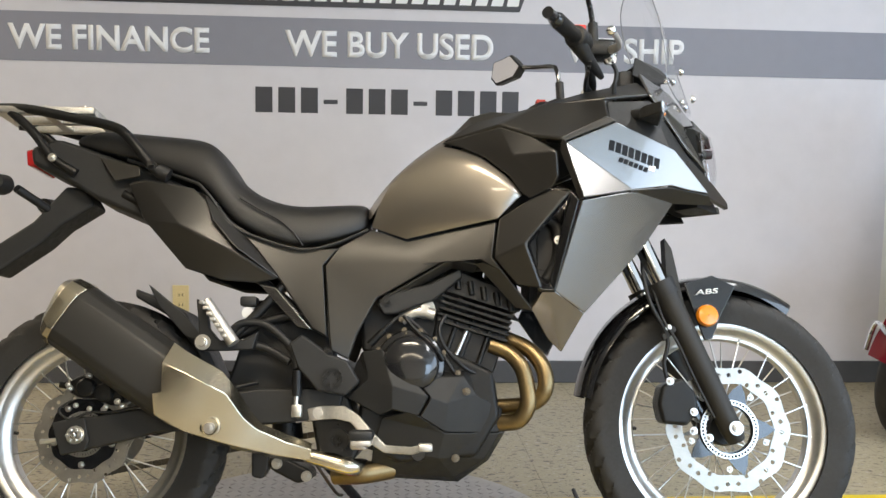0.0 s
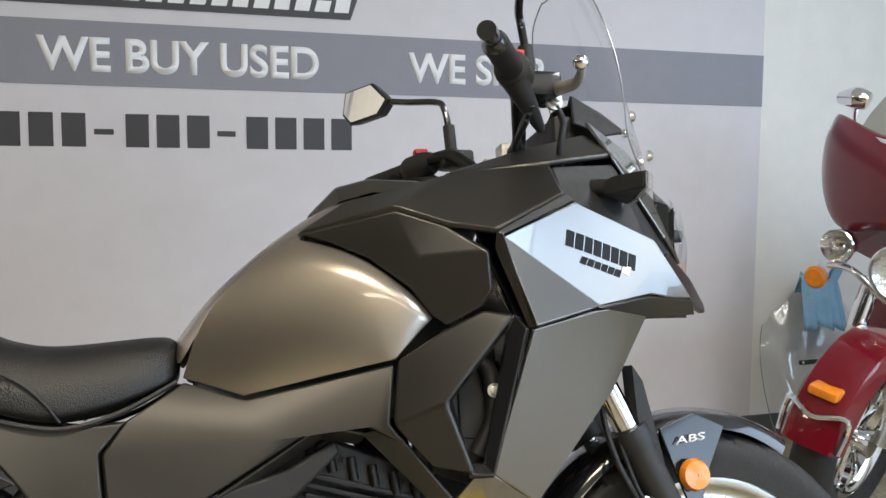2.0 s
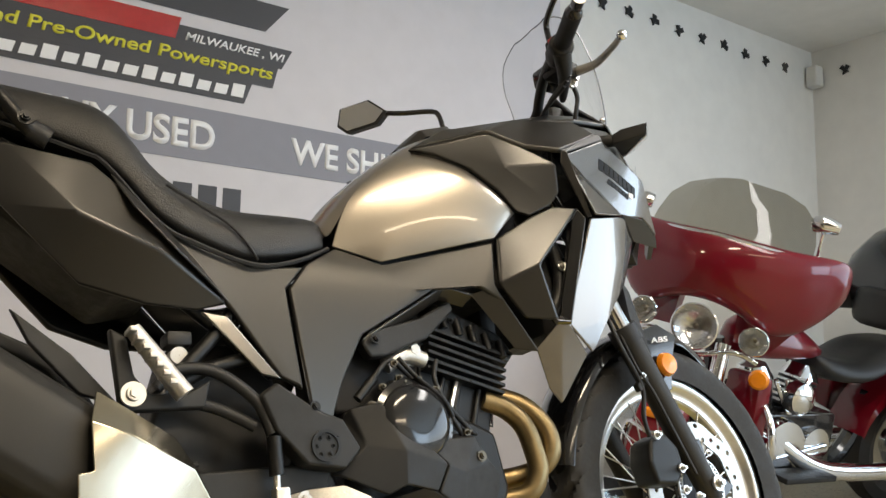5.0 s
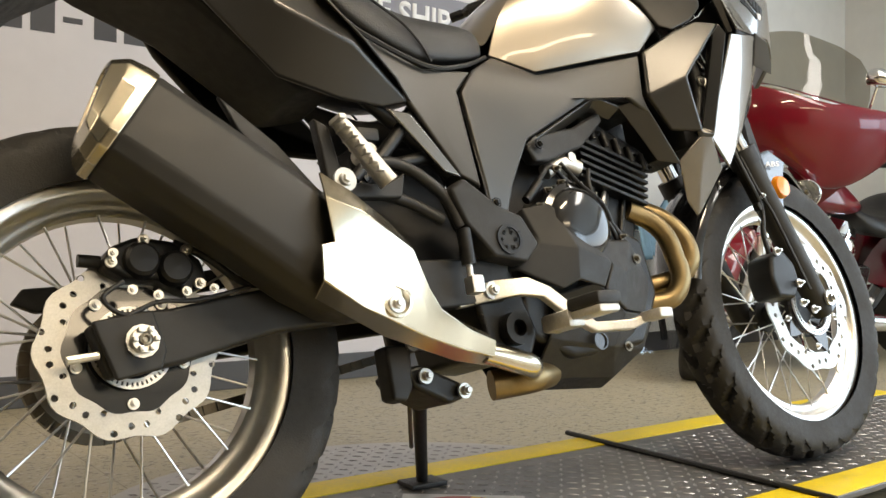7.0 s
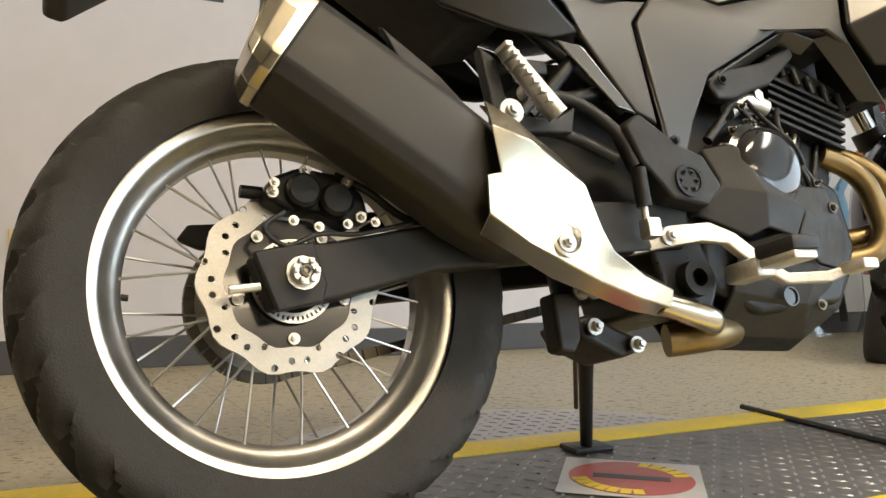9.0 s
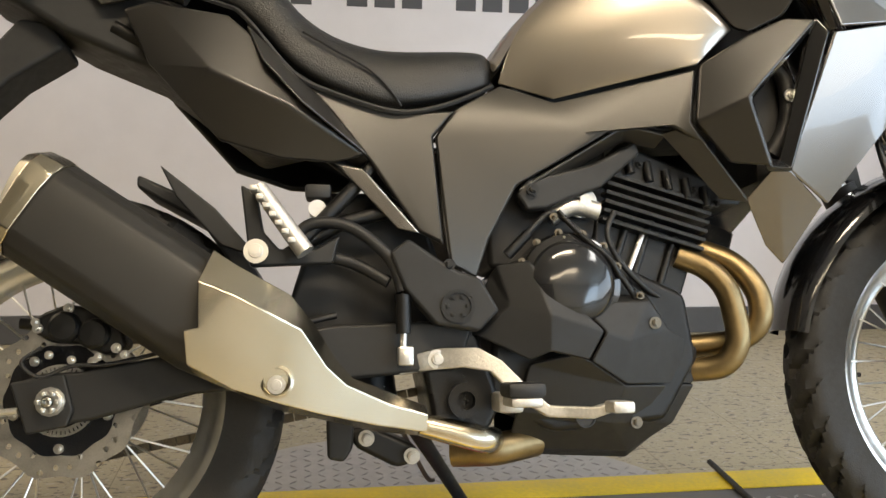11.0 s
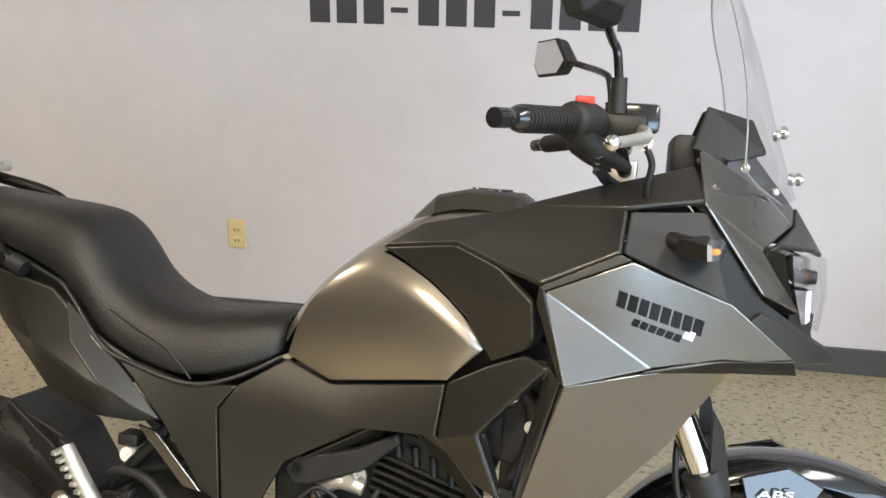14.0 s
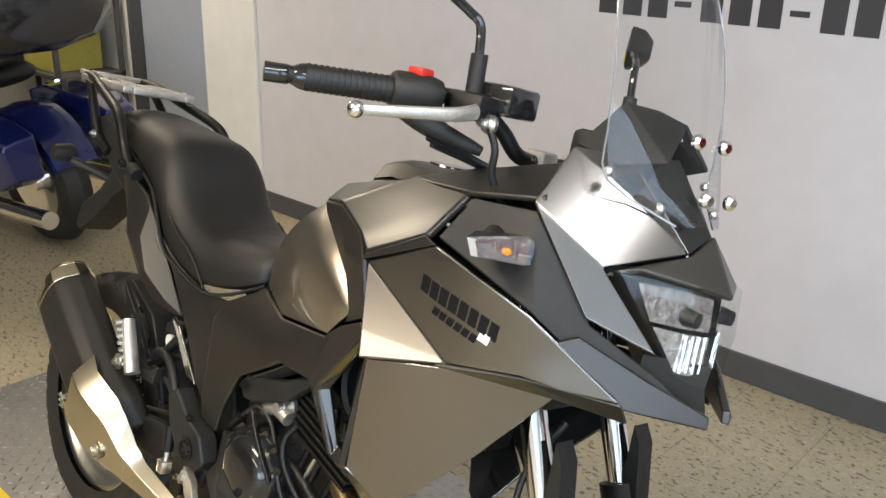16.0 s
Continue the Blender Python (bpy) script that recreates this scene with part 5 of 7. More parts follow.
panel("radiator_guard_trim", [(1.008, 0.200, 0.632), (1.036, 0.198, 0.630), (1.106, 0.156, 0.588), (1.060, 0.112, 0.502), (1.030, 0.118, 0.530), (0.988, 0.150, 0.596), (1.035, 0.165, 0.590)],
      [(0, 1, 6), (1, 2, 6), (2, 3, 6), (3, 4, 6), (4, 5, 6), (5, 0, 6)], M_PAINT, BIKE, 0.006, 0.003, label="metallic grey lower trim")
# dark filler between fairing and cowl
panel("fairing_inner", [(1.155, 0.232, 1.012), (1.300, 0.192, 0.952), (1.400, 0.118, 0.874), (1.478, 0.035, 0.858), (1.430, 0.080, 0.905), (1.352, 0.145, 0.955), (1.262, 0.178, 1.075), (1.160, 0.185, 1.068)],
      [(0, 1, 6, 7), (1, 2, 5, 6), (2, 3, 4, 5)], M_PLASTIC, BIKE, 0.006, 0.003, label="black plastic fairing infill")
panel("chin_blade", [(1.352, 0.160, 0.940), (1.420, 0.100, 0.905), (1.480, 0.030, 0.872), (1.482, 0.030, 0.855), (1.408, 0.118, 0.862), (1.33, 0.185, 0.925)],
      [(0, 1, 4, 5), (1, 2, 3, 4)], M_DARKCOVER, BIKE, 0.012, 0.003, label="black chin blade")
part("chin", loft([[(1.40, -w, z), (1.45 + 0.03 * (1 - w / 0.09), 0, z - 0.005), (1.40, w, z), (1.36, 0, z)] for w, z in ((0.085, 0.93), (0.09, 0.90), (0.05, 0.855))]), M_PLASTIC, BIKE, "black chin under the headlamp")
# headlamp cowl
cowl = panel("headlamp_cowl", [(1.252, 0.119, 1.162), (1.259, 0.186, 1.086), (1.352, 0.156, 0.963), (1.417, 0.080, 0.932), (1.348, 0.138, 1.026), (1.402, 0.040, 1.060), (1.330, 0.093, 1.120), (1.300, 0.060, 1.163)],
      [(0, 1, 4, 6), (1, 2, 3, 4), (6, 4, 5), (0, 6, 5, 7)], M_PAINT, BIKE, 0.006, 0.003, label="metallic grey headlamp cowl", angle=14)
panel("beak", [(1.350, 0.136, 1.022), (1.375, 0.108, 1.034), (1.435, 0.050, 1.026), (1.456, 0.0, 1.016), (1.404, 0.037, 1.058), (1.410, 0.0, 1.088)],
      [(0, 1, 4), (1, 2, 4), (2, 3, 5, 4)], M_SIDE, BIKE, 0.008, 0.003, label="satin grey beak over the headlamp")
panel("screen_base", [(1.300, 0.060, 1.160), (1.401, 0.038, 1.059), (1.408, 0.0, 1.083), (1.335, 0.0, 1.172)], [(0, 1, 2, 3)], M_GLOSSBLACK, BIKE, 0.006, 0.002, label="black panel under the windscreen")
# instrument hood behind the screen
panel("dash_hood", [(1.240, 0.100, 1.165), (1.262, 0.045, 1.232), (1.275, 0.0, 1.230), (1.335, 0.0, 1.218), (1.352, 0.055, 1.165), (1.300, 0.085, 1.150)], [(0, 1, 5), (1, 2, 3, 4), (1, 4, 5)], M_PLASTIC, BIKE, 0.006, 0.003, label="black instrument hood")
part("instrument_panel", box(1.212, 1.25, -0.080, 0.080, 1.11, 1.185, 0.01), M_BLACK, BIKE, "black instrument panel")
# headlamp
lamp = part("headlamp", loft([[(1.345, -0.135, 1.028), (1.345, 0.135, 1.028), (1.37, 0.05, 0.905), (1.37, -0.05, 0.905)], [(1.378, -0.125, 1.022), (1.378, 0.125, 1.022), (1.420, 0.042, 0.910), (1.420, -0.042, 0.910)]]), M_ENGINE, BIKE, "black headlamp housing")
for s in (-1, 1):
    for pname, front, mid in (("reflector", [(1.390, 0.122, 1.020), (1.418, 0.066, 1.018), (1.436, 0.010, 1.010), (1.440, 0.009, 0.968), (1.424, 0.052, 0.970), (1.402, 0.094, 0.974)], (1.390, 0.056, 0.996)),
                              ("low_reflector", [(1.404, 0.088, 0.968), (1.424, 0.050, 0.964), (1.442, 0.009, 0.962), (1.442, 0.009, 0.912), (1.436, 0.026, 0.910), (1.426, 0.045, 0.912)], (1.412, 0.032, 0.940))):
        outer = [Vector((x, s * y, z)) for x, y, z in front]
        c = Vector((mid[0], s * mid[1], mid[2]))
        rings = [outer] + [[c + (p - c) * f + Vector((-0.012 * (1 - f) ** 2, 0, 0)) for p in outer] for f in (0.75, 0.5, 0.25)]
        part(pname, loft(rings), M_REFLECTOR, lamp, "faceted bright reflector", 12)
    bm = bmesh.new()
    bmesh.ops.create_cone(bm, cap_ends=True, segments=20, radius1=0.014, radius2=0.010, depth=0.03, matrix=Matrix.Translation((1.425, s * 0.046, 0.985)) @ pose(0, 0, 0, 0, 90))
    part("bulb_shield", bm, M_BLACK, lamp)
    for k in range(4):
        y = s * (0.014 + 0.010 * k)
        part("reflector_rib", sweep([(1.440 - 0.0035 * k, y, 0.962), (1.442 - 0.0035 * k, y, 0.914)], 0.0018, 6), M_REFLECTOR, lamp)
hl = part("headlamp_lens", loft([[(1.372, -0.140, 1.030), (1.438, -0.060, 1.022), (1.462, 0, 1.012), (1.438, 0.060, 1.022), (1.372, 0.140, 1.030)], [(1.405, -0.100, 0.965), (1.450, -0.048, 0.960), (1.468, 0, 0.955), (1.450, 0.048, 0.960), (1.405, 0.100, 0.965)], [(1.428, -0.045, 0.905), (1.452, -0.025, 0.900), (1.460, 0, 0.898), (1.452, 0.025, 0.900), (1.428, 0.045, 0.905)]], close=False, caps=False), M_LENS, lamp, "clear headlamp lens")
hl.visible_shadow = False
# windscreen
def windscreen():
    rows = ((1.100, 1.408, 0.050, 1.380), (1.140, 1.392, 0.130, 1.318), (1.200, 1.370, 0.142, 1.310), (1.256, 1.352, 0.145, 1.304), (1.310, 1.334, 0.144, 1.293), (1.368, 1.312, 0.138, 1.276), (1.420, 1.290, 0.110, 1.264), (1.450, 1.275, 0.060, 1.264))
    rings = []
    for z, xc, w, xe in rows:
        ring = []
        for k in range(13):
            u = -1 + k / 6
            ring.append((xc + (xe - xc) * abs(u) ** 1.8, w * u, z - 0.01 * abs(u)))
        rings.append(ring)
    ob = finish(part("windscreen", loft(rings, close=False, caps=False), M_SCREEN, BIKE, "clear plastic windscreen", 60))
    ob.visible_shadow = False
    edge = [(rings[i][0]) for i in range(8)] + list(rings[7][1:]) + [rings[i][12] for i in range(6, -1, -1)]
    tube("screen_edge", edge, 0.0015, M_LENSEDGE, ob, "bright screen edge", 6, 3)
    for x, y, z in ((1.310, -0.126, 1.140), (1.361, -0.072, 1.108), (1.310, 0.126, 1.140), (1.361, 0.072, 1.108)):
        bm = bmesh.new()
        bmesh.ops.create_uvsphere(bm, u_segments=14, v_segments=8, radius=0.007, matrix=Matrix.Translation((x + 0.004, y, z)))
        part("screen_bolt", bm, M_CHROME, ob, "bright screen bolt")
    for x, y, z in ((1.372, -0.036, 1.198), (1.400, -0.032, 1.130), (1.372, 0.036, 1.198), (1.400, 0.032, 1.130)):
        bm = lathe([(0.0, 0.001), (0.0, 0.010), (-0.006, 0.010), (-0.010, 0.006), (-0.010, 0.001)], (0, 0, 0), 18)
        bmesh.ops.transform(bm, matrix=Matrix.Translation((x, y, z)) @ pose(0, 0, 0, 0, 0, 75), verts=bm.verts[:])
        part("screen_stud", bm, M_CHROME, ob, "bright screen stud")
    return ob
M_LENSEDGE = mat("screen_edge", (0.30, 0.31, 0.33), 0.15, 0.3)
windscreen()
# front turn signals
for s in (-1, 1):
    tube("signal_stalk", [(1.205, s * 0.185, 1.035), (1.250, s * 0.230, 1.026)], 0.013, M_BLACK, BIKE)
    back = [(1.222, s * 0.222, 1.016), (1.222, s * 0.226, 1.036), (1.228, s * 0.246, 1.040), (1.228, s * 0.244, 1.012)]
    rim_s = [(1.272, s * 0.196, 1.006), (1.268, s * 0.192, 1.044), (1.254, s * 0.292, 1.036), (1.257, s * 0.282, 1.014)]
    sg = finish(part("front_signal", loft([back, rim_s]), M_BLACK, BIKE, "black front turn signal with a clear lens"), 0.003)
    face = [(1.290, s * 0.206, 1.012), (1.288, s * 0.204, 1.038), (1.274, s * 0.278, 1.033), (1.276, s * 0.270, 1.015)]
    part("signal_reflector", loft([[Vector(p) + Vector((0.002, 0, 0)) for p in rim_s], [Vector(a) * 0.45 + Vector(b) * 0.55 for a, b in zip(face, rim_s)]]), M_REFLECTOR, sg, "faceted reflector")
    part("signal_lens", loft([rim_s, face]), M_LENS, sg, "clear lens").visible_shadow = False
    bm = bmesh.new()
    bmesh.ops.create_uvsphere(bm, u_segments=14, v_segments=10, radius=0.0045, matrix=Matrix.Translation((1.275, s * 0.236, 1.024)))
    part("signal_bulb", bm, M_AMBER, sg, "amber bulb")

# ---- front end ----
FRONT_SHIFT = Vector((0.010, 0.032, 0.002))
fitted = set(BIKE.children)
RAKE = Vector((-0.150, 0, 0.330)).normalized()
for s in (-1, 1):
    a = Vector((FC[0] - 0.002, s * 0.098, FC[2] + 0.0))
    leg = part("fork_leg", sweep([a - RAKE * 0.030, a, a + RAKE * 0.10, a + RAKE * 0.345, a + RAKE * 0.36], [0.018, 0.025, 0.026, 0.028, 0.031], 20, 3), M_MUFFLER, BIKE, "matt black fork leg", 40)
    part("stanchion", sweep([a + RAKE * 0.355, a + RAKE * 0.72], 0.0205, 20), M_CHROME, leg, "chrome fork tube")
    part("fork_collar", sweep([a + RAKE * 0.335, a + RAKE * 0.372], 0.0325, 20), M_BLACK, leg, "black fork collar")
    g = a + RAKE * 0.37
    part("fork_guard", prism([(g.x + 0.028, g.z - 0.09), (g.x + 0.050, g.z - 0.06), (g.x + 0.024, g.z + 0.075), (g.x + 0.008, g.z + 0.10), (g.x + 0.010, g.z + 0.02)], s * 0.080, s * 0.118), M_PLASTIC, leg, "black fork guard")
disc_bolt("front_axle_nut", FC[0], -0.124, FC[2] + 0.004, 0.016, M_ALU, BIKE, 0.012, "steel front axle")
plate("front_caliper", [(1.283, 0.432), (1.330, 0.448), (1.362, 0.415), (1.366, 0.375), (1.340, 0.340), (1.282, 0.345), (1.272, 0.390)], -0.120, -0.055, M_ENGINE, BIKE, 0.010, "black front brake caliper")
for x, z in ((1.300, 0.440), (1.352, 0.372), (1.350, 0.330), (1.385, 0.315)):
    disc_bolt("caliper_bolt", x, -0.122, z, 0.009, M_ALU, BIKE, 0.010)
tube("front_brake_hose", [(1.300, -0.105, 0.44), (1.292, -0.108, 0.48), (1.30, -0.112, 0.54), (1.262, -0.115, 0.62), (1.25, -0.10, 0.70), (1.27, -0.06, 0.78)], 0.005, M_BLACK, BIKE, steps=8)
tube("front_sensor_cable", [(1.40, -0.115, 0.36), (1.355, -0.12, 0.45), (1.32, -0.12, 0.53), (1.29, -0.118, 0.58), (1.268, -0.11, 0.66)], 0.0035, M_BLACK, BIKE, steps=8)
disc_bolt("hose_clamp_bolt", 1.302, -0.118, 0.562, 0.007, M_ALU, BIKE, 0.006)
plate("hose_clamp", [(1.285, 0.545), (1.33, 0.580), (1.335, 0.565), (1.292, 0.530)], -0.116, -0.100, M_PLASTIC, BIKE, 0.003)
part("lower_yoke", box(1.19, 1.27, -0.12, 0.12, 0.80, 0.835, 0.010), M_ENGINE, BIKE, "black lower fork yoke")
part("upper_yoke", box(1.06, 1.16, -0.12, 0.12, 1.055, 1.080, 0.010), M_ENGINE, BIKE, "black upper fork yoke")
part("steering_head", sweep([(1.215, 0, 0.80), (1.10, 0, 1.06)], 0.03, 16), M_ENGINE, BIKE)
def front_fender():
    rings = []
    R = 0.338
    for k in range(26):
        a = radians(168) - radians(168 - 58) * k / 25
        f = k / 25
        w = 0.050 + 0.018 * math.sin(math.pi * min(1, f * 1.25)) - 0.030 * max(0, f - 0.82) / 0.18
        r = R + 0.004 + 0.012 * math.sin(math.pi * f)
        c = (FC[0], FC[2])
        ring = []
        for u, dr in ((-1, -0.024), (-0.96, -0.010), (-0.7, 0.0), (0, 0.008), (0.7, 0.0), (0.96, -0.010), (1, -0.024)):
            ring.append((c[0] + (r + dr) * math.cos(a), w * u, c[1] + (r + dr) * math.sin(a)))
        rings.append(ring)
    return finish(part("front_mudguard", loft(rings, close=False, caps=False), M_GLOSSBLACK, BIKE, "glossy black front mudguard", 60), thick=0.003)
fender = front_fender()
panel("mudguard_bracket", [(1.350, 0.088, 0.668), (1.420, 0.080, 0.690), (1.475, 0.080, 0.664), (1.440, 0.082, 0.600), (1.412, 0.092, 0.540), (1.392, 0.094, 0.535), (1.372, 0.096, 0.590)], [(0, 1, 2, 3, 6), (6, 3, 4, 5)], M_GLOSSBLACK, BIKE, 0.006, 0.003, label="glossy black mudguard side with white letters")
tx = lettering("mudguard_letters", "ABS", 0.012, M_LETTER, Matrix.Translation((1.374, -0.0945, 0.640)) @ pose(0, 0, 0, 90) @ pose(0, 0, 0, 0, 0, 6), BIKE, 0.055, 0.0008, 0.01, 0.15)
for s in (-1, 1):
    bm = lathe([(0.0, 0.026), (s * 0.004, 0.026), (s * 0.012, 0.022), (s * 0.014, 0.001)], (1.398, s * 0.100, 0.592), 32)
    part("side_reflector", bm, M_AMBER, BIKE, "round amber reflector")

# the fork stands a little over to the side-stand flank
for ob in [front_rolling] + [c for c in BIKE.children if c not in fitted and c.name.split(".")[0] not in ("upper_yoke", "steering_head")]:
    ob.matrix_basis = Matrix.Translation(FRONT_SHIFT) @ ob.matrix_basis

# ---- handlebar ----
BARM = Matrix.Translation((1.13, 0, 0)) @ pose(0, 0, 0, 0, 0, 2.4) @ Matrix.Translation((-1.13, 0, 0))
def on_bar(bm):
    bmesh.ops.transform(bm, matrix=BARM, verts=bm.verts[:])
    return bm
def turned(bm, m):
    bmesh.ops.transform(bm, matrix=m, verts=bm.verts[:])
    return bm
bar = part("handlebar", on_bar(sweep([(0.985, -0.405, 1.173), (1.045, -0.30, 1.182), (1.105, -0.185, 1.188), (1.128, -0.13, 1.160), (1.140, -0.09, 1.128), (1.145, 0, 1.124), (1.140, 0.09, 1.128), (1.128, 0.13, 1.160), (1.105, 0.185, 1.188), (1.045, 0.30, 1.182), (0.985, 0.405, 1.173)], 0.011, 14, 5)), M_ENGINE, BIKE, "black tapered handlebar")
for s in (-1, 1):
    def bp(t, s=s):
        return Vector((0.975 + 0.135 * t, s * (0.418 - 0.218 * t), 1.172 + 0.016 * t))
    grip_bm = sweep([bp(0.19), bp(0.62)], 0.0165, 16)
    gr = part("grip", on_bar(grip_bm), M_BLACK, bar, "ribbed black rubber grip")
    for k in range(14):
        c = bp(0.20 + 0.030 * k)
        part("rib", on_bar(sweep([c, c + (bp(1) - bp(0)).normalized() * 0.004], 0.0178, 14)), M_BLACK, gr)
    part("bar_end", on_bar(sweep([bp(0.0), bp(0.01), bp(0.11), bp(0.12), bp(0.17), bp(0.19)], [0.0125, 0.0125, 0.0125, 0.010, 0.016, 0.017], 16, 2)), M_GLOSSBLACK, bar, "glossy black bar-end weight")
    part("switch_housing", on_bar(sweep([bp(0.62), bp(0.65), bp(0.80), bp(0.88)], [0.021, 0.026, 0.026, 0.020], 16, 3)), M_PLASTIC, bar, "black switch housing")
    c = bp(0.76)
    part("switch", on_bar(box(c.x - 0.014, c.x + 0.012, c.y - 0.012, c.y + 0.012, c.z + 0.022, c.z + 0.033, 0.003)), M_REDSWITCH, bar, "red switch")
    c = bp(0.68)
    part("throttle_case", on_bar(sweep([c + Vector((0, 0, -0.01)), c + Vector((0.03, s * -0.03, -0.035)), c + Vector((0.075, s * -0.09, -0.055))], [0.021, 0.015, 0.007], 12, 4)), M_PLASTIC, bar, "black cable housing")
    c = bp(1.0)
    lever = [(c.x + 0.045, s * 0.225, 1.176), (c.x + 0.050, s * 0.270, 1.168), (c.x + 0.030, s * 0.330, 1.160), (c.x + 0.003, s * 0.385, 1.152)]
    lv = part("lever", on_bar(sweep(lever, [0.0085, 0.007, 0.006, 0.005], 10, 6, flat=1.3)), M_ALUROUGH, bar, "aluminium hand lever")
    bm = bmesh.new()
    bmesh.ops.create_uvsphere(bm, u_segments=14, v_segments=10, radius=0.0105, matrix=Matrix.Translation(lever[-1]))
    part("lever_ball", on_bar(bm), M_CHROME, lv)
    part("lever_bracket", on_bar(box(c.x - 0.012, c.x + 0.052, s * 0.175, s * 0.225, 1.165, 1.200, 0.008)), M_ENGINE, bar, "black lever bracket")
    part("mirror_boss", on_bar(sweep([(c.x + 0.012, s * 0.195, 1.195), (c.x + 0.010, s * 0.197, 1.250)], 0.0115, 14)), M_PLASTIC, bar, "black mirror boss")
    # the right mirror is turned in nearer to its stem
    near = [(c.x - 0.006, s * 0.215, 1.303), (c.x - 0.045, s * 0.275, 1.322), (c.x - 0.080, s * 0.315, 1.336)] if s > 0 else [(c.x - 0.004, s * 0.215, 1.298), (c.x - 0.014, s * 0.250, 1.314), (c.x - 0.020, s * 0.285, 1.326)]
    stem = part("mirror_stem", on_bar(sweep([(c.x + 0.010, s * 0.197, 1.245), (c.x + 0.004, s * 0.200, 1.285), *near], 0.0065, 10, 5)), M_GLOSSBLACK, bar, "black mirror stem")
    # mirror head, a six-sided shell that faces the rider
    mx, my, mz = (c.x - 0.105, 0.370, 1.350) if s > 0 else (c.x - 0.030, -0.325, 1.342)
    yaw = Matrix.Translation((mx, my, mz)) @ pose(0, 0, 0, 0, 0, s * 30) @ Matrix.Translation((-mx, -my, -mz))
    out = [(-0.075, -0.016), (-0.045, -0.042), (0.045, -0.040), (0.070, -0.012), (0.058, 0.036), (-0.028, 0.034)]
    ring0 = [(mx - 0.014, my + s * u, mz + v) for u, v in out]
    ring1 = [(mx + 0.010, my + s * u * 0.94, mz + v * 0.90) for u, v in out]
    ring2 = [(mx + 0.028, my + s * u * 0.55, mz + v * 0.45) for u, v in out]
    head = finish(part("mirror_head", on_bar(turned(loft([ring0, ring1, ring2]), yaw)), M_PLASTIC, bar, "black angular mirror housing"), 0.003)
    part("mirror_pane", on_bar(turned(loft([[(mx - 0.0165, my + s * u * 0.88, mz + v * 0.86) for u, v in out], [(mx - 0.0145, my + s * u * 0.88, mz + v * 0.86) for u, v in out]]), yaw)), M_MIRROR, head, "mirror glass")
    for k in range(3):
        tube("cable", [BARM @ Vector((c.x - 0.01, s * (0.25 - 0.01 * k), 1.140 - 0.008 * k)), (1.120, s * (0.16 - 0.01 * k), 1.115 - 0.005 * k), (1.165, s * 0.10, 1.085), (1.19, s * 0.06, 1.02)], 0.0045, M_BLACK, BIKE, steps=6)
res = part("brake_reservoir", on_bar(box(1.120, 1.180, -0.190, -0.125, 1.178, 1.218, 0.006)), M_GLOSSBLACK, bar, "black brake fluid reservoir")
disc_bolt("banjo_bolt", 1.168, -0.192, 1.165, 0.013, M_ALU, bar, 0.016, "steel banjo bolt")
tube("brake_line", [(1.170, -0.195, 1.160), (1.182, -0.19, 1.135), (1.178, -0.18, 1.10), (1.185, -0.15, 1.06)], 0.005, M_BLACK, BIKE, steps=8)
for y in (-0.045, 0.045):
    part("bar_clamp", box(1.125, 1.165, y - 0.018, y + 0.018, 1.075, 1.142, 0.006), M_ALUROUGH, BIKE, "aluminium bar clamp")

# maker's mark: plain slanted bars in its colours, laid on the fairing's face
FAIRTREE = BVHTree.FromPolygons([v.co.copy() for v in fair.data.vertices], [tuple(p.vertices) for p in fair.data.polygons])


def mark(x0, z0, n, pitch, h, w, material, lean):
    for k in range(n):
        quad = []
        for u, v in ((0, 0), (w, 0), (w + lean, h), (lean, h)):
            x = x0 + k * pitch + u
            hit = FAIRTREE.ray_cast(Vector((x, -1, z0 - 0.30 * (k * pitch + u) + v)), Vector((0, 1, 0)))[0]
            quad.append(hit)
        bm = loft([[q + Vector((0, -0.0012, 0)) for q in quad], [q + Vector((0, 0.001, 0)) for q in quad]])
        part("maker_bar", bm, material, fair, "plain bar of the maker's mark")


M_MARK = mat("black_mark_film", (0.008, 0.008, 0.009), 0.4, 0, 4, 0.05, spec=0.2)
mark(1.150, 0.940, 8, 0.0150, 0.023, 0.0118, M_MARK, 0.003)
mark(1.172, 0.915, 6, 0.0115, 0.011, 0.009, M_MARK, 0.004)
mark(1.242, 0.902, 1, 0.01, 0.013, 0.014, M_LETTER, 0.004)

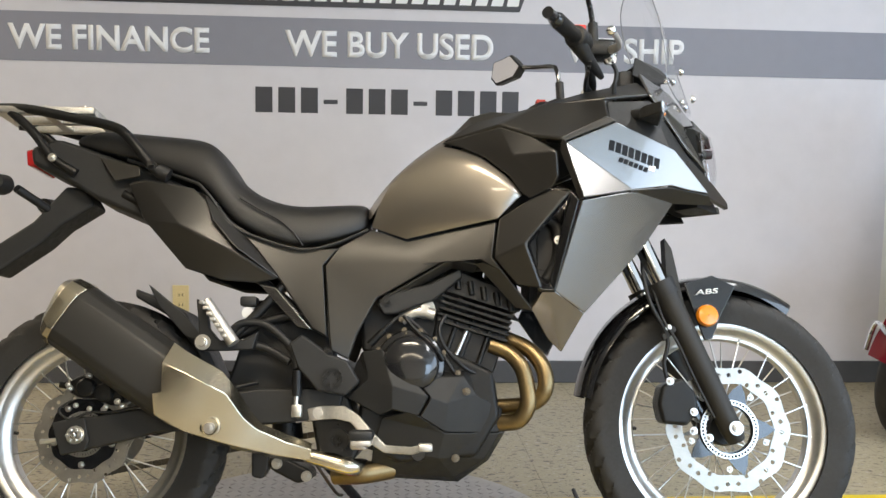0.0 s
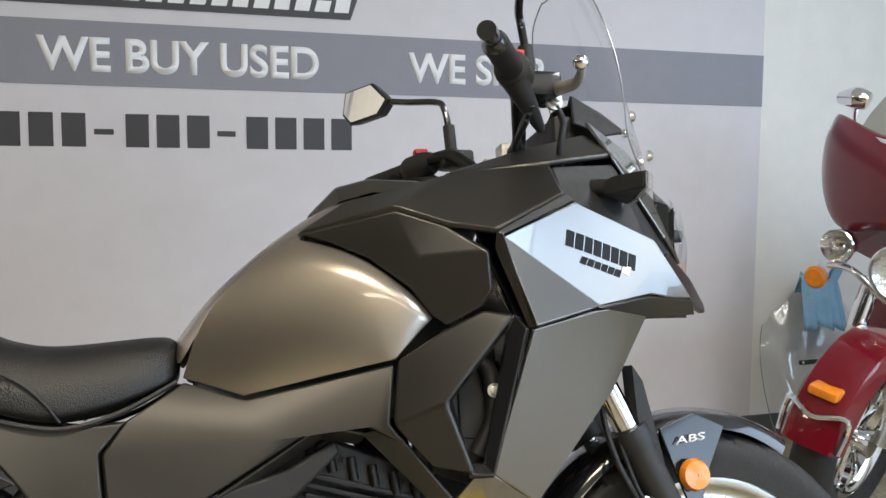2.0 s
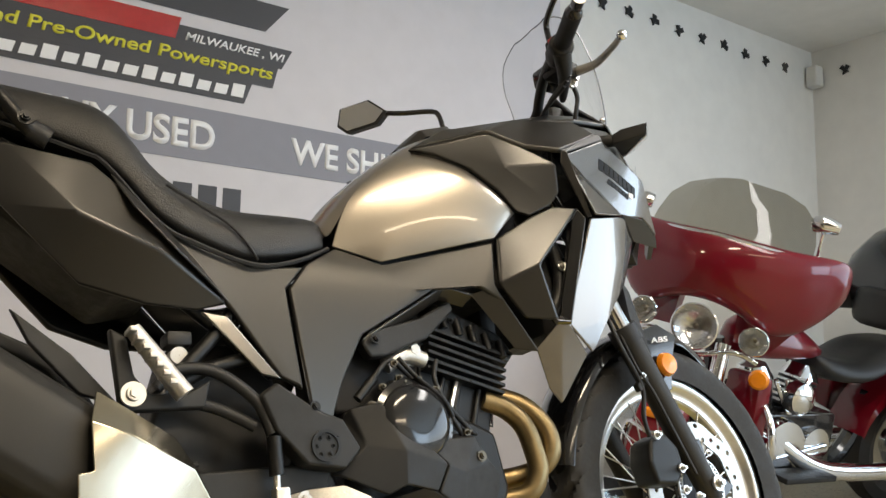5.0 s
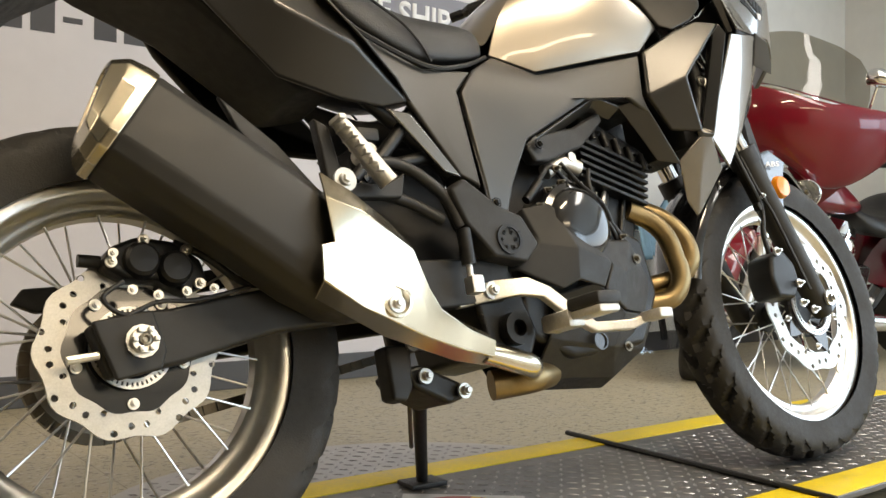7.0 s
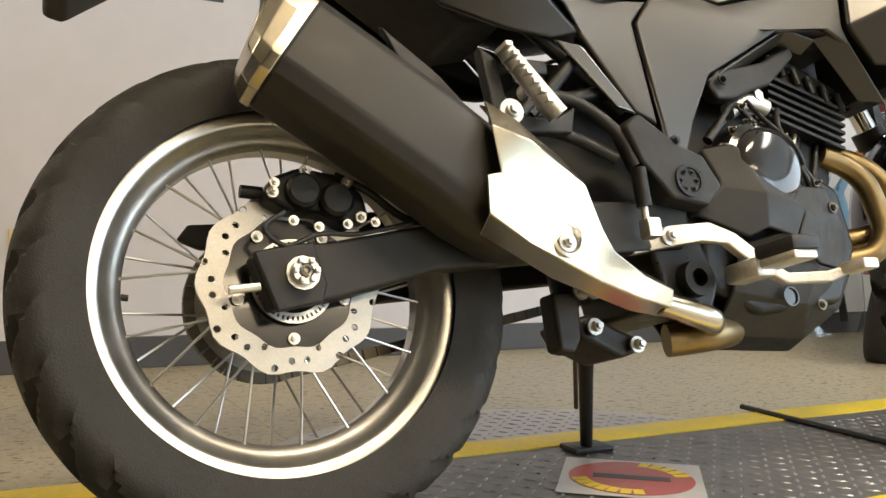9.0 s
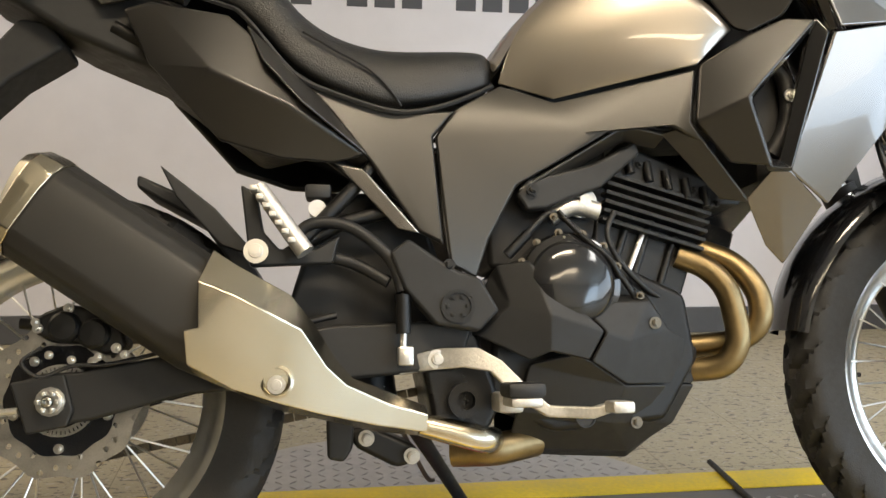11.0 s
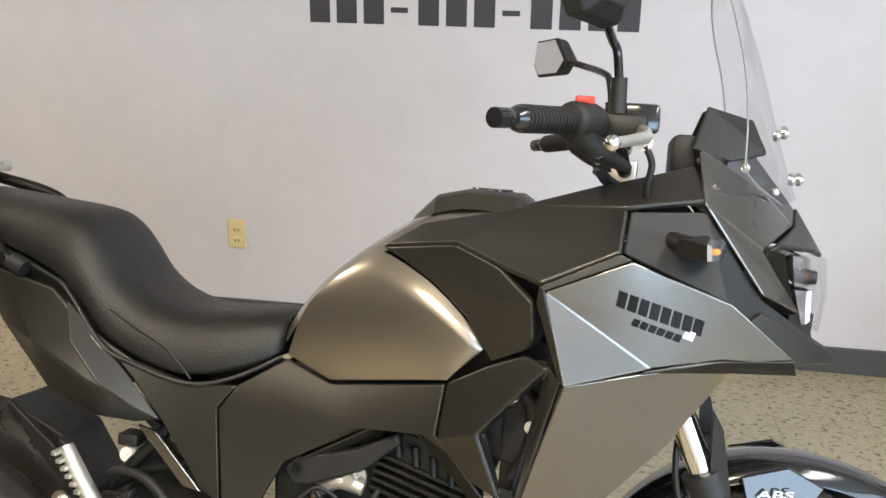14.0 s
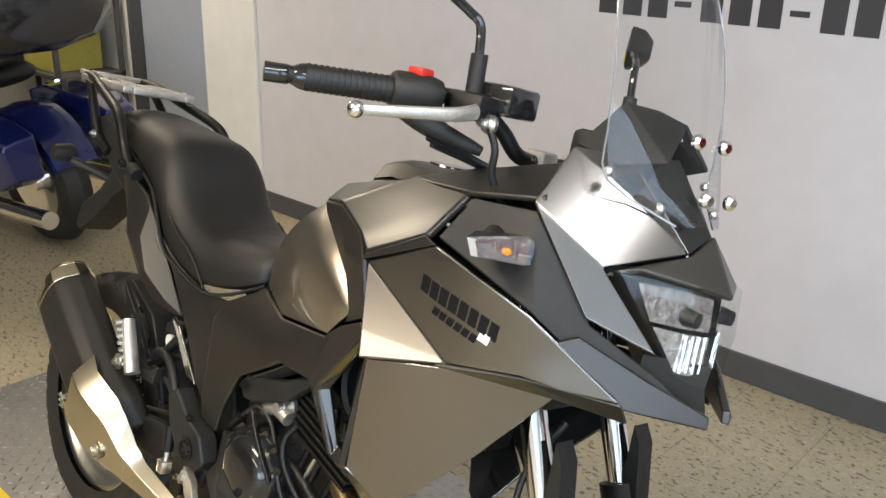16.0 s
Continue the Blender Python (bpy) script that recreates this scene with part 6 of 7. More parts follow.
# ---- touring motorcycles behind ----
def touring(name, label, paint, m, turn_deg, trunk=True):
    """A big touring motorcycle: fork-mounted fairing turned with the bars, chrome engine, bags and trunk."""
    top = tagged(empty(name, m), label, "motorcycle")
    S = pose(0, 0, 0, 0, 0, turn_deg)
    # the turned fairing tips with the raked fork
    lamp_at = Vector((0.225, 0, 0.862))
    T = S @ Matrix.Translation(lamp_at) @ pose(0, 0, 0, -5 if turn_deg else 0) @ Matrix.Diagonal((1, 1.0, 1, 1)) @ Matrix.Translation(-lamp_at)

    def fr(pname, bm, material, parent=top, lab="", smooth=40):
        on_fairing = pname in ("fairing", "fairing_wing", "windscreen", "screen_trim", "headlamp", "spot_lamp", "reflector", "lens", "bulb", "lamp_bar", "turn_signal")
        bmesh.ops.transform(bm, matrix=T if on_fairing else S, verts=bm.verts[:])
        return part(pname, bm, material, parent, lab, smooth)

    # batwing fairing: half outlines from the centre to the wing tips
    rings = []
    for y, x, z0, z1 in ((-0.480, -0.09, 1.085, 1.195), (-0.455, -0.02, 1.030, 1.240), (-0.37, 0.07, 0.915, 1.240), (-0.26, 0.14, 0.860, 1.235), (-0.13, 0.21, 0.950, 1.245), (0, 0.235, 0.970, 1.250), (0.13, 0.21, 0.950, 1.245), (0.26, 0.14, 0.860, 1.235), (0.37, 0.07, 0.915, 1.240), (0.455, -0.02, 1.030, 1.240), (0.480, -0.09, 1.085, 1.195)):
        d = 0.10 if abs(y) < 0.40 else 0.04
        rings.append([(x - d, y, z1 - 0.004), (x - d * 0.35, y, z1), (x, y, z1 - 0.045), (x + 0.02, y, (z0 + z1) / 2), (x, y, z0 + 0.03), (x - d * 0.4, y, z0), (x - d, y, z0 + 0.01)])
    fairing = finish(fr("fairing", loft(rings), paint, lab="glossy batwing fairing"), subsurf=2)
    for s in (-1, 1):
        bm = loft([[(0.10, s * 0.12, 0.95), (0.02, s * 0.34, 0.92), (-0.05, s * 0.33, 0.92), (0.0, s * 0.12, 0.95)], [(0.08, s * 0.13, 0.82), (-0.01, s * 0.26, 0.80), (-0.06, s * 0.25, 0.80), (0.0, s * 0.13, 0.82)]])
        fr("fairing_wing", bm, paint, fairing)
    # smoked screen with its chrome strip
    rings = []
    for z, w, x in ((1.235, 0.33, 0.19), (1.29, 0.325, 0.155), (1.37, 0.30, 0.115), (1.43, 0.24, 0.085), (1.465, 0.15, 0.07)):
        rings.append([(x - 0.16 * (abs(u) ** 2), w * u, z - 0.02 * abs(u)) for u in [-1 + k / 5 for k in range(11)]])
    sc = fr("windscreen", loft(rings, close=False, caps=False), M_SMOKE, fairing, "smoked windscreen", 60)
    sc.visible_shadow = False
    fr("screen_trim", sweep([(p[0] + 0.006, p[1], p[2] - 0.004) for p in rings[0]], 0.010, 8, 3), M_CHROME, fairing, "chrome screen strip")
    # lamps
    for y, r, pname in ((0, 0.092, "headlamp"), (-0.225, 0.056, "spot_lamp"), (0.225, 0.056, "spot_lamp")):
        bm = lathe([(0.07, r * 0.55), (0.03, r * 0.9), (0, r), (-0.012, r * 1.04), (-0.016, r * 0.98), (-0.006, r * 0.92)], (0, 0, 0), 36)
        turn = Matrix.Translation((0.225 if y == 0 else 0.18, y, 0.862)) @ pose(0, 0, 0, 0, 0, 90)
        bmesh.ops.transform(bm, matrix=turn, verts=bm.verts[:])
        body = fr(pname, bm, M_CHROME, lab="chrome lamp shell")
        bm = lathe([(0.045, 0.001), (0.040, r * 0.4), (0.018, r * 0.75), (-0.004, r * 0.93)], (0, 0, 0), 36)
        bmesh.ops.transform(bm, matrix=turn, verts=bm.verts[:])
        fr("reflector", bm, M_REFLECTOR, body, "bright reflector")
        bm = lathe([(-0.018, 0.001), (-0.016, r * 0.5), (-0.008, r * 0.94)], (0, 0, 0), 36)
        bmesh.ops.transform(bm, matrix=turn, verts=bm.verts[:])
        fr("lens", bm, M_LENS, body, "clear lens").visible_shadow = False
        bm = bmesh.new()
        bmesh.ops.create_uvsphere(bm, u_segments=12, v_segments=8, radius=r * 0.14, matrix=turn @ Matrix.Translation((0, 0.018, 0)))
        fr("bulb", bm, M_CHAIN, body)
    fr("lamp_bar", sweep([(0.15, -0.25, 0.775), (0.17, -0.16, 0.795), (0.185, 0, 0.745), (0.17, 0.16, 0.795), (0.15, 0.25, 0.775)], 0.012, 10, 6), M_CHROME, lab="chrome lamp bar")
    for s in (-1, 1):
        bm = lathe([(0.03, 0.001), (0.02, 0.035), (-0.005, 0.040), (-0.016, 0.030), (-0.018, 0.001)], (0, 0, 0), 24)
        bmesh.ops.transform(bm, matrix=Matrix.Translation((0.16, s * 0.275, 0.72)) @ pose(0, 0, 0, 0, 0, 90), verts=bm.verts[:])
        fr("turn_signal", bm, M_AMBER, lab="amber turn signal")
        leg = fr("fork_leg", sweep([(0.145, s * 0.105, 0.80), (0.20, s * 0.105, 0.64)], 0.031, 16), M_CHROME, lab="chrome fork cover")
        fr("slider", sweep([(0.198, s * 0.105, 0.645), (0.305, s * 0.105, 0.325)], [0.027, 0.029], 16), M_ALU, leg, "polished fork slider")
        fr("mirror_stem", sweep([(-0.08, s * 0.36, 1.18), (-0.07, s * 0.37, 1.29)], 0.007, 8), M_CHROME, lab="chrome mirror stem")
        fr("mirror", sweep([(-0.065, s * 0.33, 1.32), (-0.06, s * 0.37, 1.325), (-0.065, s * 0.43, 1.315)], [0.030, 0.040, 0.022], 12), M_CHROME, lab="chrome mirror back")
        fr("handlebar", sweep([(-0.05, s * 0.12, 1.05), (-0.10, s * 0.30, 1.12), (-0.25, s * 0.42, 1.05)], 0.014, 10), M_CHROME, lab="chrome handlebar")
        fr("grip", sweep([(-0.24, s * 0.415, 1.055), (-0.33, s * 0.45, 1.03)], 0.019, 12), M_BLACK)
    # front wheel and mudguard
    c = (0.31, 0, 0.32)
    hub = fr("front_wheel", lathe([(-0.07, 0.001), (-0.07, 0.05), (-0.03, 0.035), (0.03, 0.035), (0.07, 0.05), (0.07, 0.001)], c, 28), M_CHROME)
    fr("tyre", lathe([(-0.05, 0.20), (-0.066, 0.25), (-0.055, 0.30), (-0.03, 0.32), (0, 0.325), (0.03, 0.32), (0.055, 0.30), (0.066, 0.25), (0.05, 0.20)], c, 64, closed=True), M_RUBBER, hub, "black tyre")
    fr("rim", lathe([(-0.045, 0.20), (-0.048, 0.215), (-0.02, 0.19), (0.02, 0.19), (0.048, 0.215), (0.045, 0.20), (0.02, 0.175), (-0.02, 0.175)], c, 64, closed=True), M_CHROME, hub, "chrome rim")
    for k in range(9):
        a = 2 * math.pi * k / 9
        fr("spoke", sweep([(c[0] + 0.03 * math.cos(a), 0, c[2] + 0.03 * math.sin(a)), (c[0] + 0.19 * math.cos(a), 0, c[2] + 0.19 * math.sin(a))], 0.010, 8), M_CHROME, hub)
    rings = []
    for k in range(17):
        a = radians(15 + 170 * k / 16)
        rings.append([(c[0] + (0.352 + dr) * math.cos(a), 0.088 * u, c[2] + (0.352 + dr) * math.sin(a)) for u, dr in ((-1, -0.07), (-1, -0.03), (-0.8, 0.0), (0, 0.012), (0.8, 0.0), (1, -0.03), (1, -0.07))])
    mg = finish(fr("front_mudguard", loft(rings, close=False, caps=False), paint, lab="glossy deep front mudguard"), thick=0.004)
    fr("mudguard_lamp", box(c[0] + 0.24, c[0] + 0.30, -0.045, 0.045, c[2] + 0.235, c[2] + 0.265, 0.008), M_AMBER, mg, "amber lamp on the mudguard")
    fr("mudguard_rail", sweep([(c[0] + 0.33, -0.092, c[2] + 0.10), (c[0] + 0.30, -0.09, c[2] + 0.20), (c[0] + 0.335, 0, c[2] + 0.19), (c[0] + 0.30, 0.09, c[2] + 0.20), (c[0] + 0.33, 0.092, c[2] + 0.10)], 0.009, 8), M_CHROME, mg, "chrome mudguard rail")
    # body
    finish(part("fuel_tank", loft([[(x, -w, 0.72), (x, -w * 1.05, 0.78), (x, -w * 0.7, z - 0.02), (x, 0, z), (x, w * 0.7, z - 0.02), (x, w * 1.05, 0.78), (x, w, 0.72)] for x, w, z in ((-0.12, 0.06, 0.86), (-0.2, 0.14, 0.93), (-0.4, 0.16, 0.92), (-0.58, 0.11, 0.83), (-0.64, 0.08, 0.78))]), paint, top, "glossy fuel tank", 60), subsurf=1)
    finish(part("seat", loft([[(x, -w, z - 0.11), (x, -w * 1.05, z - 0.05), (x, -w * 0.7, z), (x, 0, z - 0.01), (x, w * 0.7, z), (x, w * 1.05, z - 0.05), (x, w, z - 0.11)] for x, w, z in ((-0.58, 0.09, 0.78), (-0.68, 0.16, 0.73), (-0.88, 0.20, 0.73), (-1.0, 0.19, 0.82), (-1.15, 0.17, 0.83), (-1.28, 0.15, 0.84))]), M_VINYL, top, "black leather two-up seat", 60), subsurf=2)
    part("frame", sweep([(-0.05, 0, 0.80), (-0.12, 0, 0.35), (-0.3, 0, 0.2), (-0.9, 0, 0.22), (-1.1, 0, 0.55)], 0.04, 10), M_GLOSSBLACK, top)
    part("crankcase", finish_box(-0.72, -0.22, -0.14, 0.14, 0.22, 0.50), M_GLOSSBLACK, top, "black engine case")
    part("primary_cover", lathe([(0.0, 0.13), (0.05, 0.12), (0.06, 0.001)], (-0.36, 0.14, 0.36), 32), M_CHROME, top, "chrome primary cover")
    for x, lean in ((-0.34, 12), (-0.56, -14)):
        bm = bmesh.new()
        for k in range(7):
            bmesh.ops.create_cone(bm, cap_ends=True, segments=24, radius1=0.085, radius2=0.085, depth=0.012, matrix=Matrix.Translation((x, 0, 0.47)) @ pose(0, 0, 0, 0, lean, 0) @ Matrix.Translation((0, 0, 0.024 * k)))
        part("cylinder", bm, M_ENGINE, top, "finned cylinder")
        bm = bmesh.new()
        bmesh.ops.create_cone(bm, cap_ends=True, segments=24, radius1=0.09, radius2=0.06, depth=0.06, matrix=Matrix.Translation((x, 0, 0.47)) @ pose(0, 0, 0, 0, lean, 0) @ Matrix.Translation((0, 0, 0.19)))
        part("rocker_cover", bm, M_CHROME, top, "chrome rocker cover")
    for k in range(4):
        x = -0.34 - 0.07 * k
        part("pushrod_tube", sweep([(-0.45 + 0.02 * k, 0.13, 0.44), (x, 0.10, 0.64)], 0.011, 10), M_CHROME, top, "chrome pushrod tube")
    part("horn_cover", lathe([(0.10, 0.075), (0.15, 0.070), (0.17, 0.045), (0.175, 0.001)], (-0.45, 0.02, 0.57), 28), M_CHROME, top, "chrome horn cover")
    part("cam_cover", lathe([(0.13, 0.085), (0.17, 0.080), (0.18, 0.001)], (-0.58, 0.0, 0.36), 28), M_CHROME, top, "chrome side cover")
    part("shift_rod", sweep([(-0.30, 0.20, 0.33), (-0.62, 0.18, 0.37)], 0.008, 8), M_CHROME, top, "chrome shift rod")
    for s in (-1, 1):
        part("crash_bar", sweep([(-0.10, s * 0.06, 0.62), (-0.08, s * 0.26, 0.60), (-0.06, s * 0.36, 0.50), (-0.08, s * 0.34, 0.36), (-0.14, s * 0.12, 0.26)], 0.016, 12, 6), M_CHROME, top, "chrome crash bar")
        part("lower_fairing", finish_box(-0.10, -0.02, s * 0.12, s * 0.30, 0.42, 0.70), paint, top)
        part("footboard", finish_box(-0.55, -0.25, s * 0.20, s * 0.32, 0.26, 0.285), M_BLACK, top)
        part("exhaust_pipe", sweep([(-0.35, s * 0.16, 0.38), (-0.6, s * 0.22, 0.27), (-1.2, s * 0.24, 0.26), (-1.75, s * 0.24, 0.28)], 0.040, 14), M_CHROME, top, "chrome exhaust")
        bag = finish(part("saddlebag", loft([[(x, s * 0.17, z0), (x, s * w, z0 + 0.02), (x, s * (w + 0.02), 0.60), (x, s * w, z1), (x, s * 0.17, z1 + 0.01)] for x, w, z0, z1 in ((-1.05, 0.28, 0.42, 0.64), (-1.20, 0.33, 0.36, 0.68), (-1.55, 0.34, 0.38, 0.66), (-1.68, 0.30, 0.44, 0.62))]), paint, top, "glossy saddlebag", 50), 0.012)
        part("bag_latch", finish_box(-1.10, -1.00, s * 0.285, s * 0.315, 0.60, 0.65), M_CHROME, bag, "chrome latch")
        part("bag_rail", sweep([(-1.0, s * 0.30, 0.34), (-0.98, s * 0.36, 0.45), (-1.02, s * 0.36, 0.62), (-1.1, s * 0.30, 0.66)], 0.012, 10), M_CHROME, top, "chrome bag guard")
    c = (-1.32, 0, 0.31)
    rw = part("rear_wheel", lathe([(-0.07, 0.001), (-0.07, 0.05), (0.07, 0.05), (0.07, 0.001)], c, 24), M_CHROME, top)
    part("tyre", lathe([(-0.06, 0.19), (-0.078, 0.24), (-0.06, 0.29), (0, 0.315), (0.06, 0.29), (0.078, 0.24), (0.06, 0.19)], c, 56, closed=True), M_RUBBER, rw)
    part("rim", lathe([(-0.06, 0.19), (-0.02, 0.17), (0.02, 0.17), (0.06, 0.19), (0.03, 0.05), (-0.03, 0.05)], c, 48, closed=True), M_CHROME, rw)
    rings = []
    for k in range(13):
        a = radians(20 + 150 * k / 12)
        rings.append([(c[0] - 0.345 * math.cos(a), 0.11 * u, c[2] + (0.345 + dr) * math.sin(a)) for u, dr in ((-1, -0.06), (-0.9, 0), (0, 0.015), (0.9, 0), (1, -0.06))])
    finish(part("rear_mudguard", loft(rings, close=False, caps=False), paint, top, "glossy rear mudguard"), thick=0.004)
    if trunk:
        tp = finish(part("trunk", loft([[(x, -w, 0.93), (x, -w * 1.04, z * 0.5 + 0.47), (x, -w * 0.8, z - 0.03), (x, 0, z), (x, w * 0.8, z - 0.03), (x, w * 1.04, z * 0.5 + 0.47), (x, w, 0.93)] for x, w, z in ((-1.08, 0.24, 1.12), (-1.16, 0.32, 1.30), (-1.38, 0.37, 1.44), (-1.64, 0.36, 1.42), (-1.80, 0.27, 1.25))]), M_GLOSSBLACK, top, "black luggage trunk with a padded backrest", 60), subsurf=1)
        finish(part("backrest", loft([[(-1.13, -0.18 * f, z), (-1.07, -0.15 * f, z), (-1.05, 0, z), (-1.07, 0.15 * f, z), (-1.13, 0.18 * f, z), (-1.16, 0, z)] for z, f in ((0.86, 0.9), (0.90, 1.1), (1.02, 1.1), (1.06, 0.9))]), M_VINYL, tp, "black padded backrest", 60), subsurf=1)
        for s in (-1, 1):
            sp = part("speaker_pod", finish_box(-1.20, -1.06, s * 0.20, s * 0.32, 0.92, 1.04), M_BLACK, tp, "black speaker pod")
            for k in range(4):
                part("louvre", sweep([(-1.055, s * (0.215 + 0.025 * k), 0.95), (-1.055, s * (0.225 + 0.025 * k), 1.02)], 0.006, 8), M_CHROME, sp, "chrome louvre")
        for k in range(2):
            part("letter_bar", box(-1.40 - 0.09 * k, -1.37 - 0.09 * k, 0.298, 0.306, 1.08, 1.13), M_LETTER, tp, "plain pale bar")
    part("side_stand", sweep([(-0.35, 0.10, 0.20), (-0.30, 0.26, 0.08)], 0.012, 8), M_CHROME, top)
    return top


def finish_box(x0, x1, y0, y1, z0, z1):
    return box(x0, x1, min(y0, y1), max(y0, y1), z0, z1, 0.02 if min(abs(x1 - x0), abs(y1 - y0), abs(z1 - z0)) > 0.05 else 0.005)


touring("touring_motorcycle", "maroon touring motorcycle with chrome lamps and black trunk", M_RED, pose(2.78, 3.20, 0.0) @ pose(0, 0, 0, 0, 0, 172) @ pose(0, 0, 0, -15), 32)
touring("touring_motorcycle", "dark blue touring motorcycle with black trunk beside a shelf", M_BLUE, pose(-3.74, 2.66, 0.0) @ pose(0, 0, 0, 0, 0, 186) @ pose(0, 0, 0, -8), 0)

# ---- west end: pillar, door, shelf ----
structure("pillar", box(-2.62, -2.152, WALL_Y - 0.02, WALL_Y + 0.3, 0, CEIL, 0.004), M_WHITE, "white painted pillar beside the banner", "pillar")
structure("wall_northwest", box(WEST, -3.42, WALL_Y, WALL_Y + 0.15, 0, CEIL), M_WHITE, "off-white painted wall", "wall")
structure("wall_over_door", box(-3.42, -2.62, WALL_Y, WALL_Y + 0.15, 2.1, CEIL), M_WHITE, "off-white wall over the door", "wall")
door = tagged(mesh_object("door_1", box(-3.38, -2.64, WALL_Y + 0.05, WALL_Y + 0.09, 0.005, 2.09, 0.004), mat("blue_grey_door", (0.34, 0.38, 0.46), 0.45, 0, 3, 0.06)), "blue-grey painted metal door", "door", kind="structure")
part("door_frame", box(-3.42, -3.38, WALL_Y - 0.02, WALL_Y + 0.15, 0, 2.1, 0.004), M_BASE, door)
shelf = tagged(empty("shelf_unit", pose(-4.1, 3.55, 0)), "dark metal shelf unit against the wall", "shelf")
for x in (-0.62, 0.60):
    for y in (-0.2, 0.2):
        part("post", box(x, x + 0.03, y - 0.015, y + 0.015, 0, 1.5, 0.003), M_BASE, shelf)
for z in (0.10, 0.55, 1.0, 1.45):
    part("shelf_board", box(-0.62, 0.63, -0.21, 0.21, z, z + 0.025, 0.003), M_BASE, shelf)
carton = tagged(mesh_object("carton", box(-4.0, -3.62, 3.38, 3.70, 0.577, 0.86, 0.006), mat("olive_yellow_card", (0.42, 0.38, 0.08), 0.7, 0, 5, 0.1)), "olive yellow cardboard carton on the shelf", "carton")
part("green_tape", box(-4.002, -3.618, 3.377, 3.39, 0.80, 0.83), mat("green_tape", (0.25, 0.60, 0.06), 0.5, 0, 9, 0.05), carton, "bright green tape")
tagged(mesh_object("black_crate", box(-4.60, -4.06, 3.37, 3.72, 0.577, 0.92, 0.01), M_BLACK), "black plastic crate on the shelf", "crate")
tagged(mesh_object("black_crate", box(-4.5, -3.7, 3.37, 3.72, 1.027, 1.36, 0.01), M_PLASTIC), "long black plastic crate on the upper shelf", "crate")

# ---- high on the walls: a string of dark pennants, the detector ----
def pennant(x, y, z, turn):
    bm = bmesh.new()
    prism([(-0.035, 0.01), (-0.012, 0.028), (0.0, 0.012), (0.014, 0.030), (0.036, 0.012), (0.012, -0.012), (0.016, -0.036), (-0.012, -0.024), (-0.030, -0.030), (-0.016, -0.008)], -0.004, 0.004, bm)
    ob = mesh_object("wall_ornament", bm, M_BLACK)
    ob.matrix_world = Matrix.Translation((x, y, z)) @ turn
    return tagged(ob, "small black star ornament pinned high on the wall", "ornament", "ornaments along the wall")
for k in range(10):
    pennant(4.68 - 0.21 * k, WALL_Y - 0.006, 2.575 - 0.004 * (k % 3), pose(0, 0, 0, 0, 25 * (k % 4), 0))
for k in range(6):
    pennant(EAST - 0.006, 3.57 - 0.38 * k, 2.57, pose(0, 0, 0, 0, 0, 90) @ pose(0, 0, 0, 0, 30 * k, 0))
det = tagged(mesh_object("alarm_detector", box(4.90, 4.985, 3.71, 3.79, 2.48, 2.62, 0.012), M_WHITEPLASTIC), "white plastic alarm detector in the corner", "detector")

# ---- floor stickers and things beside ----
st = tagged(empty("floor_sticker", pose(0.345, 1.975, PLATE_Z + 0.0022) @ pose(0, 0, 0, 0, 0, -40)), "grey square sticker with a red disc and yellow bars", "sticker")
part("sheet", box(-0.11, 0.11, -0.11, 0.11, 0, 0.0008), M_GREYSHEET, st)
bm = bmesh.new()
bmesh.ops.create_cone(bm, cap_ends=True, segments=40, radius1=0.098, radius2=0.098, depth=0.0006, matrix=Matrix.Translation((0, 0, 0.0013)))
part("red_disc", bm, M_STICKRED, st, "faded red disc")
part("dark_stroke", box(-0.06, 0.06, -0.012, 0.012, 0.0017, 0.0021), M_INK, st)
for k in range(12):
    a = radians(200 + 13 * k) if k < 7 else radians(20 + 14 * (k - 7))
    bm = box(-0.008, 0.008, -0.013, 0.013, 0.0017, 0.0022)
    bmesh.ops.transform(bm, matrix=pose(0.083 * math.cos(a), 0.083 * math.sin(a), 0, 0, 0, math.degrees(a) - 90), verts=bm.verts[:])
    part("yellow_bar", bm, M_YELLOW, st)

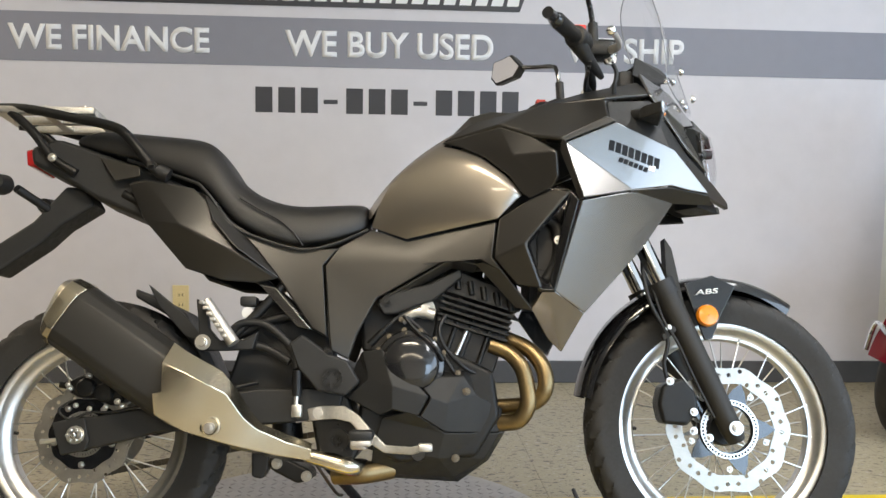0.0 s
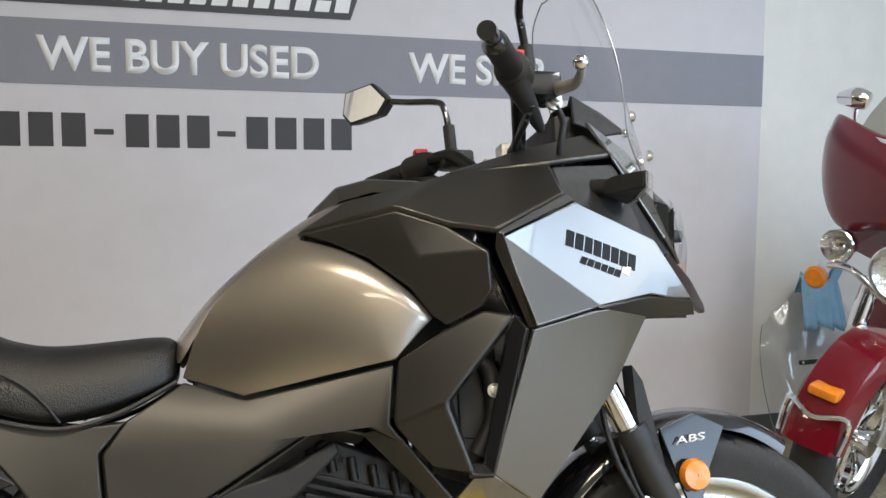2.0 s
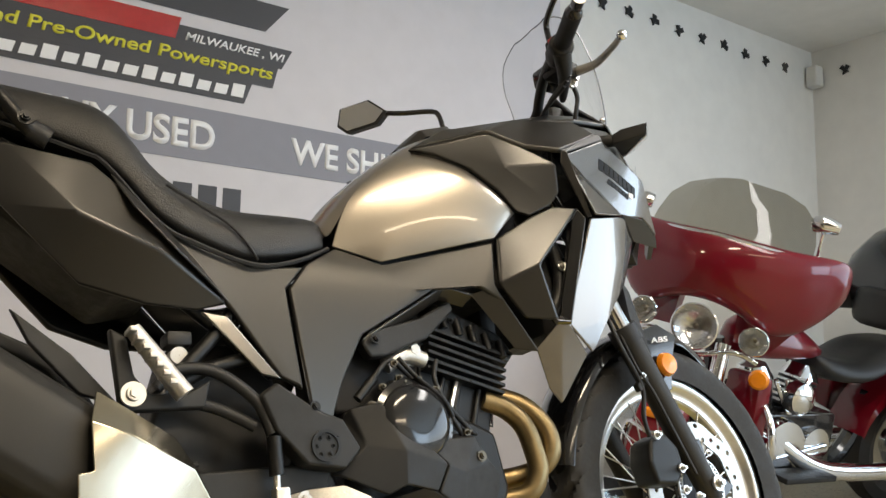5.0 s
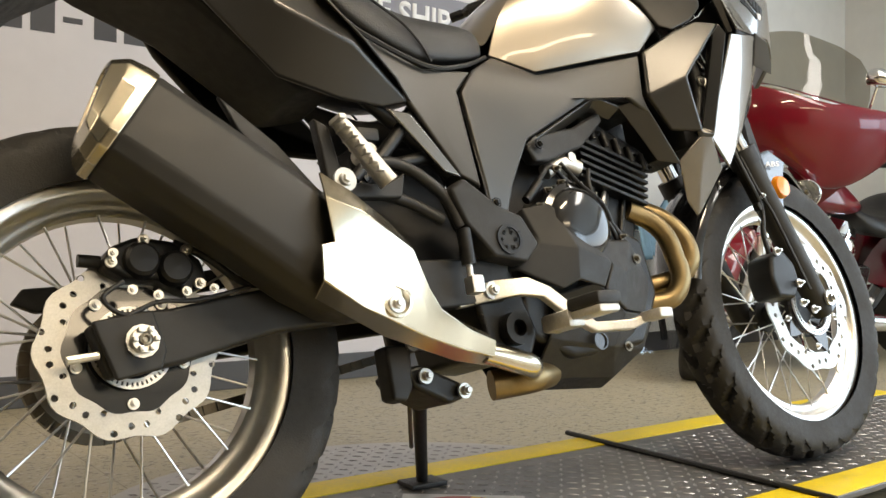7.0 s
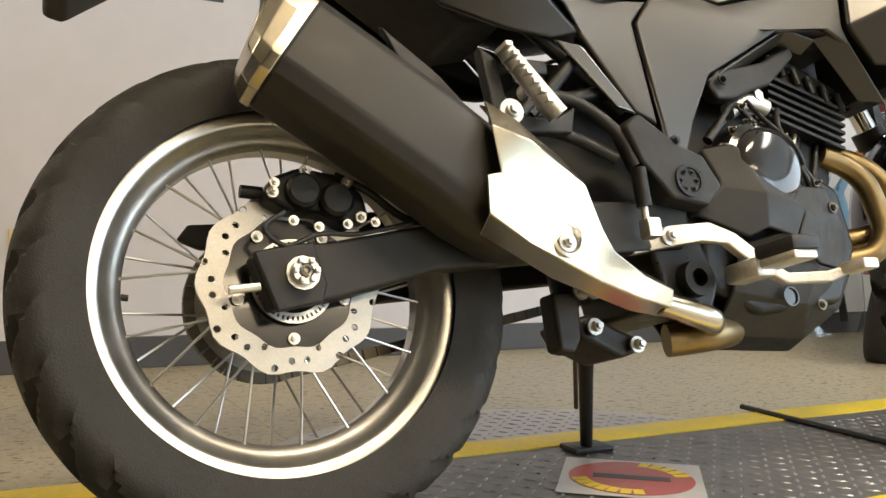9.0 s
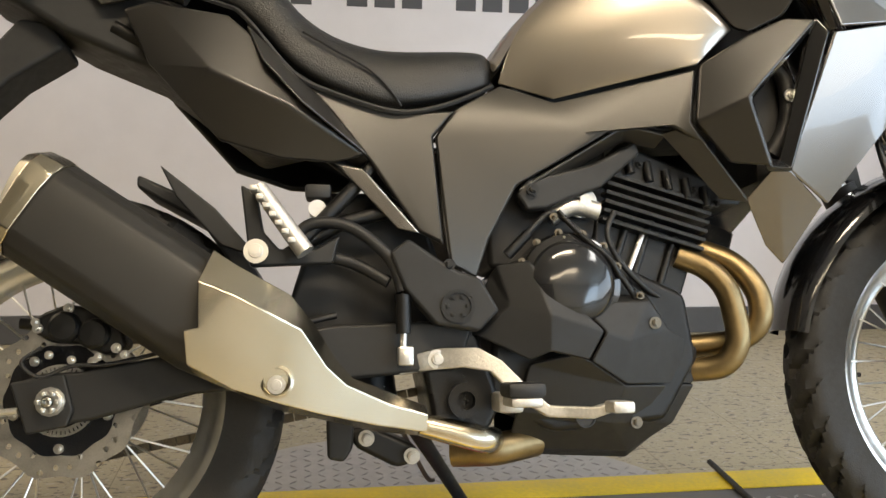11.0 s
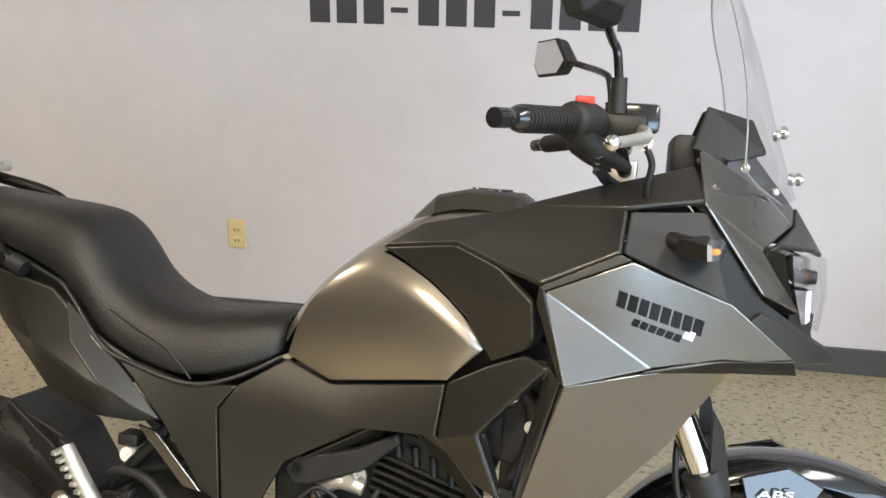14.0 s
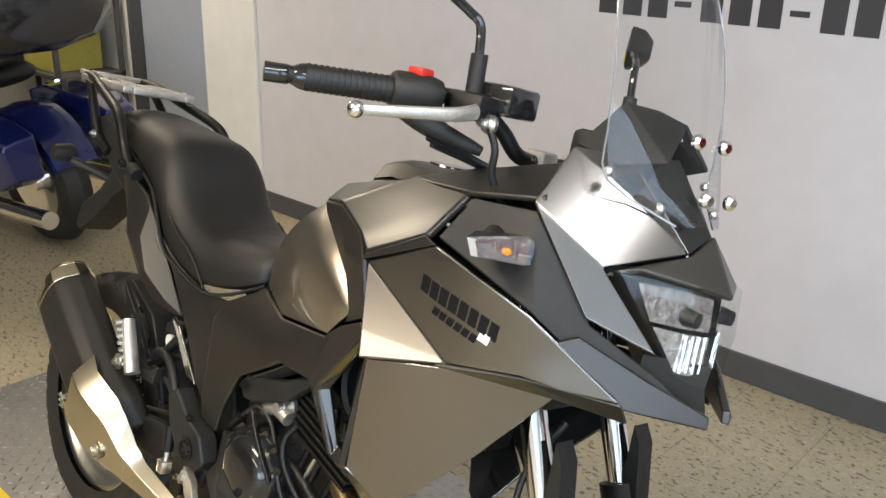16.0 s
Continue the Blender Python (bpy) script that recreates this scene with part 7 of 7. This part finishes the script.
# ---- a spare screen leaning on the wall, with a rag over it ----
def spare_screen():
    ob = tagged(empty("spare_windscreen", pose(2.98, WALL_Y - 0.16, 0.012) @ pose(0, 0, 0, -12)), "clear plastic spare windscreen leaning on the wall", "windscreen")
    rings = []
    for z, w in ((0.0, 0.20), (0.10, 0.24), (0.28, 0.265), (0.44, 0.255), (0.56, 0.20), (0.62, 0.11)):
        rings.append([(w * u, 0.06 * u * u, z) for u in [-1 + k / 6 for k in range(13)]])
    pane = finish(part("pane", loft(rings, close=False, caps=False), M_SCREEN, ob, "clear plastic pane", 60), thick=0.004)
    pane.visible_shadow = False
    edge = [r[0] for r in rings] + list(rings[-1][1:]) + [r[12] for r in rings[-2::-1]]
    tube("pane_edge", edge, 0.002, M_LENSEDGE, ob, "bright cut edge", 6, 3)
    part("bracket_bar", box(-0.13, 0.13, -0.018, -0.004, 0.318, 0.338, 0.004), M_BLACK, ob, "black steel bracket bar")
    part("bracket_leg", box(-0.022, 0.022, -0.016, -0.004, 0.06, 0.318, 0.004), M_BLACK, ob, "black steel bracket leg")
    for x in (-0.118, 0.118):
        disc_bolt("bracket_bolt", x, -0.018, 0.328, 0.006, M_ALU, ob, 0.004)
spare_screen()


def blue_rag():
    """A folded cloth hung over the screen's top edge."""
    rnd = random.Random(5)
    rings = []
    for j in range(15):
        v = j / 14
        z = 0.640 - 0.20 * (v - 0.45) / 0.55 if v > 0.45 else 0.640 - 0.16 * (0.45 - v)
        y = WALL_Y - 0.07 - 0.07 * v
        row = []
        for i in range(17):
            u = i / 16
            fold = 0.012 * math.sin(u * 15 + v * 2.2) + 0.007 * math.sin(u * 31 + 1.3 - v * 4) + rnd.uniform(-0.002, 0.002)
            row.append((2.92 + 0.15 * (u - 0.5) * (1 + 0.35 * v) + 0.02 * v, y + fold, z + 0.05 + 0.6 * fold - 0.05 * v * abs(u - 0.4)))
        rings.append(row)
    bm = loft(rings, close=False, caps=False)
    return tagged(finish(mesh_object("cleaning_rag", bm, mat("blue_cloth", (0.22, 0.40, 0.55), 0.9, 0, 20, 0.15, 0.5, 500)), thick=0.003), "pale blue cloth rag draped over the spare windscreen", "rag")
blue_rag()
